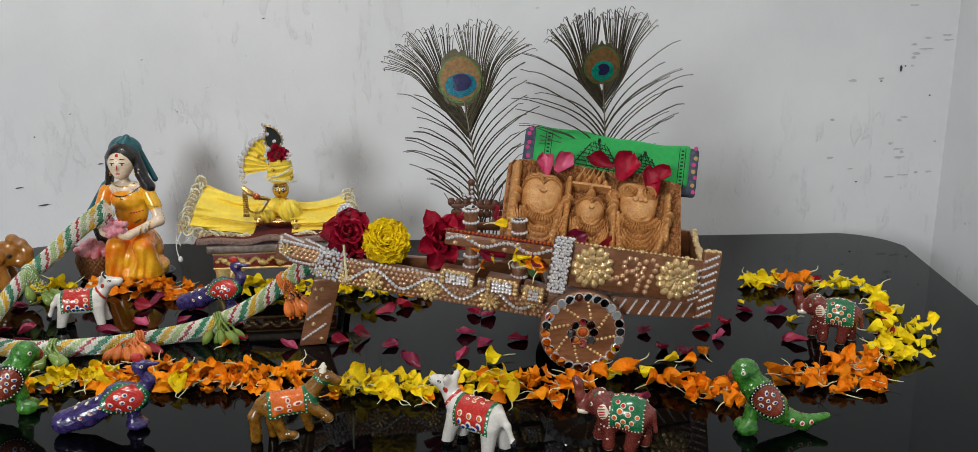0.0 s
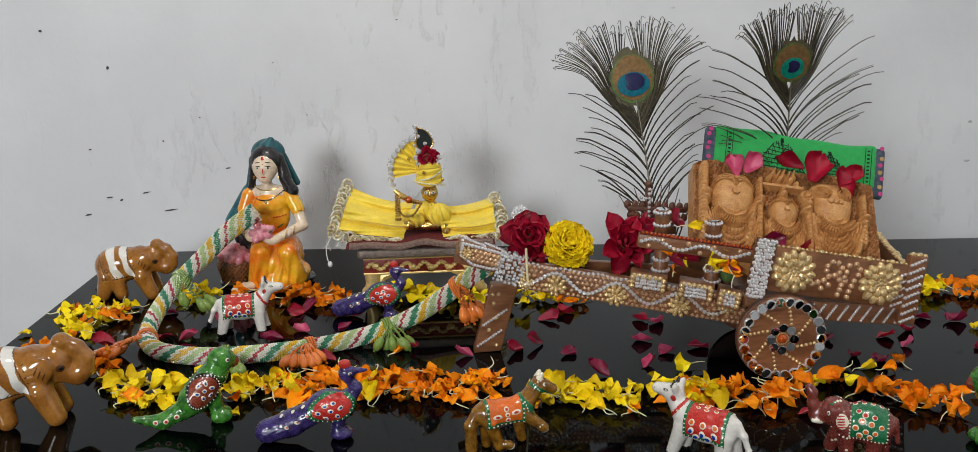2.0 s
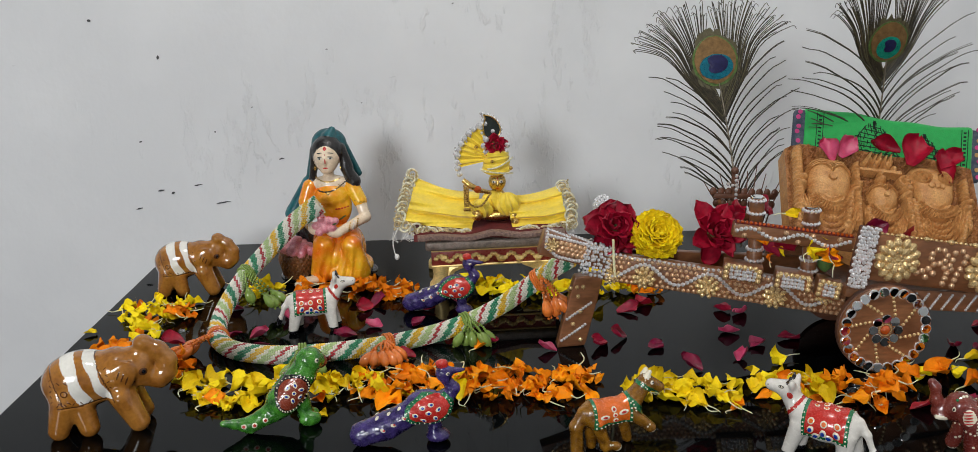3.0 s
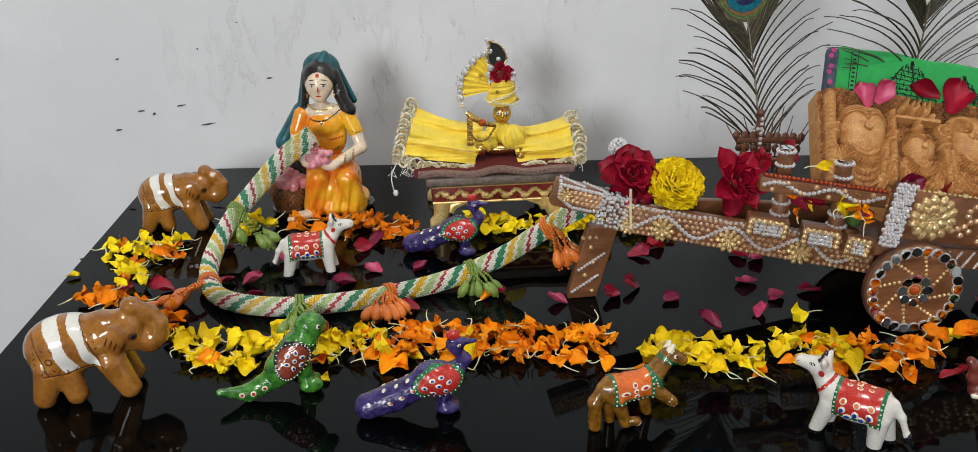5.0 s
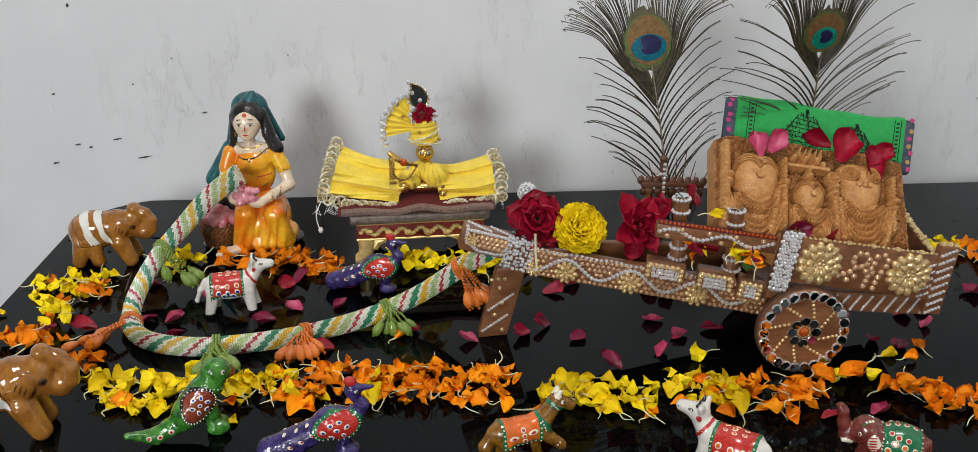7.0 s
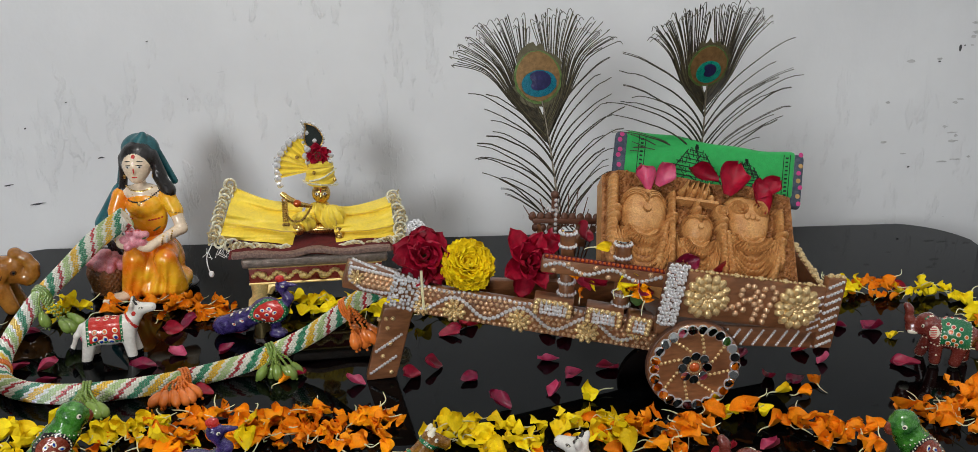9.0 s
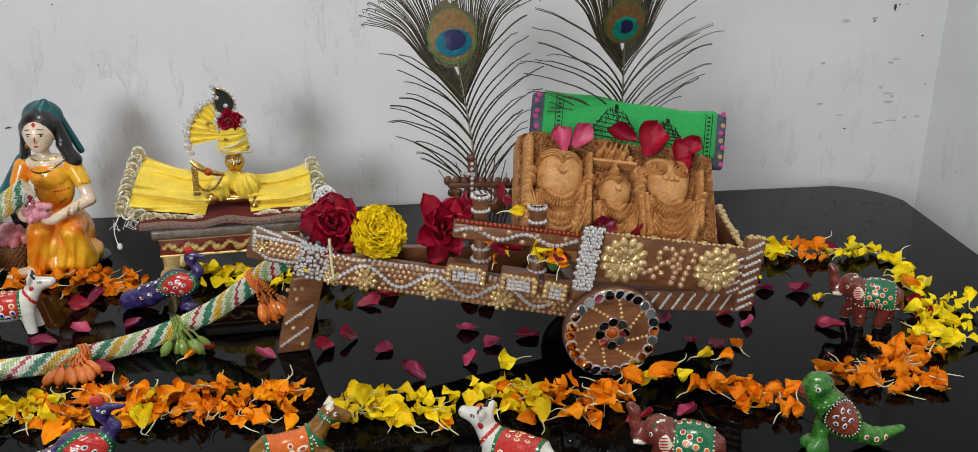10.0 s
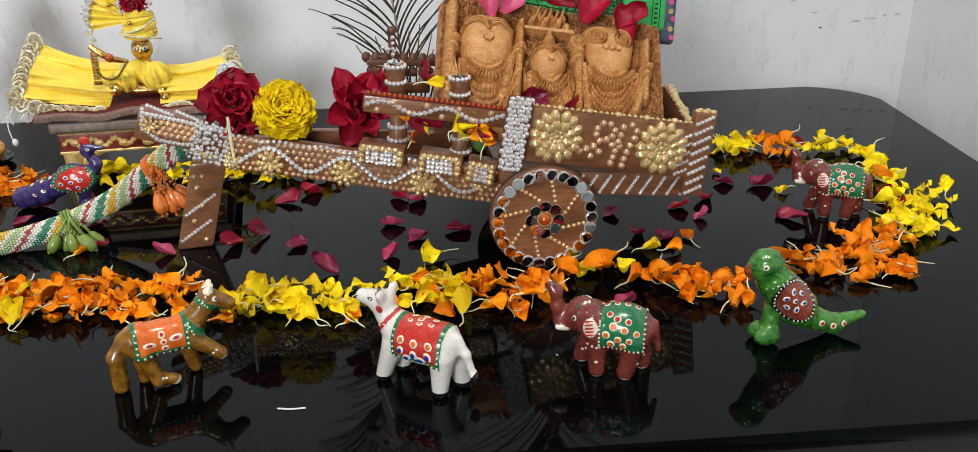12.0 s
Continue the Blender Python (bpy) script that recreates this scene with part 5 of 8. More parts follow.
part("red_bead_row", gjoin([gx(g_ball(0.0016, 7, 4), rf @ at(0.003 + 0.0037 * i, 0.0015, 0.0080)) for i in range(27)]), GEM, rail, "row of amber and gold beads")
# tip and leg
tip, tf, tl = board("shaft_tip", (-0.183, 0.8225, 0.8565), (-0.1195, 0.8235, 0.8365), 0.022, 0.016, "shaft tip edged with rhinestones")
part("rhinestone_edge", gjoin(beads(tf, along([(0.003, 0.009), (0.064, 0.009)], 0.0031) + along([(0.003, 0.0065), (0.004, -0.002), (0.017, -0.0085), (0.036, -0.008), (0.046, -0.002)], 0.0031), 0.0014)), SILVER, tip, kind="stuff")
part("rhinestone_edge", gjoin([gx(g_ball(0.0018, 7, 4), tf @ at(0.002 + 0.0026 * i, 0.002 + 0.0016 * ((i * 7) % 8), 0.0112)) for i in range(24)]), SILVER, tip, kind="stuff")
part("gold_beadwork", gjoin(beads(tf, [(0.017 + 0.0044 * i + 0.0022 * (j % 2), 0.0045 - 0.0038 * j) for i in range(6) for j in range(3)], 0.0021, 8)), COPPER_BEAD, tip, kind="stuff")
part("gold_flower", gold_flower(tf, 0.009, 0.001, 0.0072, 8, 5), GOLD, tip)
joint = [gx(g_ball(random.uniform(0.0013, 0.0022), 7, 4), tf @ at(0.0405 + 0.0255 * (k % 8) / 7 + random.uniform(-1e-3, 1e-3), -0.001, 0.011 - 0.0034 * (k // 8) + random.uniform(-1e-3, 1e-3))) for k in range(72)]
part("rhinestone_joint", gjoin(joint), SILVER, tip, "joint crusted with clear rhinestones", kind="stuff")
lg = Matrix(((0.027, 0, 0.018, 0), (0, 0.012, 0, 0), (0.0012, 0, 0.069, 0), (0, 0, 0, 1)))
leg = part("leg", gx(g_box(1, 1, 1, 0.04), at(-0.1465, 0.8405, T + 0.0352) @ lg.to_4x4()), WOOD, cart, "slanted wooden prop leg with bead lines")
Lf, Ll = face_frame((-0.1555 + 0.0, 0.8345, T + 0.001), (-0.1285, 0.8345, T + 0.001))
st = []
for w0 in (0.006, 0.027):
    st += along([(-0.0105 + w0 * 0.26, w0), (0.0135 + w0 * 0.26, w0 + 0.016)], 0.0030)
part("rhinestone_line", gjoin(beads(Lf, st, 0.0012)), SILVER, leg, kind="stuff")
part("stud", gjoin(beads(Lf, [(0.002, 0.022), (0.007, 0.049), (0.009, 0.006), (0.0, 0.058), (0.012, 0.058), (0.006, 0.058), (0.009, 0.034)], 0.0016, 8)), GOLD, leg, kind="stuff")

# pin at the far end of the yoke, crusted with stones
pin = part("yoke_pin", g_tube([(-0.116, 0.846, 0.838), (-0.117, 0.862, 0.858), (-0.118, 0.872, 0.874)], [0.005, 0.005, 0.006], 10), WOOD, cart)
part("rhinestone_cluster", gjoin([gx(g_ball(random.uniform(0.0015, 0.0024), 7, 4), at(-0.118 + 0.008 * math.sin(b) * math.cos(a), 0.872 + 0.008 * math.sin(b) * math.sin(a), 0.877 + 0.008 * math.cos(b)))
      for a, b in ((i * 2.4, math.acos(1 - 1.7 * (i + 0.5) / 60)) for i in range(60))]), SILVER, pin, kind="stuff")

# dark lattice ornament behind the rail, holding the feathers
orn = thing("fretwork_ornament", (0.012, 0.874, 0.83), "small brown wooden fretwork ornament with silver beads holding feathers", "ornament")
part("stem", g_tube([(0.010, 0.876, 0.818), (0.0095, 0.875, 0.86), (0.009, 0.874, 0.902)], [0.004, 0.0035, 0.003], 10), WOOD_DARK, orn)
sc = [gx(g_box(0.060, 0.005, 0.005, 0.0012), at(0.018, 0.872, 0.8785) @ pose(0, 0, 0, 0, 4, 0))]
for i in range(9):
    sc.append(gx(g_ball(0.0036, 10, 6), at(-0.012 + 0.0075 * i, 0.872, 0.8845 - 0.0006 * i) @ Matrix.Diagonal((1, 0.55, 1.25, 1))))
    sc.append(gx(g_ball(0.0034, 10, 6), at(-0.009 + 0.0068 * i, 0.872, 0.8735 - 0.0006 * i) @ Matrix.Diagonal((1, 0.55, 1.2, 1))))
part("scalloped_bar", gjoin(sc), WOOD_DARK, orn, "scalloped wooden cross bar")
part("lower_bar", gx(g_box(0.048, 0.006, 0.008, 0.0015), at(0.014, 0.873, 0.858) @ pose(0, 0, 0, 0, 4, 0)), WOOD, orn)
for x in (-0.008, 0.030):
    part("bracket", g_tube(spline([(x, 0.873, 0.860), (x + 0.004, 0.873, 0.868), (x + 0.001, 0.873, 0.877)], 8), 0.003, 8), WOOD, orn)
part("silver_beadwork", gjoin([gx(g_ball(0.0019, 7, 4), at(x, 0.8685, z)) for x, z in [(0.009, 0.868 + 0.0045 * i) for i in range(8)] + [(0.001 + 0.0045 * i, 0.892 - 0.0016 * i) for i in range(3)]]), SILVER, orn, kind="stuff")
for i in range(11):
    x0, a = 0.006 + 0.0034 * i, radians(-26 + 5.2 * i + random.uniform(-4, 4))
    ln = random.uniform(0.045, 0.070)
    part("dried_stem", g_tube([(x0, 0.879, 0.838), (x0 + 0.5 * ln * math.sin(a) * 0.8, 0.880, 0.838 + 0.5 * ln), (x0 + ln * math.sin(a), 0.881, 0.838 + ln * math.cos(a))], [0.0008, 0.0007, 0.0004], 5), WOOD_DARK, orn)
part("cap", gx(g_ball(0.0038, 12, 8), at(0.009, 0.874, 0.9035)), WOOD_DARK, orn)

# ---- carved plaque and the cloth-wrapped bundle behind it ----
PU, PW = Vector((0.156, -0.0195, -0.0225)).normalized(), Vector((0.030, 0.060, 0.056)).normalized()
PW = (PW - PU * PW.dot(PU)).normalized()
PN = PU.cross(PW)
if PN.y > 0:
    PN = -PN
PO = Vector((0.032, 0.787, 0.875)) - PW * 0.031 - PU * 0.003
WP, HP, DP = 0.171, 0.117, 0.0185


def relief(u, w):
    """Carved height over the plaque at numpy arrays u, w (metres from the lower left)."""
    h = 0.0017 * np.sin(u * 1500 + 2.2 * np.sin(w * 700)) * np.sin(w * 1300 + 1.7 * np.sin(u * 600)) + 0.0005 * np.sin(u * 2600 + w * 900) * np.sin(w * 2300)

    def bump(cx, cy, rx, ry, ht, p=2.0, q=0.5):
        d = (np.abs((u - cx) / rx) ** p + np.abs((w - cy) / ry) ** p)
        return ht * np.clip(1 - d, 0, 1) ** q

    def line(x0, y0, x1, y1, r, ht):
        dx, dy = x1 - x0, y1 - y0
        t = np.clip(((u - x0) * dx + (w - y0) * dy) / (dx * dx + dy * dy), 0, 1)
        d = np.hypot(u - x0 - t * dx, w - y0 - t * dy)
        return ht * np.sqrt(np.clip(1 - (d / r) ** 2, 0, 1))

    def garland(cx, top, half, drop_, r, ht, beads_):
        """A hanging loop of round beads from one shoulder to the other."""
        k = np.clip((u - cx) / half, -1, 1)
        y = top - drop_ * (1 - np.abs(k) ** 2.4)
        slope = np.hypot(1, 2.4 * drop_ / half * np.abs(k) ** 1.4)
        d = np.abs(w - y) / slope
        on = np.abs(u - cx) <= half
        return np.where(on & (d < r), ht * np.sqrt(np.clip(1 - (d / r) ** 2, 0, 1)) + 0.0006 * np.cos((u - cx) * slope * beads_), -1)

    # shoulders and chests, then collars of loops
    for cx, top, half in ((0.035, 0.054, 0.026), (0.082, 0.049, 0.019), (0.128, 0.059, 0.027)):
        h = np.maximum(h, bump(cx, top - 0.028, half, 0.040, 0.0030, 2.6))
        for k in range(5):
            f = 1 - 0.11 * k
            h = np.maximum(h, garland(cx, top - 0.001 * k, half * f, 0.042 - 0.0068 * k, 0.0021, 0.0066 - 0.0003 * k, 1700))
        fan = np.hypot((u - cx) / half, (w - top - 0.004) / 0.021)
        a = np.arctan2(w - top - 0.004, u - cx)
        h = np.maximum(h, np.where((w < top + 0.002) & (fan < 0.8), 0.0064 + 0.0009 * np.cos(a * 36) * (fan > 0.45) + 0.0008 * np.cos(fan * 30), -1))
    # heads
    for cx, cy, rx, ry, pw, ht in ((0.035, 0.076, 0.0205, 0.0240, 2.3, 0.0100), (0.082, 0.064, 0.0140, 0.0160, 2.0, 0.0090), (0.128, 0.080, 0.0190, 0.0225, 3.6, 0.0085)):
        taper = 1 + 0.18 * np.clip((w - cy) / ry, -1, 1) if pw > 3 else 1.0
        x = (u - cx) / taper
        d = np.abs(x / rx) ** pw + np.abs((w - cy) / ry) ** pw
        hd = ht * np.clip(1 - d, 0, 1) ** 0.42
        on = hd > 0
        if pw > 3:
            for s in (-1, 1):
                e = np.hypot(x - s * rx * 0.50, w - cy - ry * 0.30)
                hd = hd + np.where(on & (e < 0.0072), 0.0011 * np.cos(e * 2300), 0)
            for k in range(3):
                e = np.hypot(x + rx * (0.25 - 0.25 * k), w - cy + ry * 0.12)
                hd = hd + np.where(on & (e < 0.0026), 0.0009, 0)
            hd = hd + np.where(on & (np.abs(w - cy - ry * 0.80) < 0.0008), -0.0011, 0)
        else:
            for s in (-1, 1):
                for k in range(3):
                    b = np.abs(np.hypot((x - s * rx * 0.47) / rx, (w - cy - ry * (0.02 + 0.10 * k)) / ry * 1.15) - 0.46)
                    hd = hd + np.where(on & (b < 0.035) & (w > cy + ry * (0.10 + 0.10 * k)), 0.0015, 0)
            e = np.hypot(x, w - cy + ry * 0.16)
            hd = hd + np.where(on & (e < rx * 0.17), 0.0013, 0)
        rim = np.clip((d - 0.70) / 0.30, 0, 1)
        hd = hd + np.where(on, 0.0007 * rim * np.cos(np.arctan2(w - cy, x) * 44), 0)
        h = np.maximum(h, np.where(on, hd, -1))
    # finial over the middle head, and the small carved group above it
    h = np.maximum(h, bump(0.082, 0.0815, 0.0052, 0.0045, 0.0085))
    h = np.maximum(h, bump(0.082, 0.0870, 0.0028, 0.0040, 0.0080))
    h = np.maximum(h, np.where((np.abs(w - 0.0905) < 0.0016) & (np.abs(u - 0.082) < 0.019), 0.0060, -1))
    for k in range(9):
        h = np.maximum(h, bump(0.070 + 0.0031 * k, 0.0985 + 0.0042 * math.sin(k * 2.1), 0.0040, 0.0048, 0.0072))
    for k in range(5):
        h = np.maximum(h, line(0.069 + 0.005 * k, 0.094, 0.074 + 0.0045 * k, 0.107 - 0.002 * (k % 2), 0.0017, 0.0085))
    # staffs with fists, and the hanging ends beside each figure
    for x0, y0, x1, y1, r, t in ((0.008, 0.010, 0.009, 0.104, 0.0050, 0.0070), (0.0585, 0.030, 0.0605, 0.094, 0.0034, 0.0075), (0.104, 0.012, 0.1045, 0.085, 0.0036, 0.0075), (0.1545, 0.040, 0.157, 0.090, 0.0034, 0.0070),
                                 (0.054, 0.062, 0.048, 0.030, 0.0040, 0.0072), (0.108, 0.062, 0.111, 0.020, 0.0036, 0.0070), (0.155, 0.055, 0.146, 0.026, 0.0040, 0.0070), (0.068, 0.050, 0.066, 0.020, 0.0032, 0.0066)):
        h = np.maximum(h, line(x0, y0, x1, y1, r, t) + 0.0007 * np.cos((w + 0.3 * u) * 1500))
    for cx, cy in ((0.010, 0.066), (0.011, 0.073), (0.058, 0.066), (0.060, 0.072), (0.1035, 0.067), (0.1045, 0.0735), (0.155, 0.060), (0.157, 0.0665)):
        h = np.maximum(h, bump(cx, cy, 0.0060, 0.0040, 0.0092))
    h = np.maximum(h, bump(0.1035, 0.083, 0.0072, 0.0072, 0.0082) + np.where(np.hypot(u - 0.1035, w - 0.083) < 0.0068, 0.0008 * np.cos(np.hypot(u - 0.1035, w - 0.083) * 2200), 0))
    for k in range(26):
        cx, cy = 0.006 + 0.155 * ((k * 37) % 26) / 26, 0.004 + 0.010 * ((k * 11) % 7) / 7
        h = np.maximum(h, bump(cx, cy, 0.0042, 0.0034, 0.0048))
    return h + 0.00012 * np.sin(u * 1900 + 3 * np.sin(w * 500)) * np.sin(w * 1700 + 3 * np.sin(u * 600))


NU, NW = 380, 270
uu, ww = np.meshgrid(np.linspace(0, 1, NU), np.linspace(0, 1, NW), indexing="ij")
topcut = 1 - 0.06 * np.clip(1 - uu / 0.14, 0, 1) ** 2 - 0.045 * np.clip((uu - 0.86) / 0.14, 0, 1) ** 2 + 0.012 * np.sin(uu * 19)
foot = 0.024 * np.clip(1 - uu / 0.38, 0, 1) ** 0.7
U, W = uu * WP, foot + ww * (HP * topcut - foot)
Hh = relief(U, W) * 1.8 * np.clip(np.minimum(np.minimum(uu, 1 - uu) / 0.012, (1 - ww) / 0.012), 0.1, 1) * np.clip((ww - 0.02) / 0.22, 0.05, 1)
base = np.array(PO)
PT = base[None, None, :] + U[..., None] * np.array(PU) + W[..., None] * np.array(PW) + Hh[..., None] * np.array(PN)
BK = base[None, None, :] + U[..., None] * np.array(PU) + W[..., None] * np.array(PW) - DP * np.array(PN)
V = [tuple(p) for p in PT.reshape(-1, 3)]
F = [(i * NW + j, (i + 1) * NW + j, (i + 1) * NW + j + 1, i * NW + j + 1) for i in range(NU - 1) for j in range(NW - 1)]
edge = [(i, 0) for i in range(NU)] + [(NU - 1, j) for j in range(1, NW)] + [(i, NW - 1) for i in range(NU - 2, -1, -1)] + [(0, j) for j in range(NW - 2, 0, -1)]
eb = len(V)
V += [tuple(BK[i, j]) for i, j in edge]
ne = len(edge)
F += [(edge[k][0] * NW + edge[k][1], eb + k, eb + (k + 1) % ne, edge[(k + 1) % ne][0] * NW + edge[(k + 1) % ne][1]) for k in range(ne)]
F.append(tuple(eb + k for k in range(ne)))
# the sunken ground between the figures: brown stain, with recess shade put into its colour
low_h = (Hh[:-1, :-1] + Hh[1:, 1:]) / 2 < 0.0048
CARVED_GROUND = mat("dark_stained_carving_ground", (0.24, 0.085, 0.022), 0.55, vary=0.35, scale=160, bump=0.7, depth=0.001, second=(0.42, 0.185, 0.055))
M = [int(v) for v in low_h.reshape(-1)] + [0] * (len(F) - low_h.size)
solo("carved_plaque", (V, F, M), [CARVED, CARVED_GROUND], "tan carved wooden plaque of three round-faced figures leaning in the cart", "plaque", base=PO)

GREEN_CLOTH = mat("green_printed_cloth", (0.015, 0.36, 0.075), 0.75, vary=0.08, scale=200, bump=0.4, sheen=0.2)
DARK_CLOTH = mat("navy_patterned_cloth", (0.03, 0.045, 0.075), 0.8, vary=0.5, scale=220, bump=0.3, second=(0.08, 0.10, 0.13))
PINK_CLOTH = mat("pink_cloth_dot", (0.50, 0.05, 0.20), 0.8)
OLIVE_DOT = mat("ochre_cloth_dot", (0.42, 0.27, 0.10), 0.8)
INK = mat("black_print", (0.008, 0.02, 0.012), 0.8)
KW, KH, KD = 0.178, 0.053, 0.012
KU = (PW * 0.0447 + PN * 0.019).normalized()
KF = Matrix((PU, KU.cross(PU), KU)).transposed().to_4x4()
KF.translation = PO + PU * 0.0135 + PW * 0.1617 - KU * KH
bundle = thing("cloth_bundle", PO + PW * 0.01 - PN * 0.02, "green printed cloth folded over a flat dark bundle", "cloth")


def sag(g, amt=0.0015):
    return [v + Vector((0, 0, amt * math.sin(v.x * 40) + amt * 0.5 * math.sin(v.x * 117 + 1))) for v in map(Vector, g[0])], g[1]


def cloth_slab(x0, x1, z0, z1, y0, y1, bev):
    bm = bmesh.new()
    bmesh.ops.create_cube(bm, size=1)
    bmesh.ops.subdivide_edges(bm, edges=[e for e in bm.edges if abs(e.verts[0].co.x - e.verts[1].co.x) > 0.5], cuts=24)
    for v in bm.verts:
        v.co = ((x0 + x1) / 2 + v.co.x * (x1 - x0), (y0 + y1) / 2 + v.co.y * (y1 - y0), (z0 + z1) / 2 + v.co.z * (z1 - z0))
    bmesh.ops.bevel(bm, geom=[e for e in bm.edges if e.calc_face_angle(0) > 1.0], offset=bev, segments=3, affect="EDGES", profile=0.5)
    return sag(from_bm(bm))


part("bundle_core", gx(cloth_slab(0, KW, 0, KH - 0.002, 0.002, KD - 0.002, 0.004), KF), DARK_CLOTH, bundle, "navy cloth edge with pink and ochre dots")
green = part("green_cloth", gx(cloth_slab(0.0095, KW - 0.009, 0.008, KH, 0.0, KD, 0.0045), KF), GREEN_CLOTH, bundle, "bright green cloth with black temple print")
ink = []


def stroke(x0, z0, x1, z1, w=0.0007):
    a, b = Vector((x0, -0.0004, z0)), Vector((x1, -0.0004, z1))
    d = (b - a).normalized()
    n = Vector((-d.z, 0, d.x)) * w / 2
    pts4 = [a - n, b - n, b + n, a + n]
    pts4 = [p + Vector((0, 0, 0.0015 * math.sin(p.x * 40) + 0.00075 * math.sin(p.x * 117 + 1))) for p in pts4]
    ink.append((pts4 + [p + Vector((0, 0.0006, 0)) for p in pts4], [(0, 1, 2, 3), (0, 4, 5, 1), (1, 5, 6, 2), (2, 6, 7, 3), (3, 7, 4, 0)]))


for x in (0.021, 0.027, KW - 0.021, KW - 0.015):
    stroke(x, KH - 0.046, x, KH - 0.004, 0.0006)
for i in range(11):
    for x in (0.024, KW - 0.018):
        stroke(x - 0.0013, KH - 0.045 + 0.0038 * i, x + 0.0013, KH - 0.045 + 0.0038 * i, 0.0016)
rn = random.Random(3)
for cx, half, top in ((0.075, 0.026, KH - 0.007), (0.123, 0.019, KH - 0.013)):
    for k in range(9):
        z = KH - 0.039 + (top - KH + 0.039) * k / 8
        hw = half * (1 - (k / 8) ** 1.6 * 0.93)
        stroke(cx - hw, z, cx + hw, z + rn.uniform(-0.0006, 0.0006), 0.0008)
        for q in range(7):
            x = cx + hw * rn.uniform(-0.95, 0.95)
            stroke(x, z - 0.002, x + rn.uniform(-0.002, 0.002), z + 0.0024, 0.0007)
    stroke(cx - half, KH - 0.039, cx - half * 0.3, top - 0.004, 0.0009)
    stroke(cx + half, KH - 0.039, cx + half * 0.3, top - 0.004, 0.0009)
for q in range(60):
    x, z = rn.uniform(0.05, 0.14), rn.uniform(KH - 0.046, KH - 0.026)
    stroke(x, z, x + rn.uniform(-0.003, 0.003), z + rn.uniform(-0.002, 0.002), 0.0007)
part("temple_print", gx(gjoin(ink), KF), INK, green, "black line print of temple towers", kind="stuff")
dots = []
for i in range(7):
    for x in (0.0045, KW - 0.004):
        dots.append(gx(g_lathe([(0.0022, 0), (0.0022, 0.0004), (0.0016, 0.0005)], 10), KF @ at(x + random.uniform(-0.0012, 0.0012), 0.0021, 0.006 + 0.0074 * i + random.uniform(-0.002, 0.002)) @ UP))
part("pink_print", gjoin(dots[::2] + dots[1::4]), PINK_CLOTH, bundle, kind="stuff")
part("ochre_print", gjoin(dots[3::4]), OLIVE_DOT, bundle, kind="stuff")

# ---- stool with cushion ----
stool = thing("wooden_stool", (-0.213, 1.055, T), "small dark stool with maroon and gold apron and gilt legs", "stool")
SX0, SX1, SY0, SY1 = -0.287, -0.138, 1.002, 1.108
scx, scy = (SX0 + SX1) / 2, (SY0 + SY1) / 2
part("seat_slab", gx(g_box(SX1 - SX0, SY1 - SY0, 0.011, 0.003, 3), at(scx, scy, T + 0.0545)), SEAT_METAL, stool, "dark embossed metal-clad slab")
part("apron", gx(g_box(SX1 - SX0 - 0.012, SY1 - SY0 - 0.012, 0.020, 0.0015), at(scx, scy, T + 0.0392)), SEAT_RED, stool, "maroon apron with gilt scrolls")
sc = []
for i in range(44):
    a = i / 43
    x = SX0 + 0.011 + a * (SX1 - SX0 - 0.022)
    sc.append(gx(g_ball(0.0030 + 0.0018 * (i % 7 == 3), 7, 4, 0.8), at(x, SY0 + 0.0052, T + 0.039 + 0.0034 * math.sin(i * 0.95))))
sc.append(g_tube([(SX0 + 0.006, SY0 + 0.005, T + 0.0305), (SX1 - 0.006, SY0 + 0.005, T + 0.0305)], 0.0013, 6))
sc.append(g_tube([(SX0 + 0.006, SY0 + 0.005, T + 0.048), (SX1 - 0.006, SY0 + 0.005, T + 0.048)], 0.0011, 6))
part("gilt_scroll", gjoin(sc), GILT, stool, "gilt scroll trim")
for sx in (-1, 1):
    for y in (SY0 + 0.012, SY1 - 0.012):
        x = scx + sx * ((SX1 - SX0) / 2 - 0.016)
        part("leg", g_tube([(x, y, T + 0.030), (x, y, T + 0.018), (x + sx * 0.003, y, T + 0.009), (x + sx * 0.009, y, T + 0.005), (x + sx * 0.013, y, T + 0.0052)], [0.0100, 0.0088, 0.0080, 0.0072, 0.0050], 12), GILT, stool, "gilt curved leg")
        part("arch", g_tube([(x - sx * 0.008, y, T + 0.018), (x - sx * 0.012, y, T + 0.026), (x - sx * 0.026, y, T + 0.030)], [0.005, 0.006, 0.004], 8), GILT, stool)

cushion = thing("cushion", (scx, scy, T + 0.06), "thin maroon cushion with silver braid edge on the stool", "cushion")


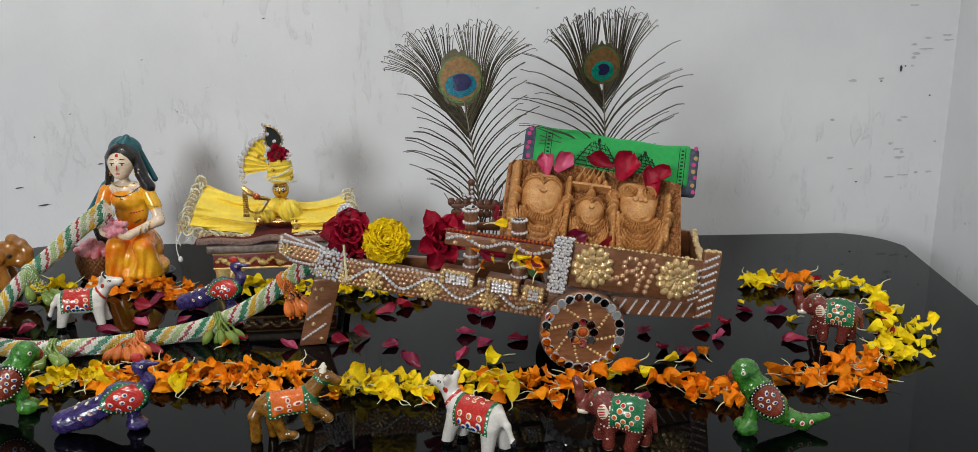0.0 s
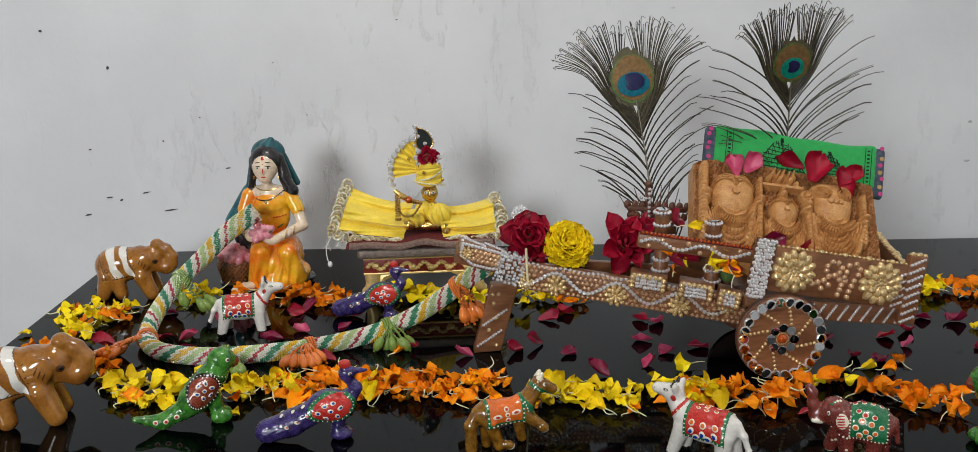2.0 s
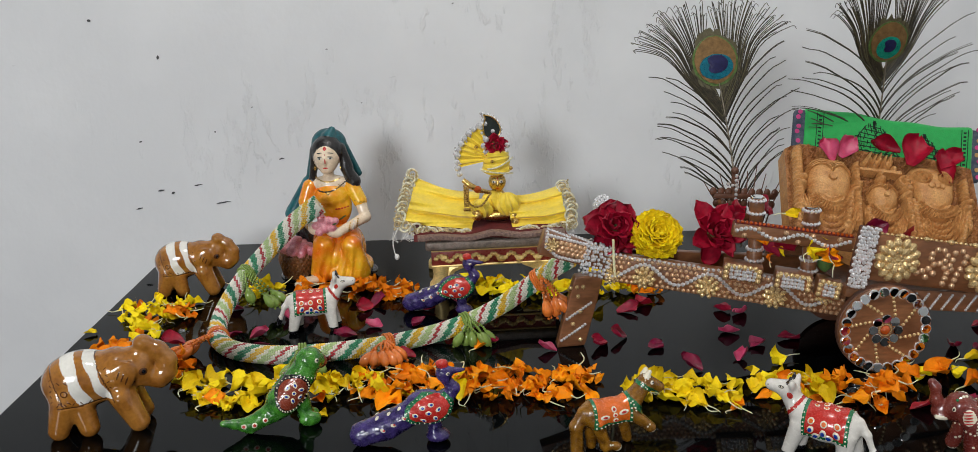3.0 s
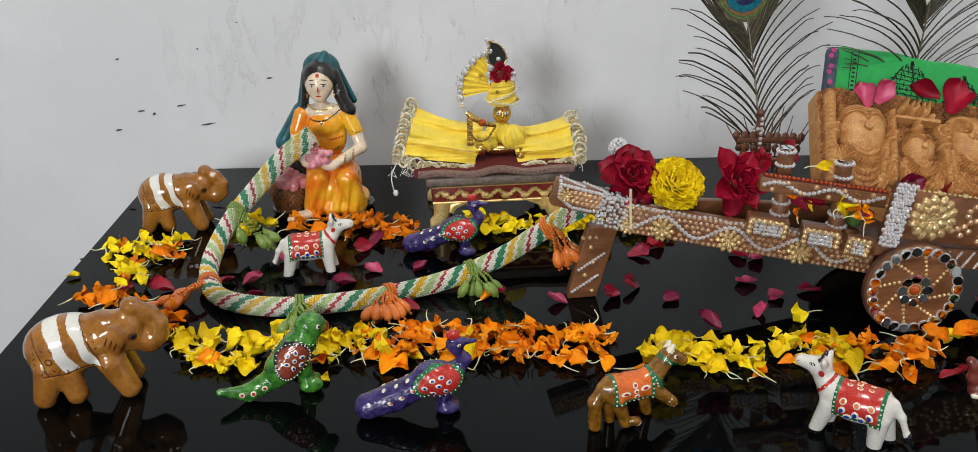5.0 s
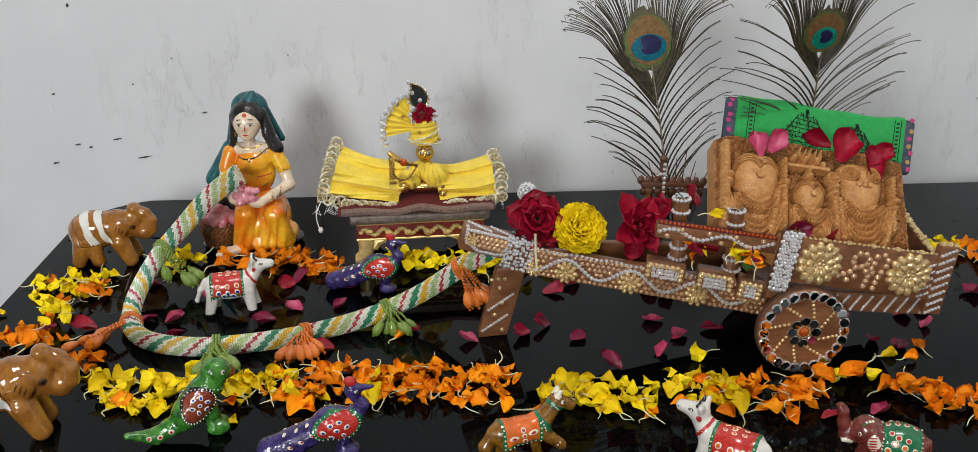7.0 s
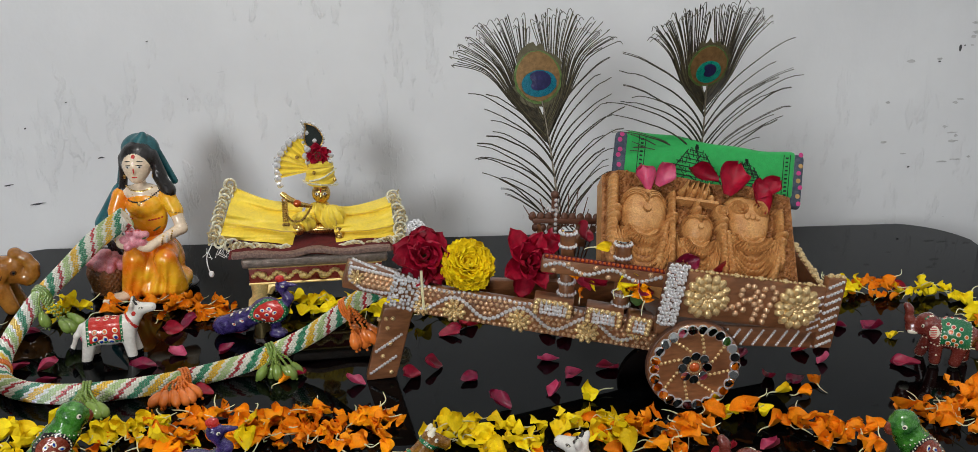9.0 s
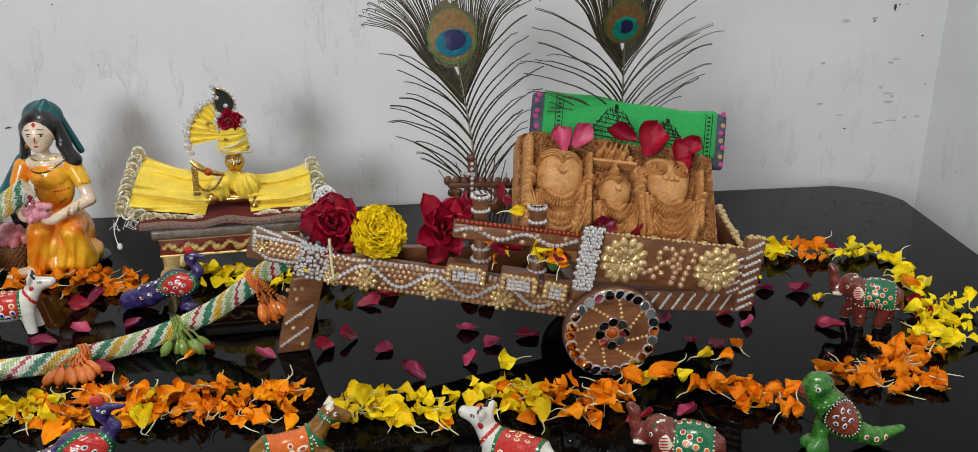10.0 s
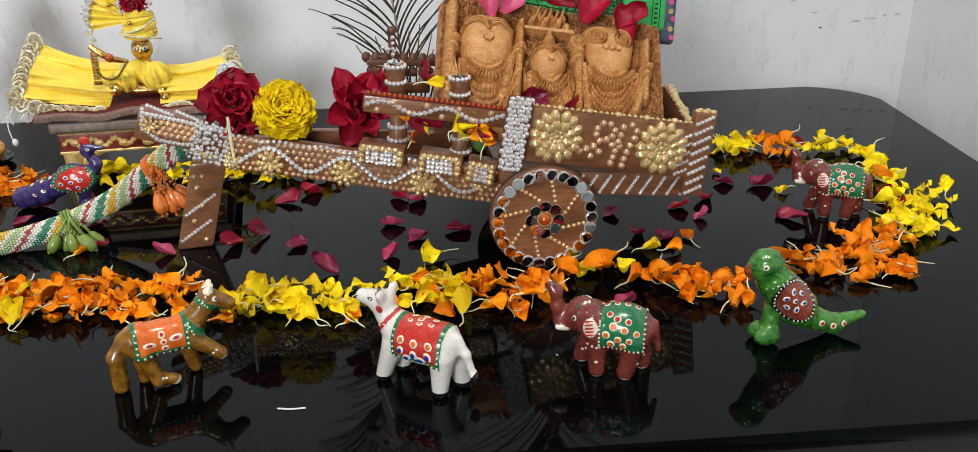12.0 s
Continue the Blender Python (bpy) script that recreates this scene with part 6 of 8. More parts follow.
def pillow(x0, x1, y0, y1, z, h):
    n = 28
    V, F = [], []
    for top in (1, -1):
        for i in range(n + 1):
            for j in range(n + 1):
                a, b = i / n * 2 - 1, j / n * 2 - 1
                k = (1 - a ** 8) * (1 - b ** 8)
                ed = max(abs(a), abs(b)) ** 6
                V.append((x0 + (x1 - x0) * i / n, y0 + (y1 - y0) * j / n, z + h / 2 + top * h / 2 * math.sqrt(max(k, 0)) * (1 + 0.1 * math.sin(7 * a)) + 0.0016 * ed * math.sin(9 * a + 5 * b)))
    m = (n + 1) ** 2
    for i in range(n):
        for j in range(n):
            q = (i * (n + 1) + j, (i + 1) * (n + 1) + j, (i + 1) * (n + 1) + j + 1, i * (n + 1) + j + 1)
            F += [q, tuple(m + t for t in q[::-1])]
    return V, F


part("cover", pillow(SX0 - 0.012, SX1 + 0.006, SY0 - 0.006, SY1 - 0.006, T + 0.0605, 0.008), RED_FELT, cushion)
bp = [(SX0 - 0.008 + 0.16 * i / 30, SY0 - 0.0065, T + 0.0655 + 0.003 * math.sin(i * 0.5) * (1 - abs(i / 15 - 1))) for i in range(31)]
bV, bF = [], []
for x, y, z in bp:
    for dy, dz in ((0.005, 0.0036), (-0.0012, 0.0024), (-0.0018, -0.0006), (-0.001, -0.0024)):
        bV.append((x, y + dy, z + dz))
bF = [(i * 4 + j, (i + 1) * 4 + j, (i + 1) * 4 + j + 1, i * 4 + j + 1) for i in range(30) for j in range(3)]
BRAID = mat("rose_silver_braid", (0.30, 0.20, 0.17), 0.45, 0.5, vary=0.4, scale=500, bump=0.8)
part("braid", (bV, bF), BRAID, cushion, "rose-silver braid along the edge")

# ---- brass idol with its dress and turban ----
IDX, IDY = -0.2035, 1.05


def idol():
    pr = [E((0, 0, 0.113), (0.0098, 0.0092, 0.0105), 0), E((0, 0.003, 0.086), (0.013, 0.010, 0.018), 0), C((0, 0.002, 0.10), (0, 0.002, 0.105), 0.005, 0.005, 0),
          C((-0.010, 0, 0.094), (-0.020, -0.014, 0.080), 0.0055, 0.0042, 0), E((-0.024, -0.02, 0.080), (0.0065, 0.0065, 0.0065), 0),
          C((0.010, 0, 0.094), (0.017, -0.015, 0.078), 0.0055, 0.0042, 0), E((0.018, -0.020, 0.071), (0.0045, 0.005, 0.005), 0), E((0, 0.004, 0.076), (0.030, 0.018, 0.008), 0),
          E((0.0, -0.0095, 0.1115), (0.0022, 0.0025, 0.003), 0)]
    s = Sculpt(pr, 0.0009, 0.0025, floor=False)
    for sx in (-1, 1):
        s.front(0.0042 * sx, 0.1145, 0.0026, 0.0017, 1)
        s.front(0.0042 * sx, 0.1145, 0.0011, 0.0012, 2, 0, 0.0006)
        s.front(0.0042 * sx, 0.1178, 0.0028, 0.0004, 2, -8 * sx)
    s.front(0, 0.1065, 0.0022, 0.0007, 3)
    s.front(0, 0.118, 0.0007, 0.0022, 3)
    return s.mesh("idol", [BRASS, P_WHITE, P_BLACK, P_RED])


io = new("idol", idol())
io.matrix_world = pose(IDX, IDY - 0.004, T + 0.001, 0, 0, -3)
tagged(io, "small brass idol seated on the maroon cushion", "idol")


def sheet(c00, c10, c11, c01, n, m, fold, thick, seed):
    """Folded cloth between four corners (lower left, lower right, upper right, upper left)."""
    rr = random.Random(seed)
    ph = [rr.uniform(0, 6) for _ in range(4)]
    P = [Vector(c) for c in (c00, c10, c11, c01)]
    V = []
    for s in (0, 1):
        for i in range(n + 1):
            for j in range(m + 1):
                a, b = i / n, j / m
                p = P[0] * (1 - a) * (1 - b) + P[1] * a * (1 - b) + P[2] * a * b + P[3] * (1 - a) * b
                f = fold * (math.sin(b * 13 + a * 1.5 + ph[0]) * 0.6 + math.sin(b * 27 - a * 3 + ph[1]) * 0.32 + math.sin(a * 9 + b * 5 + ph[2]) * 0.15)
                sagz = -0.005 * math.sin(math.pi * a) * b
                V.append(p + Vector((0, -f - 0.010 * math.sin(math.pi * b) + s * thick, sagz)))
    k = (n + 1) * (m + 1)
    F = []
    for i in range(n):
        for j in range(m):
            q = (i * (m + 1) + j, (i + 1) * (m + 1) + j, (i + 1) * (m + 1) + j + 1, i * (m + 1) + j + 1)
            F += [q, tuple(k + t for t in q[::-1])]
    rim = [i * (m + 1) for i in range(n + 1)] + [n * (m + 1) + j for j in range(1, m + 1)] + [i * (m + 1) + m for i in range(n - 1, -1, -1)] + [j for j in range(m - 1, 0, -1)]
    for q in range(len(rim)):
        a, b = rim[q], rim[(q + 1) % len(rim)]
        F.append((a, k + a, k + b, b))
    return V, F


dress = thing("dress", (IDX, IDY, T + 0.062), "spread yellow satin dress with wide gold lace border", "dress")
L = ((-0.3092, 1.030, 0.8254), (-0.2350, 1.022, 0.8180), (-0.2230, 1.056, 0.8500), (-0.2940, 1.068, 0.8690))
R = ((-0.1900, 1.022, 0.8170), (-0.1279, 1.030, 0.8170), (-0.1299, 1.070, 0.8500), (-0.1950, 1.056, 0.8480))
wl = part("skirt_wing", sheet(*L, 44, 34, 0.0070, 0.003, 1), YELLOW_CLOTH, dress)
wr = part("skirt_wing", sheet(*R, 44, 34, 0.0072, 0.003, 8), YELLOW_CLOTH, dress)
# gathered bodice and sleeves
for i, (cx, cz, rx, rz, ry) in enumerate(((-0.2225, 0.8365, 0.0125, 0.0110, 0.011), (-0.1930, 0.8400, 0.0120, 0.0135, 0.011), (-0.2075, 0.8430, 0.012, 0.012, 0.010))):
    g = g_ball(1, 60, 18)
    vv = []
    for v in map(Vector, g[0]):
        a = math.atan2(v.y, v.x)
        f = 1 + 0.16 * math.sin(a * 8 + i + 3 * v.z) + 0.08 * math.sin(a * 17 + 5 * v.z) * (1 - abs(v.z))
        vv.append((cx + v.x * rx * f, 1.036 + v.y * ry * f + (0.008 if i == 2 else 0), cz + v.z * rz))
    part("sleeve" if i < 2 else "bodice", (vv, g[1]), YELLOW_CLOTH, dress)


def ring(r, t, n=18, k=6):
    return g_tube([(r * math.cos(2 * math.pi * i / n), 0, r * math.sin(2 * math.pi * i / n)) for i in range(n)], t, k, True)


def lace(path, parent, r=0.0066):
    P = [Vector(p) for p in path]
    outer, inner = [], []
    for (a, b) in zip(P, P[1:]):
        n = max(1, int((b - a).length / (r * 0.85)))
        for i in range(n):
            p = a + (b - a) * (i / n)
            tilt = Matrix.Rotation(radians(random.uniform(-45, 15)), 4, "X") @ Matrix.Rotation(radians(random.uniform(-30, 30)), 4, "Z") @ Matrix.Diagonal((random.uniform(0.75, 1.1), 1, random.uniform(0.75, 1.1), 1))
            outer.append(gx(ring(r * random.uniform(0.7, 1.15), 0.0012 * r / 0.0066), at(p.x, p.y - 0.003, p.z) @ tilt))
            inner.append(gx(ring(r * random.uniform(0.4, 0.8), 0.0010, 12), at(p.x + random.uniform(-0.002, 0.002), p.y - 0.0042, p.z + random.uniform(-0.002, 0.002)) @ tilt))
            for q in range(7):
                o = Vector((random.uniform(-1, 1), random.uniform(-0.4, 0.2), random.uniform(-1, 1))) * r
                inner.append(gx(g_ball(0.0011, 6, 4), at(p.x + o.x, p.y - 0.003 + o.y, p.z + o.z)))
    part("lace_border", gjoin(outer), LACE_PALE, parent, "pale gold braided loops", kind="stuff")
    part("lace_knotwork", gjoin(inner), LACE, parent, "gold lace knots", kind="stuff")


lace([(-0.298, 1.066, 0.8715), (-0.308, 1.048, 0.851), (-0.315, 1.026, 0.825), (-0.29, 1.018, 0.8195), (-0.236, 1.012, 0.8145)], wl)
lace([(-0.127, 1.068, 0.852), (-0.121, 1.050, 0.836), (-0.123, 1.026, 0.8165), (-0.15, 1.016, 0.8135), (-0.19, 1.010, 0.8145)], wr)
fr = []
for x0, x1, k in ((-0.322, -0.24, 40), (-0.185, -0.122, 30)):
    for i in range(k):
        x = random.uniform(x0, x1)
        p = Vector((x, 1.016, 0.818 + random.uniform(-0.003, 0.002)))
        fr.append(g_tube([p, p + Vector((random.uniform(-0.004, 0.004), -0.003, -0.004)), p + Vector((random.uniform(-0.006, 0.006), -0.003, random.uniform(-0.010, -0.004)))], 0.0003, 4))
fr.append(g_tube(spline([(-0.316, 1.02, 0.823), (-0.322, 1.015, 0.81), (-0.321, 1.013, 0.798), (-0.319, 1.013, 0.793)], 12), 0.0006, 5))
fr.append(gx(g_ball(0.0028, 8, 5, 1.3), at(-0.3185, 1.013, 0.792)))
part("frayed_fringe", gjoin(fr), THREAD, dress, "white frayed threads", kind="stuff")

# flute, chain and bracelets
fl2 = thing("flute_charm", (-0.227, 1.018, 0.838), "small gold charm with a red stone and hanging chain", "charm")
part("bar", g_tube([(-0.243, 1.018, 0.874), (-0.236, 1.016, 0.868), (-0.226, 1.016, 0.862), (-0.213, 1.02, 0.858)], [0.0025, 0.0035, 0.003, 0.002], 10), BRASS, fl2)
part("stone", gx(dome(0.0042, 0.003, 12), at(-0.2275, 1.0135, 0.8635) @ UP), GEM, fl2, "red oval stone")
ch = [gx(g_ball(0.0013, 7, 4), at(*p)) for p in spline([(-0.242, 1.015, 0.868), (-0.236, 1.012, 0.848), (-0.224, 1.012, 0.846), (-0.214, 1.014, 0.858)], 26)]
ch += [gx(g_ball(0.0013, 7, 4), at(-0.242 + 0.002 * k, 1.013, 0.866 - 0.0025 * i)) for k in range(3) for i in range(9)]
ch += [gx(g_ball(0.002, 7, 4), at(-0.242 + 0.0022 * k, 1.012, 0.842)) for k in range(3)]
part("chain", gjoin(ch), BRASS, fl2, "fine gold chain", kind="stuff")

turban = thing("turban", (IDX, IDY, 0.872), "yellow turban with rhinestone fan, black paisley crest and red rose", "turban")
wr2 = []
for k in range(4):
    pts = [(IDX + (0.0118 - 0.0006 * k) * math.cos(a), IDY + 0.010 * math.sin(a), 0.8785 + 0.0052 * k + 0.0022 * math.sin(a + k)) for a in (2 * math.pi * i / 36 for i in range(36))]
    wr2.append(g_tube(pts, 0.0044, 8, True))
wr2.append(gx(g_ball(0.0125, 24, 10, 0.9), at(IDX, IDY, 0.887)))
part("wrap", gjoin(wr2), YELLOW_CLOTH, turban)
fv, fq = [], []
for i in range(25):
    a = radians(192 - 82 * i / 24)
    rr = 0.043
    for j in range(7):
        b = j / 6
        x = -0.203 + (b * rr) * math.cos(a)
        z = 0.890 + (b * rr) * 0.92 * math.sin(a)
        fv.append((x, 1.047 + 0.0022 * math.sin(i * 1.9) * b, z))
for i in range(24):
    for j in range(6):
        fq.append((i * 7 + j, (i + 1) * 7 + j, (i + 1) * 7 + j + 1, i * 7 + j + 1))
fb = len(fv)
fv += [(x, y + 0.003, z) for x, y, z in fv]
fq += [tuple(fb + t for t in q[::-1]) for q in fq]
part("fan", (fv, fq), YELLOW_CLOTH, turban, "pleated yellow satin fan")


def gemstone(r):
    return gx(g_lathe([(r * 1.15, 0), (r * 1.15, r * 0.35), (r, r * 0.4), (r * 0.95, r * 0.6), (r * 0.5, r * 0.95)], 8), UP)


st = []
for i in range(11):
    a = radians(198 - 92 * i / 10)
    st.append(gx(gemstone(0.0034 if i % 2 else 0.0028), at(-0.203 + 0.0445 * math.cos(a), 1.046, 0.888 + 0.0435 * math.sin(a))))
    for q in range(3):
        st.append(gx(g_ball(0.0012, 6, 4), at(-0.203 + 0.0445 * math.cos(a) + random.uniform(-0.004, 0.004), 1.0455, 0.888 + 0.0435 * math.sin(a) + random.uniform(-0.004, 0.004))))
part("rhinestone_edge", gjoin(st), SILVER, turban, "clear cut stones along the fan", kind="stuff")
pr2 = [gx(g_ball(0.0012, 7, 4), at(IDX + 0.0185 * math.cos(a) * 0.95, IDY + 0.0152 * math.sin(a), 0.872 + 0.006 * math.sin(a * 0.5))) for a in (math.pi + math.pi * i / 26 for i in range(27))]
pr2 += [gx(g_ball(0.0012, 7, 4), at(-0.214 + 0.027 * i / 16, IDY - 0.0155, 0.881 + 0.012 * (i / 16) ** 2)) for i in range(17)]
part("bead_band", gjoin(pr2), LACE_PALE, turban, kind="stuff")
part("stud_set", gjoin([gx(g_ball(0.0021, 8, 5), at(x, y, z)) for x, y, z in ((-0.226, 1.0435, 0.9045), (-0.2095, 1.034, 0.8895), (-0.1885, 1.0355, 0.881))]), BRASS, turban, kind="stuff")
PAI = [(-0.0085, 0.030), (-0.0065, 0.0255), (-0.0085, 0.018), (-0.0075, 0.008), (-0.001, 0.003), (0.007, 0.006), (0.010, 0.013), (0.007, 0.021), (0.001, 0.027)]
pp = spline([(x, 0, z) for x, z in PAI] + [(PAI[0][0], 0, PAI[0][1])], 40)[:-1]
pv = [(-0.2085 + p.x, 1.0445, 0.910 + p.z) for p in pp] + [(-0.2085 + p.x, 1.049, 0.910 + p.z) for p in pp]
k = len(pp)
pf = [tuple(range(k - 1, -1, -1)), tuple(range(k, 2 * k))] + [(i, (i + 1) % k, k + (i + 1) % k, k + i) for i in range(k)]
VELVET = mat("black_velvet", (0.006, 0.012, 0.010), 0.85, sheen=0.3, scale=200)
crest = part("paisley_crest", (pv, pf), VELVET, turban, "black velvet paisley crest")
part("pearl_edge", gjoin([gx(g_ball(0.0020, 7, 4), at(-0.2085 + (p.x - 0.0008) * 1.16, 1.0455, 0.9245 + (p.z - 0.0145) * 1.1)) for p in pp[::2]]), SILVER, crest, kind="stuff")
part("gold_piping", g_tube([(-0.2085 + p.x, 1.0440, 0.910 + p.z) for p in pp], 0.0007, 6, True), BRASS, crest)
part("clear_stone", gx(gemstone(0.0021), at(-0.207, 1.0442, 0.9215)), SILVER, crest)
st = []
for i in range(10):
    a = 2 * math.pi * i / 10
    st.append(gx(gemstone(0.0032), at(-0.2045 + 0.0128 * math.cos(a), 1.0445, 0.9055 + 0.0118 * math.sin(a))))
part("rhinestone_ring", gjoin(st[5:] + st[:1] + st[4:5]), SILVER, turban, "ring of clear stones round the rose", kind="stuff")


# ---- flowers ----
def petal(ln, wd, cup, curl, rnd, nu=7, nv=6, thick=0.0004, waist=0.35, ruffle=0.06, tip=2.2):
    """A petal from its base at the origin along +x, cupped upwards, with thickness."""
    top = []
    for i in range(nu + 1):
        a = i / nu
        prof = (waist + (1 - waist) * math.sin(min(1, a * 1.35) * math.pi / 2)) * math.sqrt(max(0.0, 1 - a ** (tip * 2.2))) if i < nu else 0.12
        for j in range(nv + 1):
            b = j / nv * 2 - 1
            x = ln * a * (1 - 0.06 * b * b)
            y = wd / 2 * prof * b
            z = cup * (b * b - 0.3) * math.sin(math.pi * min(a, 0.9)) + curl * a * a + ruffle * wd * math.sin(5 * b + 7 * a + rnd) * a * abs(b)
            top.append(Vector((x, y, z)))
    m = nv + 1
    F = [(i * m + j, (i + 1) * m + j, (i + 1) * m + j + 1, i * m + j + 1) for i in range(nu) for j in range(nv)]
    k = len(top)
    V = top + [v - Vector((0, 0, thick)) for v in top]
    F += [tuple(k + t for t in q[::-1]) for q in F]
    rim = [j for j in range(m)] + [i * m + nv for i in range(1, nu + 1)] + [nu * m + j for j in range(nv - 1, -1, -1)] + [i * m for i in range(nu - 1, 0, -1)]
    F += [(rim[q], k + rim[q], k + rim[(q + 1) % len(rim)], rim[(q + 1) % len(rim)]) for q in range(len(rim))]
    return V, F


def rose(name, centre, axis, r, label, seed, open_=1.0, m=None, n=24, wid=1.0):
    rn = random.Random(seed)
    ob = thing(name, centre, label, "rose")
    q = Vector((0, 0, 1)).rotation_difference(Vector(axis)).to_matrix().to_4x4()
    o = at(*centre) @ q
    for i in range(n):
        t = i / (n - 1)
        a = i * 2.39996 + rn.uniform(-0.2, 0.2)
        ln = r * (0.55 + 0.55 * t) * rn.uniform(0.9, 1.12)
        el = radians(82 - 74 * t * open_ + rn.uniform(-9, 9))
        g = petal(ln, ln * rn.uniform(0.8, 1.05) * wid, 0.28 * ln, -0.22 * ln * t, rn.uniform(0, 6), 8, 7, 0.0005, 0.3, 0.10)
        mm = o @ Matrix.Rotation(a, 4, "Z") @ at(0.004 * t, 0, -0.004 * t) @ Matrix.Rotation(-el, 4, "Y") @ Matrix.Rotation(rn.uniform(-0.3, 0.3), 4, "X")
        part("petal", gx(g, mm), m or ROSE_RED, ob)
    part("calyx", gx(g_lathe([(0.001, -0.012), (0.004, -0.010), (0.006, -0.002), (0.003, 0.003)], 12), o), LEAF, ob)
    return ob


rose("red_rose", (-0.114, 0.836, 0.864), (-0.05, -0.75, 0.55), 0.0265, "deep red rose lying on the cart shaft", 3, 1.12)
rose("red_rose", (-0.024, 0.828, 0.857), (0.05, -0.8, 0.45), 0.030, "loose dark red rose lying beside the cart rail", 8, 0.85, None, 17, 0.74)
rose("silk_rose", (-0.2045, 1.0405, 0.9055), (0, -1, 0.05), 0.0105, "tiny red silk rose on the turban", 5, 0.9)

mg = thing("marigold", (-0.078, 0.828, 0.857), "full yellow marigold flower on the cart shaft", "marigold")
q = Vector((0, 0, 1)).rotation_difference(Vector((0.02, -0.72, 0.6))).to_matrix().to_4x4()
rn = random.Random(4)
shapes = [petal(0.0105, 0.0100, 0.0012, 0.0010, i * 1.3, 6, 6, 0.0004, 0.45, 0.12) for i in range(5)]
n = 190
for i in range(n):
    t = (i + 0.5) / n
    pol = math.acos(1 - 1.35 * t)
    a = i * 2.39996
    ln = 0.0135 + 0.0105 * min(1, pol / 1.0)
    mm = at(-0.078, 0.828, 0.857) @ q @ Matrix.Rotation(a, 4, "Z") @ Matrix.Rotation(-(math.pi / 2 - pol * 0.98) + rn.uniform(-0.12, 0.12), 4, "Y") @ at(ln - 0.0105, 0, 0) @ Matrix.Rotation(rn.uniform(-0.35, 0.35), 4, "X") @ Matrix.Scale(rn.uniform(0.85, 1.12), 4)
    part("petal", gx(shapes[i % 5], mm), MARI_Y, mg)
part("calyx", gx(g_lathe([(0.002, -0.018), (0.008, -0.012), (0.011, -0.001), (0.004, 0.006)], 14), at(-0.078, 0.828, 0.857) @ q), LEAF, mg)
part("stem", g_tube([(-0.119, 0.820, 0.858), (-0.1185, 0.8195, 0.84), (-0.1175, 0.8185, 0.823)], 0.0012, 6), STALK, mg)

# loose petals: a few shared shapes each
rn = random.Random(11)


def marigold_petal(i, m, nm):
    ln = rn.uniform(0.0145, 0.021)
    g = petal(ln, ln * rn.uniform(0.50, 0.84), rn.uniform(0.0015, 0.0048), rn.uniform(-0.003, 0.007), rn.uniform(0, 6), 8, 6, 0.0003, 0.12, 0.36, 3.2)
    V = list(g[0])
    cleft, kink = rn.uniform(0.05, 0.22), rn.uniform(-0.0028, 0.0028)
    for v in V:
        f = max(0.0, v.x / ln)
        v.x -= ln * cleft * f ** 4 * math.exp(-(v.y / 0.0016) ** 2)
        v.z += kink * math.sin(f * 7 + v.y * 500) * f
    tw = rn.uniform(-1.5, 1.5)
    V = [Matrix.Rotation(tw * v.x / ln, 3, "X") @ v for v in V]
    F = list(g[1])
    M = [0] * len(F)
    if i % 8 < 4:
        tl = rn.uniform(0.007, 0.013)
        t = g_tube(spline([(0.0015, 0, 0), (-tl * 0.5, rn.uniform(-0.002, 0.002), 0.0005), (-tl, rn.uniform(-0.005, 0.005), rn.uniform(0, 0.003))], 6), [0.0007, 0.0006, 0.0005, 0.0005, 0.0004, 0.0003], 5)
        s = len(V)
        V += t[0]
        F += [tuple(x + s for x in f) for f in t[1]]
        M += [1] * len(t[1])
    mz = min(v.z for v in V)
    return mesh_of(nm, ([v - Vector((ln / 2, 0, mz)) for v in V], F, M), [m, STALK])


YEL = [marigold_petal(i, MARI_Y, "marigold_petal") for i in range(10)]
ORA = [marigold_petal(i, MARI_O, "marigold_petal") for i in range(10)]


def rose_petal(m):
    ln = rn.uniform(0.019, 0.025)
    g = petal(ln, ln * rn.uniform(0.62, 0.9), rn.uniform(0.003, 0.008), rn.uniform(0.000, 0.007), rn.uniform(0, 6), 9, 8, 0.0005, 0.22, 0.15, 1.7)
    mz = min(v.z for v in g[0])
    return mesh_of("rose_petal", ([v - Vector((ln / 2, 0, mz)) for v in g[0]], g[1]), m)


RPR = [rose_petal(ROSE_RED) for _ in range(5)]
RP = [rose_petal(ROSE_PINK) for _ in range(7)] + [rose_petal(ROSE_PALE) for _ in range(2)]

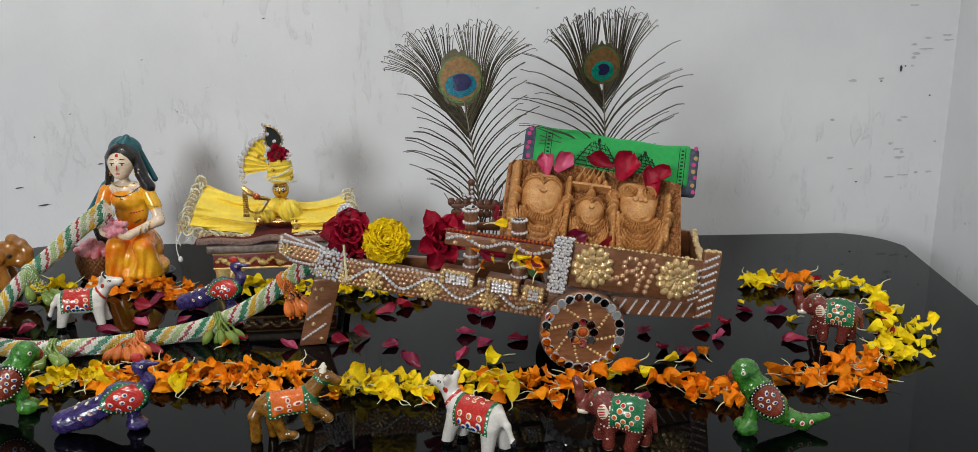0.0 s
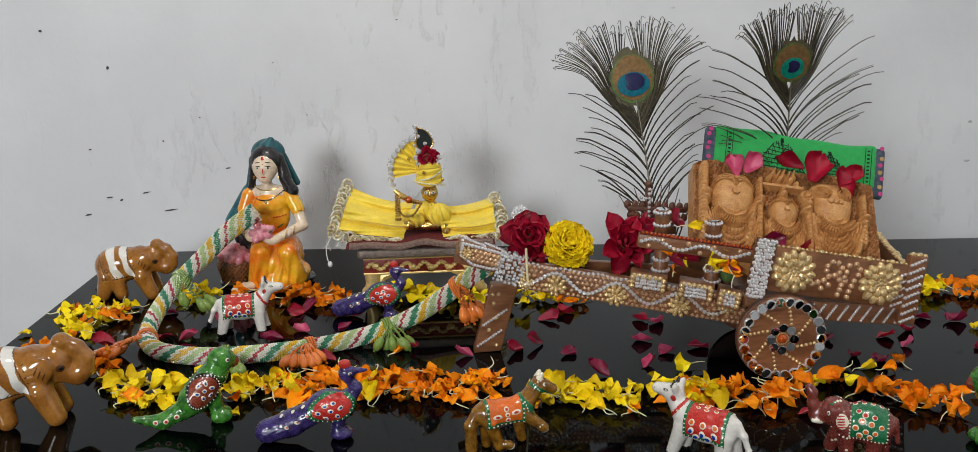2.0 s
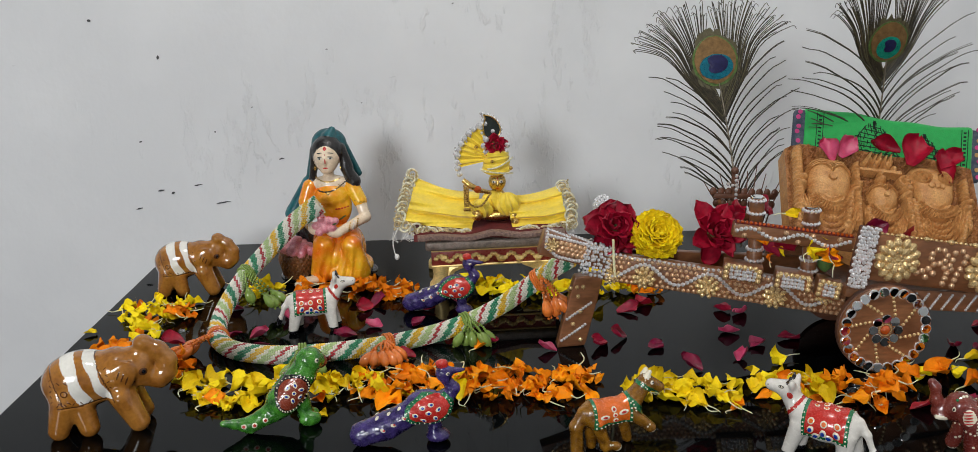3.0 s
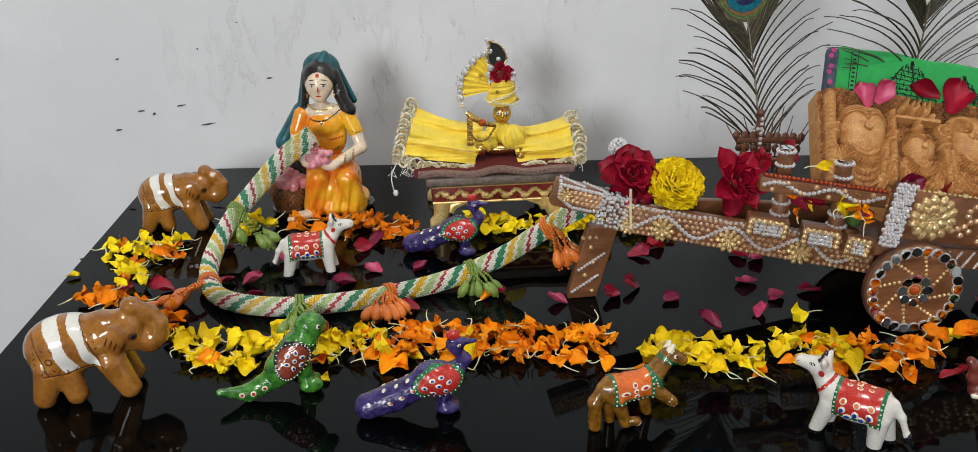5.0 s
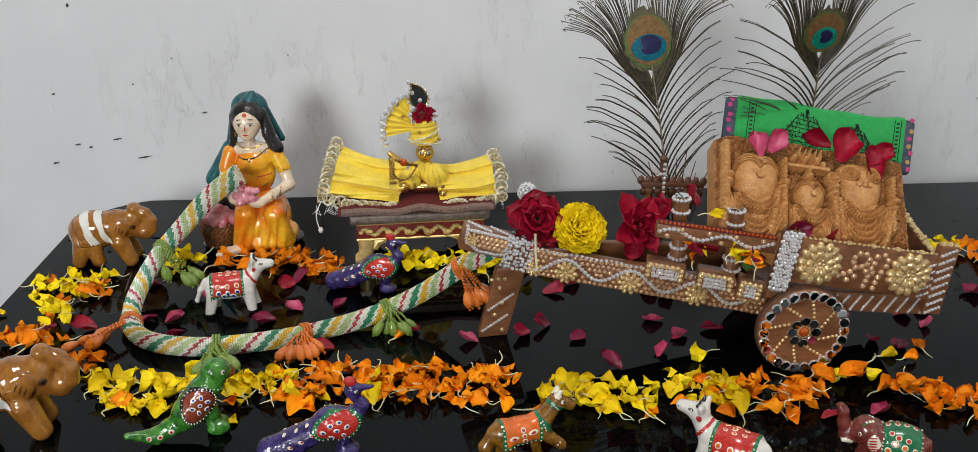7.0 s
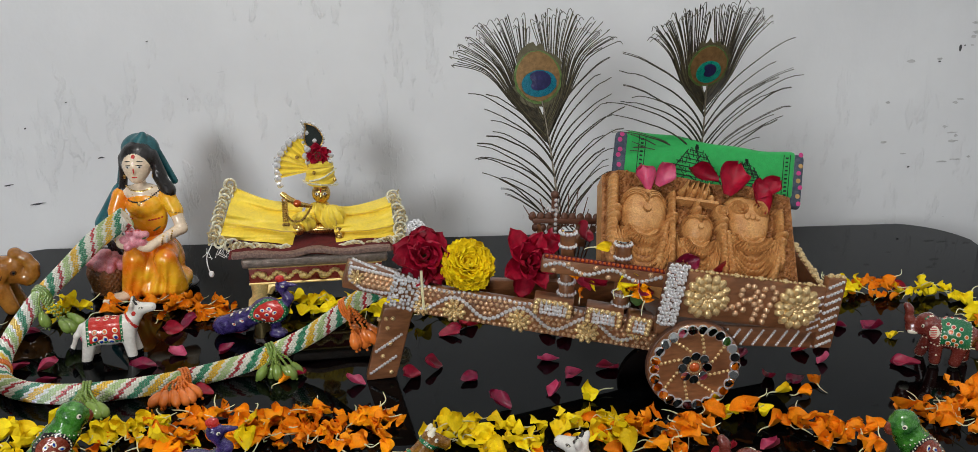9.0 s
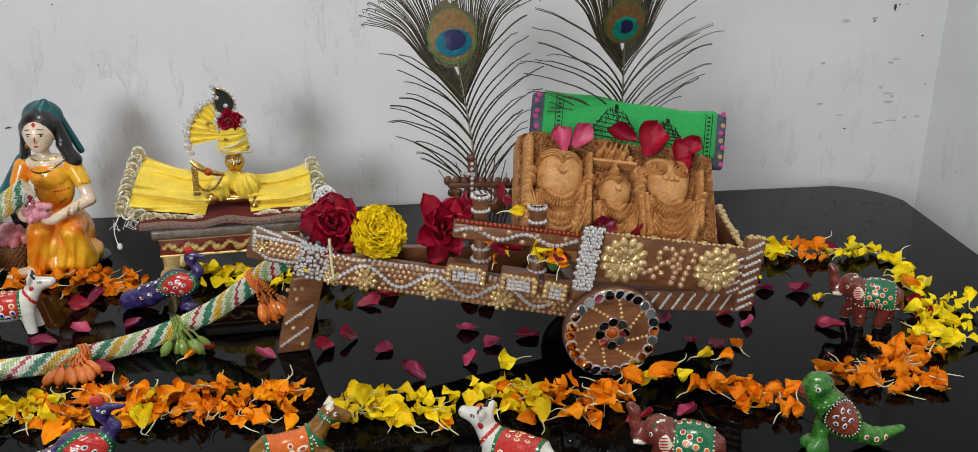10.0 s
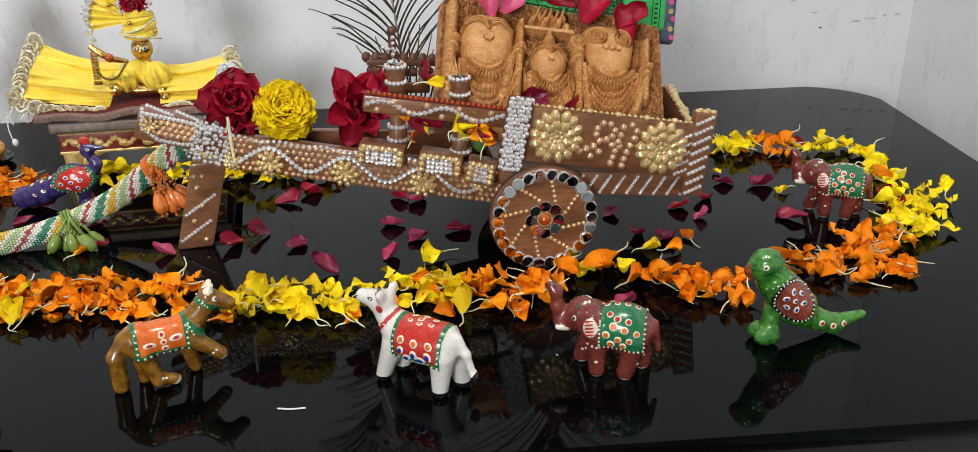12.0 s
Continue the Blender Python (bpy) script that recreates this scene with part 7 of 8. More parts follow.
# strips of the petal border: x0, y0, x1, y1, half width, yellow count, orange count
BORDER = [
    (-0.505, 0.772, -0.46, 0.772, 0.022, 15, 1), (-0.46, 0.772, -0.395, 0.768, 0.022, 20, 1), (-0.385, 0.762, -0.33, 0.768, 0.018, 13, 4),
    (-0.344, 0.747, -0.312, 0.745, 0.010, 1, 6), (-0.318, 0.766, -0.258, 0.764, 0.022, 2, 24), (-0.26, 0.758, -0.2, 0.756, 0.024, 0, 27),
    (-0.2, 0.752, -0.15, 0.738, 0.021, 0, 20), (-0.128, 0.728, -0.085, 0.722, 0.021, 18, 1), (-0.085, 0.722, -0.04, 0.705, 0.019, 17, 0),
    (-0.02, 0.722, 0.03, 0.714, 0.016, 13, 4), (0.012, 0.698, 0.046, 0.718, 0.010, 4, 6), (0.040, 0.694, 0.098, 0.698, 0.019, 0, 20),
    (0.105, 0.724, 0.155, 0.712, 0.010, 2, 6), (0.165, 0.708, 0.19, 0.682, 0.012, 0, 9), (0.185, 0.680, 0.228, 0.668, 0.014, 0, 12),
    (0.27, 0.697, 0.31, 0.688, 0.013, 0, 9), (0.30, 0.684, 0.362, 0.69, 0.018, 0, 19), (0.325, 0.712, 0.385, 0.722, 0.015, 0, 14),
    (0.38, 0.735, 0.43, 0.745, 0.017, 13, 0), (0.405, 0.765, 0.475, 0.80, 0.016, 14, 0), (0.43, 0.83, 0.465, 0.87, 0.012, 6, 1),
    (0.335, 0.962, 0.372, 0.955, 0.015, 11, 0), (0.372, 0.965, 0.412, 0.94, 0.014, 1, 10), (0.415, 0.945, 0.482, 0.918, 0.013, 10, 0),
    (-0.607, 0.985, -0.535, 0.998, 0.016, 14, 2), (-0.582, 0.945, -0.535, 0.965, 0.010, 2, 5), (-0.585, 0.932, -0.557, 0.905, 0.012, 5, 1),
    (-0.602, 0.89, -0.556, 0.862, 0.014, 0, 11), (-0.523, 0.822, -0.507, 0.832, 0.011, 0, 5), (-0.499, 1.045, -0.455, 1.02, 0.016, 11, 0),
    (-0.43, 1.035, -0.372, 1.03, 0.012, 0, 12), (-0.37, 1.02, -0.295, 1.008, 0.020, 0, 28), (-0.225, 1.005, -0.186, 0.998, 0.012, 8, 0),
    (-0.188, 0.985, -0.124, 0.978, 0.012, 11, 0), (-0.13, 0.988, -0.065, 0.982, 0.012, 11, 0), (-0.068, 0.972, -0.04, 0.962, 0.008, 1, 4),
    (-0.245, 1.01, -0.2, 1.0, 0.012, 6, 0),
]
SINGLE = [(-0.627, 0.936, 0, 20), (-0.378, 0.722, 0, 15), (0.02, 0.772, 0, 200), (0.205, 0.745, 1, 10), (0.225, 0.768, 1, 80), (-0.24, 0.845, 1, 40), (-0.045, 0.690, 1, 30), (0.065, 0.735, 1, 120),
          (0.345, 0.842, 0, 190), (0.455, 0.615, 0, 10), (-0.33, 0.85, 1, 75), (0.19, 0.755, 0, 5), (0.31, 0.9, 0, 95)]
GY, GO = "yellow marigold petals", "orange marigold petals"
LY = "loose yellow marigold petal lying on black glass"
LO = "loose orange marigold petal lying on black glass"


def drop(shapes, x, y, z, rz, lab, grp, flat=0.25, sc=1.0):
    ob = new(shapes[0].name, shapes[rn.randrange(len(shapes))])
    ob.matrix_world = pose(x, y, z, math.degrees(rn.gauss(0, flat)), math.degrees(rn.gauss(-0.08, flat * 0.6)), rz) @ Matrix.Scale(sc * rn.uniform(0.85, 1.15), 4)
    lowest = min((ob.matrix_world @ v.co).z for v in ob.data.vertices)
    ob.location.z += z - lowest
    return tagged(ob, lab, "petal", grp)


heap = ([], []), ([], [])
singles = [0, 0]
for x0, y0, x1, y1, hw, ny, no in BORDER:
    ln = math.hypot(x1 - x0, y1 - y0)
    kinds = [0] * round(ny * 1.35) + [1] * round(no * 1.4)
    rn.shuffle(kinds)
    for i, k in enumerate(kinds):
        a = (i + rn.random()) / len(kinds)
        b = rn.uniform(-1.2, 1.2) * hw
        x, y = x0 + (x1 - x0) * a - (y1 - y0) / ln * b, y0 + (y1 - y0) * a + (x1 - x0) / ln * b
        lay = 0.0 if i % 3 == 0 else 0.0035 if i % 3 == 1 else 0.007
        ob = drop(ORA if k else YEL, x, y, T + 0.0004 + lay * max(0.0, 1 - (b / hw) ** 2 * 0.9), rn.uniform(0, 360), LO if k else LY, GO if k else GY, 0.42)
        singles[k] += 1
        if singles[k] > 140 or y0 > 0.8:
            # the rest of the border is one heap for each colour
            mw, me = ob.matrix_basis.copy(), ob.data
            V, F, M = heap[k][0], heap[k][1], [p.material_index for p in me.polygons]
            s0 = len(V)
            V.extend(mw @ v.co for v in me.vertices)
            F.extend((tuple(t + s0 for t in p.vertices), p.material_index) for p in me.polygons)
            singles[k] -= 1
            bpy.data.objects.remove(ob)
for k, nm, lab in ((0, "yellow_petal_heap", "scattered yellow marigold petals bordering the table display"), (1, "orange_petal_heap", "scattered orange marigold petals bordering the table display")):
    solo(nm, (heap[k][0], [f for f, _ in heap[k][1]], [m for _, m in heap[k][1]]), [MARI_O if k else MARI_Y, STALK], lab, "petals", kind="stuff", base=(0, 0, T))
for x, y, k, rz in SINGLE:
    drop(ORA if k else YEL, x, y, T + 0.0004, rz, LO if k else LY, GO if k else GY, 0.1)

ROSES = [(-0.537, 0.895), (-0.481, 0.905), (-0.453, 0.901), (-0.384, 0.842), (-0.355, 0.968), (-0.342, 0.915), (-0.297, 0.916), (-0.324, 0.821), (-0.231, 0.852), (-0.179, 0.829), (-0.130, 0.834),
         (-0.108, 0.848), (-0.079, 0.82), (-0.083, 0.918), (-0.063, 0.934), (-0.494, 0.986), (-0.57, 0.897), (0.012, 0.904), (0.028, 0.892), (0.0, 0.844), (0.016, 0.813), (0.05, 0.822), (-0.007, 0.786),
         (0.187, 0.781), (0.208, 0.769), (0.242, 0.826), (0.253, 0.802), (0.304, 0.873), (0.337, 0.862), (0.324, 0.785), (0.419, 0.785), (0.428, 0.812), (0.42, 0.955), (0.181, 0.826), (0.139, 0.672), (-0.06, 0.77),
         (-0.31, 0.83), (-0.43, 0.95), (-0.37, 0.89), (-0.29, 0.955), (-0.245, 0.9), (0.10, 0.67), (-0.26, 0.965), (-0.45, 0.87), (-0.34, 0.98), (0.27, 0.84)]
for i, (x, y) in enumerate(ROSES):
    drop(RP, x, y, T + 0.0006, rn.uniform(-60, 60) + (180 if rn.random() < 0.5 else 0), "curled pink-red rose petal lying on black glass", "rose petals on the table", 0.34, 1.05)
# petals laid over the top of the plaque
TURN = Matrix((PU, PW, PN)).transposed().to_4x4()
for u, w, rz, k, s in ((0.036, 0.105, 100, 7, 1.35), (0.052, 0.110, 60, 8, 1.2), (0.088, 0.116, 165, 0, 1.35), (0.114, 0.114, 70, 2, 1.45), (0.137, 0.099, 110, 3, 1.5), (0.147, 0.110, 40, 1, 1.2)):
    ob = new("rose_petal", RP[k] if k > 6 else RPR[k])
    ob.matrix_world = at(*(PO + PU * u + PW * w + PN * 0.010)) @ TURN @ pose(0, 0, 0, rn.uniform(-10, 10), rn.uniform(-8, 8), rz) @ Matrix.Scale(s, 4)
    tagged(ob, "fresh rose petal resting on the top of the carved plaque", "petal", "rose petals on the plaque")
# bits of petal caught between rail and shaft, and in the cart
for x, y, z, k, rz, s in ((0.022, 0.783, 0.856, 0, 30, 1.3), (0.012, 0.787, 0.851, 2, 140, 1.1), (0.060, 0.77, 0.852, 3, 60, 1.2), (-0.004, 0.83, 0.878, 4, 90, 1.0), (0.03, 0.86, 0.868, 1, 95, 1.3), (0.095, 0.770, 0.868, 5, 10, 1.2), (0.125, 0.765, 0.862, 1, 30, 1.1)):
    ob = new("rose_petal", RP[k])
    ob.matrix_world = pose(x, y, z, 60, rn.uniform(-30, 30), rz) @ Matrix.Scale(s, 4)
    tagged(ob, "rose petal tucked into the wooden cart", "petal", "petals in the cart")
for x, y, z, m, rz in ((0.0, 0.787, 0.866, 1, 20), (0.008, 0.783, 0.844, 1, 70), (0.016, 0.782, 0.850, 0, 110), (0.045, 0.772, 0.858, 0, 30), (0.052, 0.770, 0.853, 1, 80), (0.058, 0.768, 0.848, 1, 10),
                       (0.064, 0.769, 0.853, 1, 130), (0.040, 0.774, 0.850, 0, 60), (0.062, 0.768, 0.843, 1, 50), (0.030, 0.785, 0.884, 0, 5), (0.054, 0.772, 0.860, 1, 160)):
    ob = new("marigold_petal", (ORA if m else YEL)[rn.randrange(10)])
    ob.matrix_world = pose(x, y, z, 65, rn.uniform(-40, 40), rz)
    tagged(ob, ("orange" if m else "yellow") + " marigold petal tucked into the wooden cart", "petal", "petals in the cart")

bloom = thing("marigold", (0.060, 0.779, 0.838), "crushed orange marigold flower tucked behind the cart rail", "marigold")
for i in range(34):
    a, e = i * 2.39996, rn.uniform(-0.3, 1.3)
    mm = at(0.060, 0.779, 0.8455) @ Matrix.Rotation(a, 4, "Z") @ Matrix.Rotation(-e, 4, "Y") @ at(0.004, 0, 0) @ Matrix.Rotation(rn.uniform(-0.8, 0.8), 4, "X") @ Matrix.Scale(rn.uniform(0.8, 1.1), 4)
    part("petal", gx(shapes[i % 5], mm), MARI_O, bloom)
part("calyx", gx(g_lathe([(0.002, -0.008), (0.006, -0.004), (0.007, 0.003), (0.003, 0.008)], 12), at(0.060, 0.779, 0.8395)), LEAF, bloom)
solo("thread", g_tube(spline([(-0.0952, 0.5967, T + 0.0006), (-0.088, 0.5945, T + 0.0006), (-0.0797, 0.5938, T + 0.0006)], 10), 0.0005, 5), THREAD, "short white thread lying on the black glass", "thread", base=(-0.088, 0.595, T))

# ---- beaded rope ----
B_WHITE = mat("white_seed_bead", (0.78, 0.77, 0.68), 0.3, vary=0.06, coat=0.4, bump=0)
B_RED = mat("red_seed_bead", (0.42, 0.02, 0.03), 0.3, coat=0.4, bump=0)
B_GREEN = mat("green_seed_bead", (0.03, 0.24, 0.12), 0.3, coat=0.4, bump=0)
B_YELLOW = mat("yellow_seed_bead", (0.75, 0.47, 0.02), 0.3, coat=0.4, bump=0)
B_LIME = mat("lime_seed_bead", (0.42, 0.55, 0.24), 0.3, coat=0.4, bump=0)
B_ORANGE = mat("orange_glass_bead", (0.74, 0.19, 0.03), 0.18, coat=0.7, bump=0)
B_LEAF = mat("leaf_green_glass_bead", (0.20, 0.30, 0.06), 0.18, coat=0.7, bump=0)
ROPE_R = 0.0078
RPATH = spline([(-0.402, 1.043, 0.8480), (-0.412, 1.042, 0.8420), (-0.4345, 1.034, 0.8265), (-0.4590, 1.014, 0.8045), (-0.4800, 0.983, 0.7865), (-0.4930, 0.950, 0.7700), (-0.4960, 0.915, 0.7600), (-0.486, 0.875, T + 0.0086), (-0.462, 0.848, T + 0.0086),
                (-0.415, 0.834, T + 0.0086), (-0.350, 0.840, T + 0.0086), (-0.300, 0.856, T + 0.009), (-0.258, 0.868, 0.765), (-0.220, 0.872, 0.780), (-0.190, 0.866, 0.802), (-0.168, 0.855, 0.822), (-0.153, 0.846, 0.834)], 420)
rope = thing("beaded_rope", (-0.4, 0.9, T), "thick rope of white, red, green and yellow seed beads", "rope")


def rope_r(i):
    """The rope is thicker towards the hand that holds it."""
    return ROPE_R + 0.0028 * max(0.0, 1 - i / 120)


part("core", g_tube(RPATH[::4], [rope_r(i) - 0.0008 for i in range(0, 420, 4)], 14), B_WHITE, rope, "pale core under the beads")
seed_bead = g_ball(0.00128, 6, 4, 0.85)
STR = [1, 0, 0, 2, 2, 0, 3, 3, 0, 4, 4, 0]
V, F, M = [], [], []
dist = 0.0
NB = 21
side = None
row = 0
nxt = 0.0
for i in range(1, len(RPATH) - 1):
    dist += (RPATH[i] - RPATH[i - 1]).length
    d = (RPATH[i + 1] - RPATH[i - 1]).normalized()
    if side is None:
        side = d.orthogonal().normalized()
    side = (side - d * side.dot(d)).normalized()
    up = d.cross(side)
    while dist >= nxt:
        for j in range(NB):
            a = 2 * math.pi * (j + 0.5 * (row % 2)) / NB
            p = RPATH[i] - d * (dist - nxt) + (side * math.cos(a) + up * math.sin(a)) * rope_r(i)
            s = len(V)
            V += [p + Vector(v) for v in seed_bead[0]]
            F += [tuple(t + s for t in f) for f in seed_bead[1]]
            ph = (nxt / 0.048 + (j + 0.5 * (row % 2)) / NB) % 1.0
            c = STR[int(ph * 12) % 12]
            M += [c] * len(seed_bead[1])
        row += 1
        nxt += 0.0021
part("beadwork", (V, F, M), [B_WHITE, B_RED, B_GREEN, B_YELLOW, B_LIME], rope, "spiral stripes of seed beads", kind="stuff")


def tassel(name, i, m, hang, seed, label):
    """Strings of small beads wound round the rope, ending in oval drops."""
    rr = random.Random(seed)
    p = RPATH[i]
    d = (RPATH[i + 1] - RPATH[i - 1]).normalized()
    ob = thing(name, p, label, "tassel", "bead tassels on the rope")
    s = d.orthogonal().normalized()
    u = d.cross(s)
    wrap = []
    for k in range(3):
        for q in range(30):
            a = 2 * math.pi * q / 30
            wrap.append(gx(g_ball(0.0015, 6, 4), at(*(p + d * (0.0026 * (k - 1) + 0.0016 * math.sin(a)) + (s * math.cos(a) + u * math.sin(a)) * (rope_r(i) + 0.0016)))))
    part("wrap", gjoin(wrap), m, ob, kind="stuff")
    h = Vector(hang)
    for k in range(8):
        st0 = p + Vector((0, -ROPE_R * 0.75, ROPE_R * 0.75)) + d * rr.uniform(-0.004, 0.004)
        e = st0 + h * rr.uniform(0.75, 1.1) + Vector((rr.uniform(-0.018, 0.018), rr.uniform(-0.010, 0.002), 0))
        e.z = max(e.z, T + 0.005)
        mid = (st0 + e) / 2 + Vector((rr.uniform(-0.003, 0.003), -0.006, 0.004))
        mid.z = max(mid.z, T + 0.0045)
        pts = spline([st0, mid, e], 12)
        part("string", gjoin([gx(g_ball(0.0013, 6, 4), at(*v)) for v in pts]), m, ob, kind="stuff")
        dv = (e - mid).normalized()
        ro = Vector((0, 0, 1)).rotation_difference(dv).to_matrix().to_4x4()
        drp = g_lathe([(0.0009, -0.0085), (0.0028, -0.0062), (0.0044, -0.0015), (0.0047, 0.0025), (0.0034, 0.0062), (0.0010, 0.0078)], 10)
        c = e + dv * 0.003
        c.z = max(c.z, T + 0.0046)
        part("drop", gx(drp, at(*c) @ ro), m, ob)
        tip = c + dv * 0.0092
        tip.z = max(tip.z, T + 0.0016)
        part("tip_bead", gx(g_ball(0.0014, 6, 4), at(*tip)), m, ob)


def near(x, y):
    return min(range(5, 414), key=lambda i: (RPATH[i].x - x) ** 2 + (RPATH[i].y - y) ** 2)


GL, OL = "leaf green glass bead tassel tied round the rope", "orange glass bead tassel tied round the rope"
tassel("bead_tassel", near(-0.474, 0.985), B_LEAF, (0.018, -0.014, -0.026), 1, GL)
tassel("bead_tassel", near(-0.490, 0.888), B_ORANGE, (-0.026, -0.016, -0.006), 2, OL)
tassel("bead_tassel", near(-0.405, 0.835), B_LEAF, (0.002, -0.022, -0.004), 3, GL)
tassel("bead_tassel", near(-0.328, 0.846), B_ORANGE, (-0.006, -0.022, -0.004), 4, OL)
tassel("bead_tassel", near(-0.252, 0.868), B_LEAF, (0.004, -0.010, -0.016), 5, GL)
tassel("bead_tassel", near(-0.182, 0.864), B_ORANGE, (0.004, -0.010, -0.024), 6, OL)

# ---- peacock feathers ----
BARB = mat("feather_barb", (0.022, 0.020, 0.014), 0.5, vary=0.5, scale=300, bump=0, second=(0.065, 0.052, 0.030))
VANE = mat("olive_vane", (0.07, 0.058, 0.028), 0.5, vary=0.3, scale=200, bump=0.3, second=(0.11, 0.10, 0.05))
F_GREEN = mat("green_gold_barb", (0.10, 0.17, 0.045), 0.35, 0.3, vary=0.3, scale=300, bump=0.2)
F_BRONZE = mat("bronze_vane", (0.22, 0.125, 0.045), 0.4, 0.4, vary=0.25, scale=300, bump=0.3)
F_TEAL = mat("turquoise_eye", (0.0, 0.13, 0.19), 0.3, 0.3, vary=0.25, scale=250, bump=0.3)
F_TEAL2 = mat("green_turquoise_eye", (0.0, 0.27, 0.19), 0.3, 0.3, vary=0.25, scale=250, bump=0.3)
F_BLUE = mat("midnight_blue_eye", (0.012, 0.012, 0.07), 0.35, 0.2, vary=0.3, scale=250, bump=0.3)
QUILL = mat("pale_quill", (0.20, 0.17, 0.12), 0.45)


def feather(base, eye, tip_up, lean, seed, green, loose, eye_r, label, wide, fan_deg, spread=66):
    rr = random.Random(seed)
    base, eye = Vector(base), Vector(eye)
    ob = thing("peacock_feather", base, label, "feather")
    D = (eye - base).normalized()
    Y = Vector((0, 1, 0))
    N = (Y - D * Y.dot(D)).normalized()   # away from the viewer
    S = D.cross(N).normalized()           # to the viewer's right
    if S.x < 0:
        S = -S
    H = (eye - base).length
    stem = [base + D * (H * t) + S * (lean * math.sin(math.pi * t)) for t in (i / 24 for i in range(25))]
    part("quill", g_tube(stem, [0.0013 - 0.0008 * i / 24 for i in range(25)], 6), QUILL, ob)

    def P2(s, d):
        return eye + S * s + D * d

    def ribbon(pts, w, off):
        P = [Vector(p) for p in pts]
        V, F = [], []
        for i, p in enumerate(P):
            t = (P[min(i + 1, len(P) - 1)] - P[max(i - 1, 0)]).normalized()
            n = t.cross(N)
            n = n.normalized() if n.length > 1e-6 else S
            ww = w * (1 - 0.6 * i / (len(P) - 1))
            V += [p + n * ww / 2 + N * off, p + N * (off - w * 0.35), p - n * ww / 2 + N * off]
        for i in range(len(P) - 1):
            for k in range(3):
                F.append((3 * i + k, 3 * i + (k + 1) % 3, 3 * i + 3 + (k + 1) % 3, 3 * i + 3 + k))
        return V, F

    lo = []
    for k in range(loose):
        for sd in (-1, 1):
            t = 0.13 + 0.62 * (k + rr.uniform(-0.3, 0.3)) / loose
            if sd > 0:
                t += 0.02
            p0 = stem[min(24, int(t * 24))]
            ln = wide * rr.uniform(0.78, 1.16) * (0.92 + 0.2 * math.sin(math.pi * t))
            close = max(0.0, 1 - t / 0.34)
            a0 = radians(26 - 16 * close + rr.uniform(-3, 3))
            a1 = radians(spread - 20 * t - 30 * close + rr.uniform(-6, 6))
            pts = [p0]
            q = p0.copy()
            for i in range(14):
                f = i / 13
                a = a0 + (a1 - a0) * min(1, f * 1.6)
                if f > 0.8:
                    a += (f - 0.8) * rr.uniform(0.5, 3.0)
                q = q + (D * math.cos(a) + S * sd * math.sin(a)) * ln / 13 + N * rr.uniform(-0.0004, 0.0004)
                pts.append(q.copy())
            lo.append(ribbon(pts, 0.0019, rr.uniform(-0.002, 0.002)))
            if rr.random() < 0.6:
                sh = D * rr.uniform(-0.0012, 0.0012) + N * 0.001
                lo.append(ribbon([p + sh * (i / 14) for i, p in enumerate(pts)], 0.0012, 0.0))
    part("barb_fringe", gjoin(lo), BARB, ob, "dark wispy side barbs", kind="stuff")
    fan, fan2 = [], []
    m = 92
    for k in range(m):
        f = (k + rr.uniform(-0.4, 0.4)) / (m - 1) * 2 - 1
        sd = 1 if f > 0 else -1
        av = abs(f)
        a_end = radians(fan_deg * av ** 0.9)
        root = P2(0, -eye_r * (1.7 + 0.9 * av) + rr.uniform(-0.003, 0.003))
        rad = eye_r * (2.55 + rr.uniform(-0.32, 0.3)) * (1.0 + 0.42 * av)
        side_p = P2(sd * eye_r * (0.25 + 0.95 * av ** 0.7), -eye_r * (0.55 - 0.1 * (1 - av)) - eye_r * 0.35 * av)
        end = P2(math.sin(a_end) * rad * sd, math.cos(a_end) * rad + (1 - av) * tip_up)
        mid = P2(sd * (eye_r * 1.02 * (0.25 + 0.75 * av) + abs(math.sin(a_end)) * rad * 0.34), math.cos(a_end) * rad * 0.42 + eye_r * 0.1)
        hook = end + S * sd * rr.uniform(-0.001, 0.006) - D * rr.uniform(-0.001, 0.004)
        pts = spline([root, side_p, mid, end, hook], 18)
        (fan2 if rr.random() < 0.3 else fan).append(ribbon(pts, 0.0013, 0.0012 + rr.uniform(0, 0.002)))
    part("barb_fan", gjoin(fan), BARB, ob, "dense fan of dark barbs", kind="stuff")
    part("olive_fringe", gjoin(fan2), VANE, ob, "olive barbs in the fan", kind="stuff")

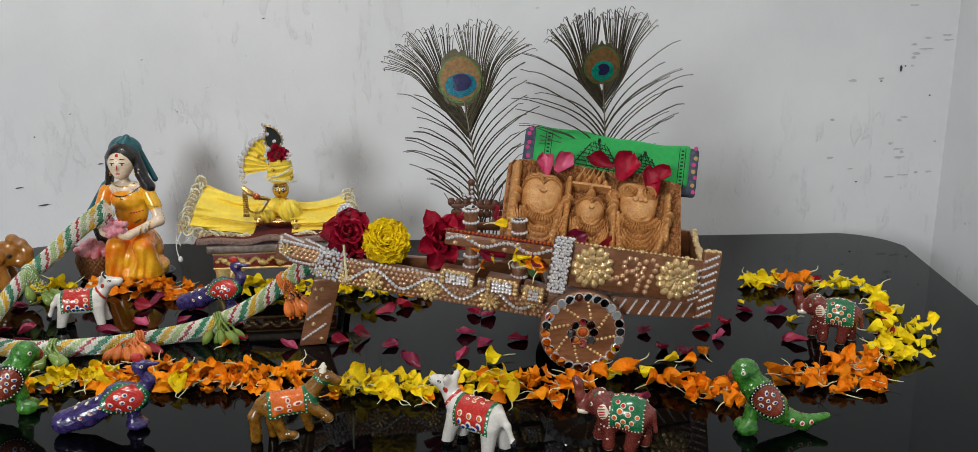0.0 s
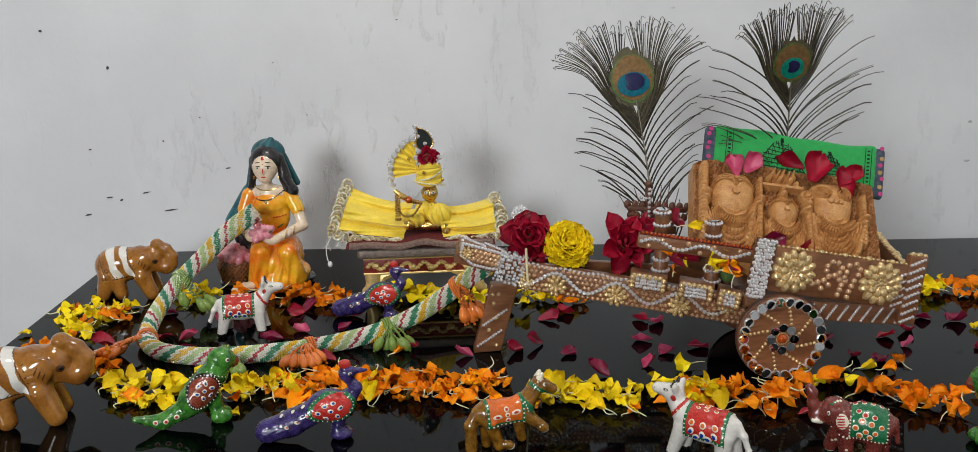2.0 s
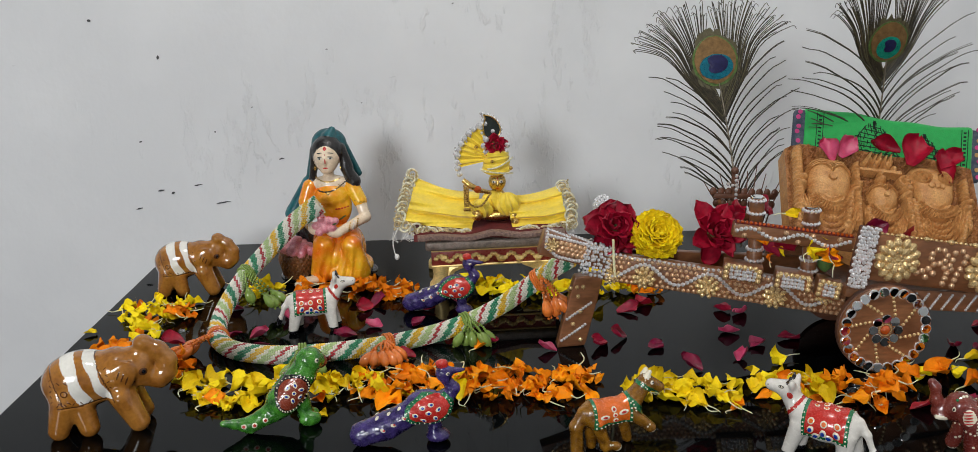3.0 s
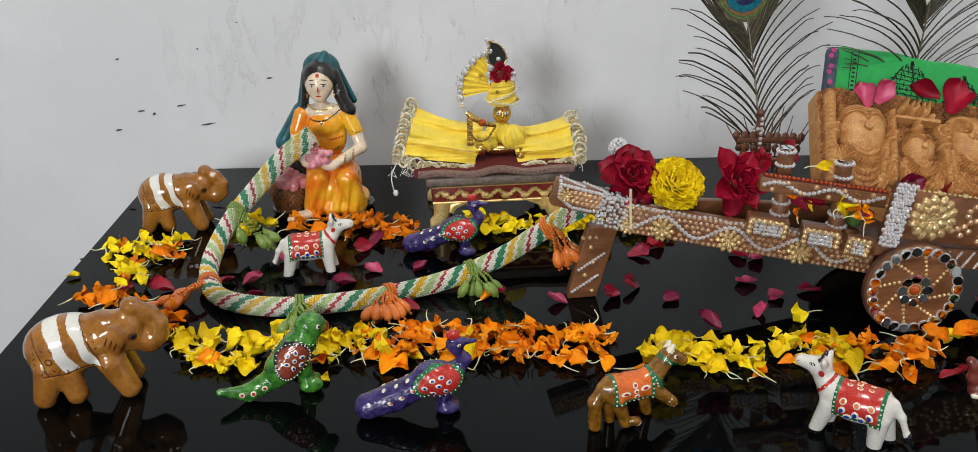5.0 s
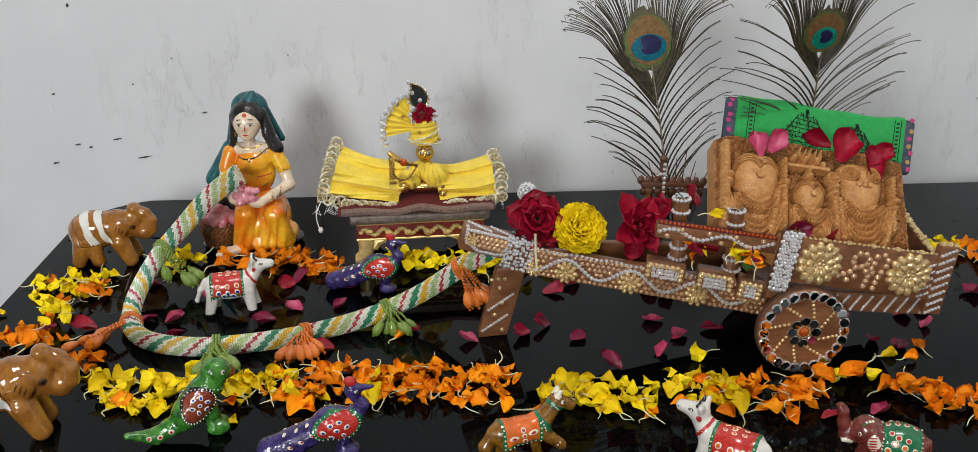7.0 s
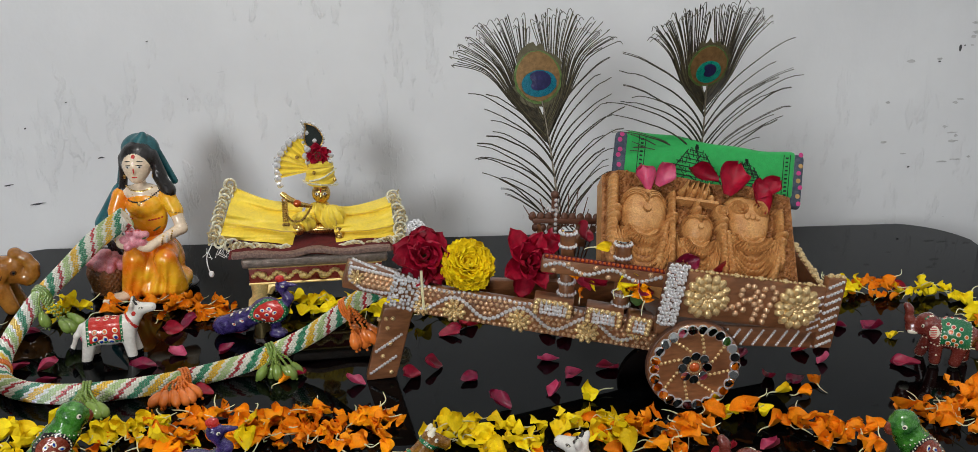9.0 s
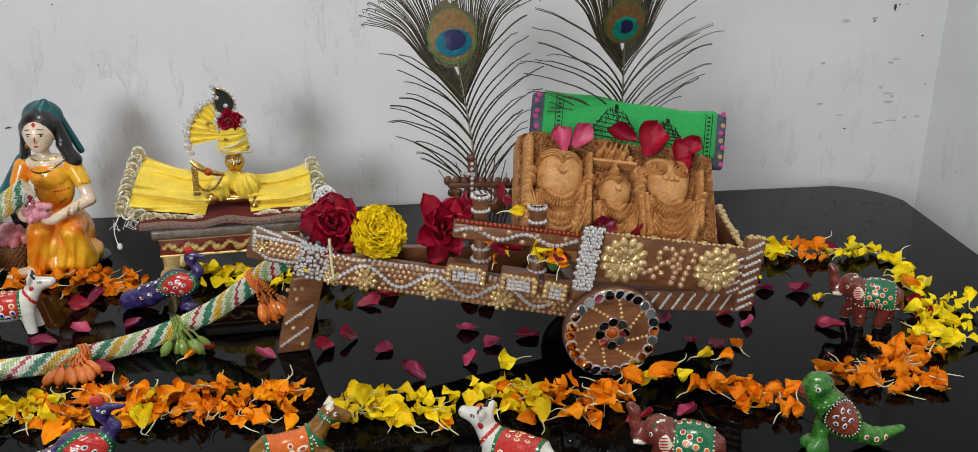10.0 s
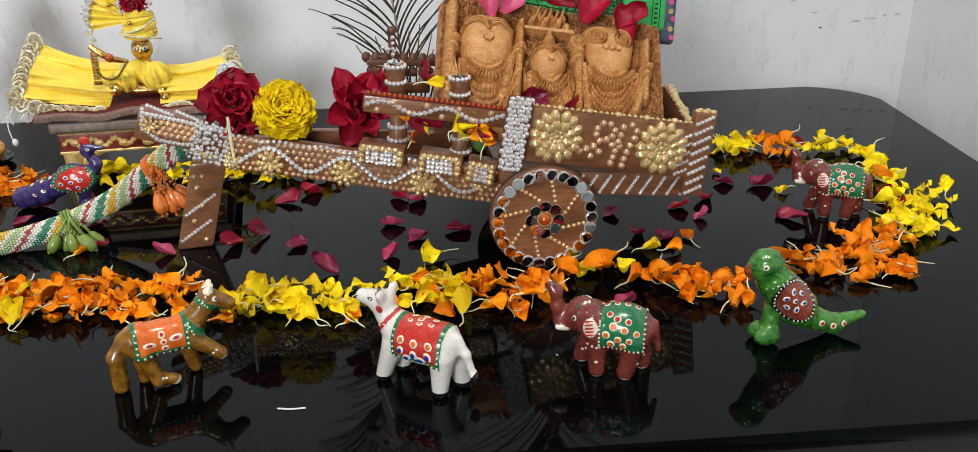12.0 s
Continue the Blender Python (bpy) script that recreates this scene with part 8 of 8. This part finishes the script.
    def oval(rx, ry, cx, cy, off, notch=0.0, mat_=None, name="eye", point=0.0, fringe=0.0):
        n = 44
        rim = []
        for i in range(n):
            a = 2 * math.pi * i / n
            r = 1 - notch * max(0, math.cos(a + math.pi / 2)) ** 6 + rr.uniform(-fringe, fringe)
            x, y = rx * r * math.sin(a), ry * r * math.cos(a)
            if y > 0:
                x *= 1 - point * (y / ry) ** 2
            rim.append((cx + x, cy + y))
        V = [P2(cx, cy - (notch * ry * 0.15)) + N * (off - 0.0010)] + [P2(x, y) + N * off for x, y in rim] + [P2(x, y) + N * (off + 0.0006) for x, y in rim]
        F = [(0, 1 + (i + 1) % n, 1 + i) for i in range(n)] + [(1 + i, 1 + (i + 1) % n, 1 + n + (i + 1) % n, 1 + n + i) for i in range(n)] + [tuple(1 + n + i for i in range(n))]
        return part(name, (V, F), mat_, ob)

    oval(eye_r * 1.1, eye_r * 1.36, 0, eye_r * 0.2, 0.0012, 0, VANE, "vane", 0.2, 0.12)
    oval(eye_r * 1.06, eye_r * 1.16, 0, eye_r * 0.14, 0.0002, 0, F_GREEN, "green_rim", 0.1, 0.02)
    oval(eye_r * 0.96, eye_r * 1.08, 0, eye_r * 0.18, -0.0008, 0, F_BRONZE, "bronze_field", 0.12, 0.015)
    oval(eye_r * green[1], eye_r * green[2], green[3] * eye_r, -eye_r * 0.14, -0.0018, 0.0, green[0], "turquoise_field", 0.0, 0.015)
    oval(eye_r * green[4], eye_r * green[5], green[3] * eye_r, -eye_r * 0.02, -0.0028, 0.45, F_BLUE, "dark_pupil", 0.0, 0.02)


feather((0.022, 0.884, 0.824), (0.003, 0.9255, 0.999), 0.0, 0.003, 2, (F_TEAL, 0.78, 0.58, 0.0, 0.54, 0.42), 15, 0.0212, "peacock feather with blue eye standing behind the cart rail", 0.074, 72)
feather((0.152, 0.900, 0.862), (0.136, 0.848, 1.019), 0.010, 0.002, 6, (F_TEAL2, 0.66, 0.62, 0.0, 0.38, 0.36), 13, 0.0170, "peacock feather with green eye standing behind the green cloth", 0.090, 56, 70)
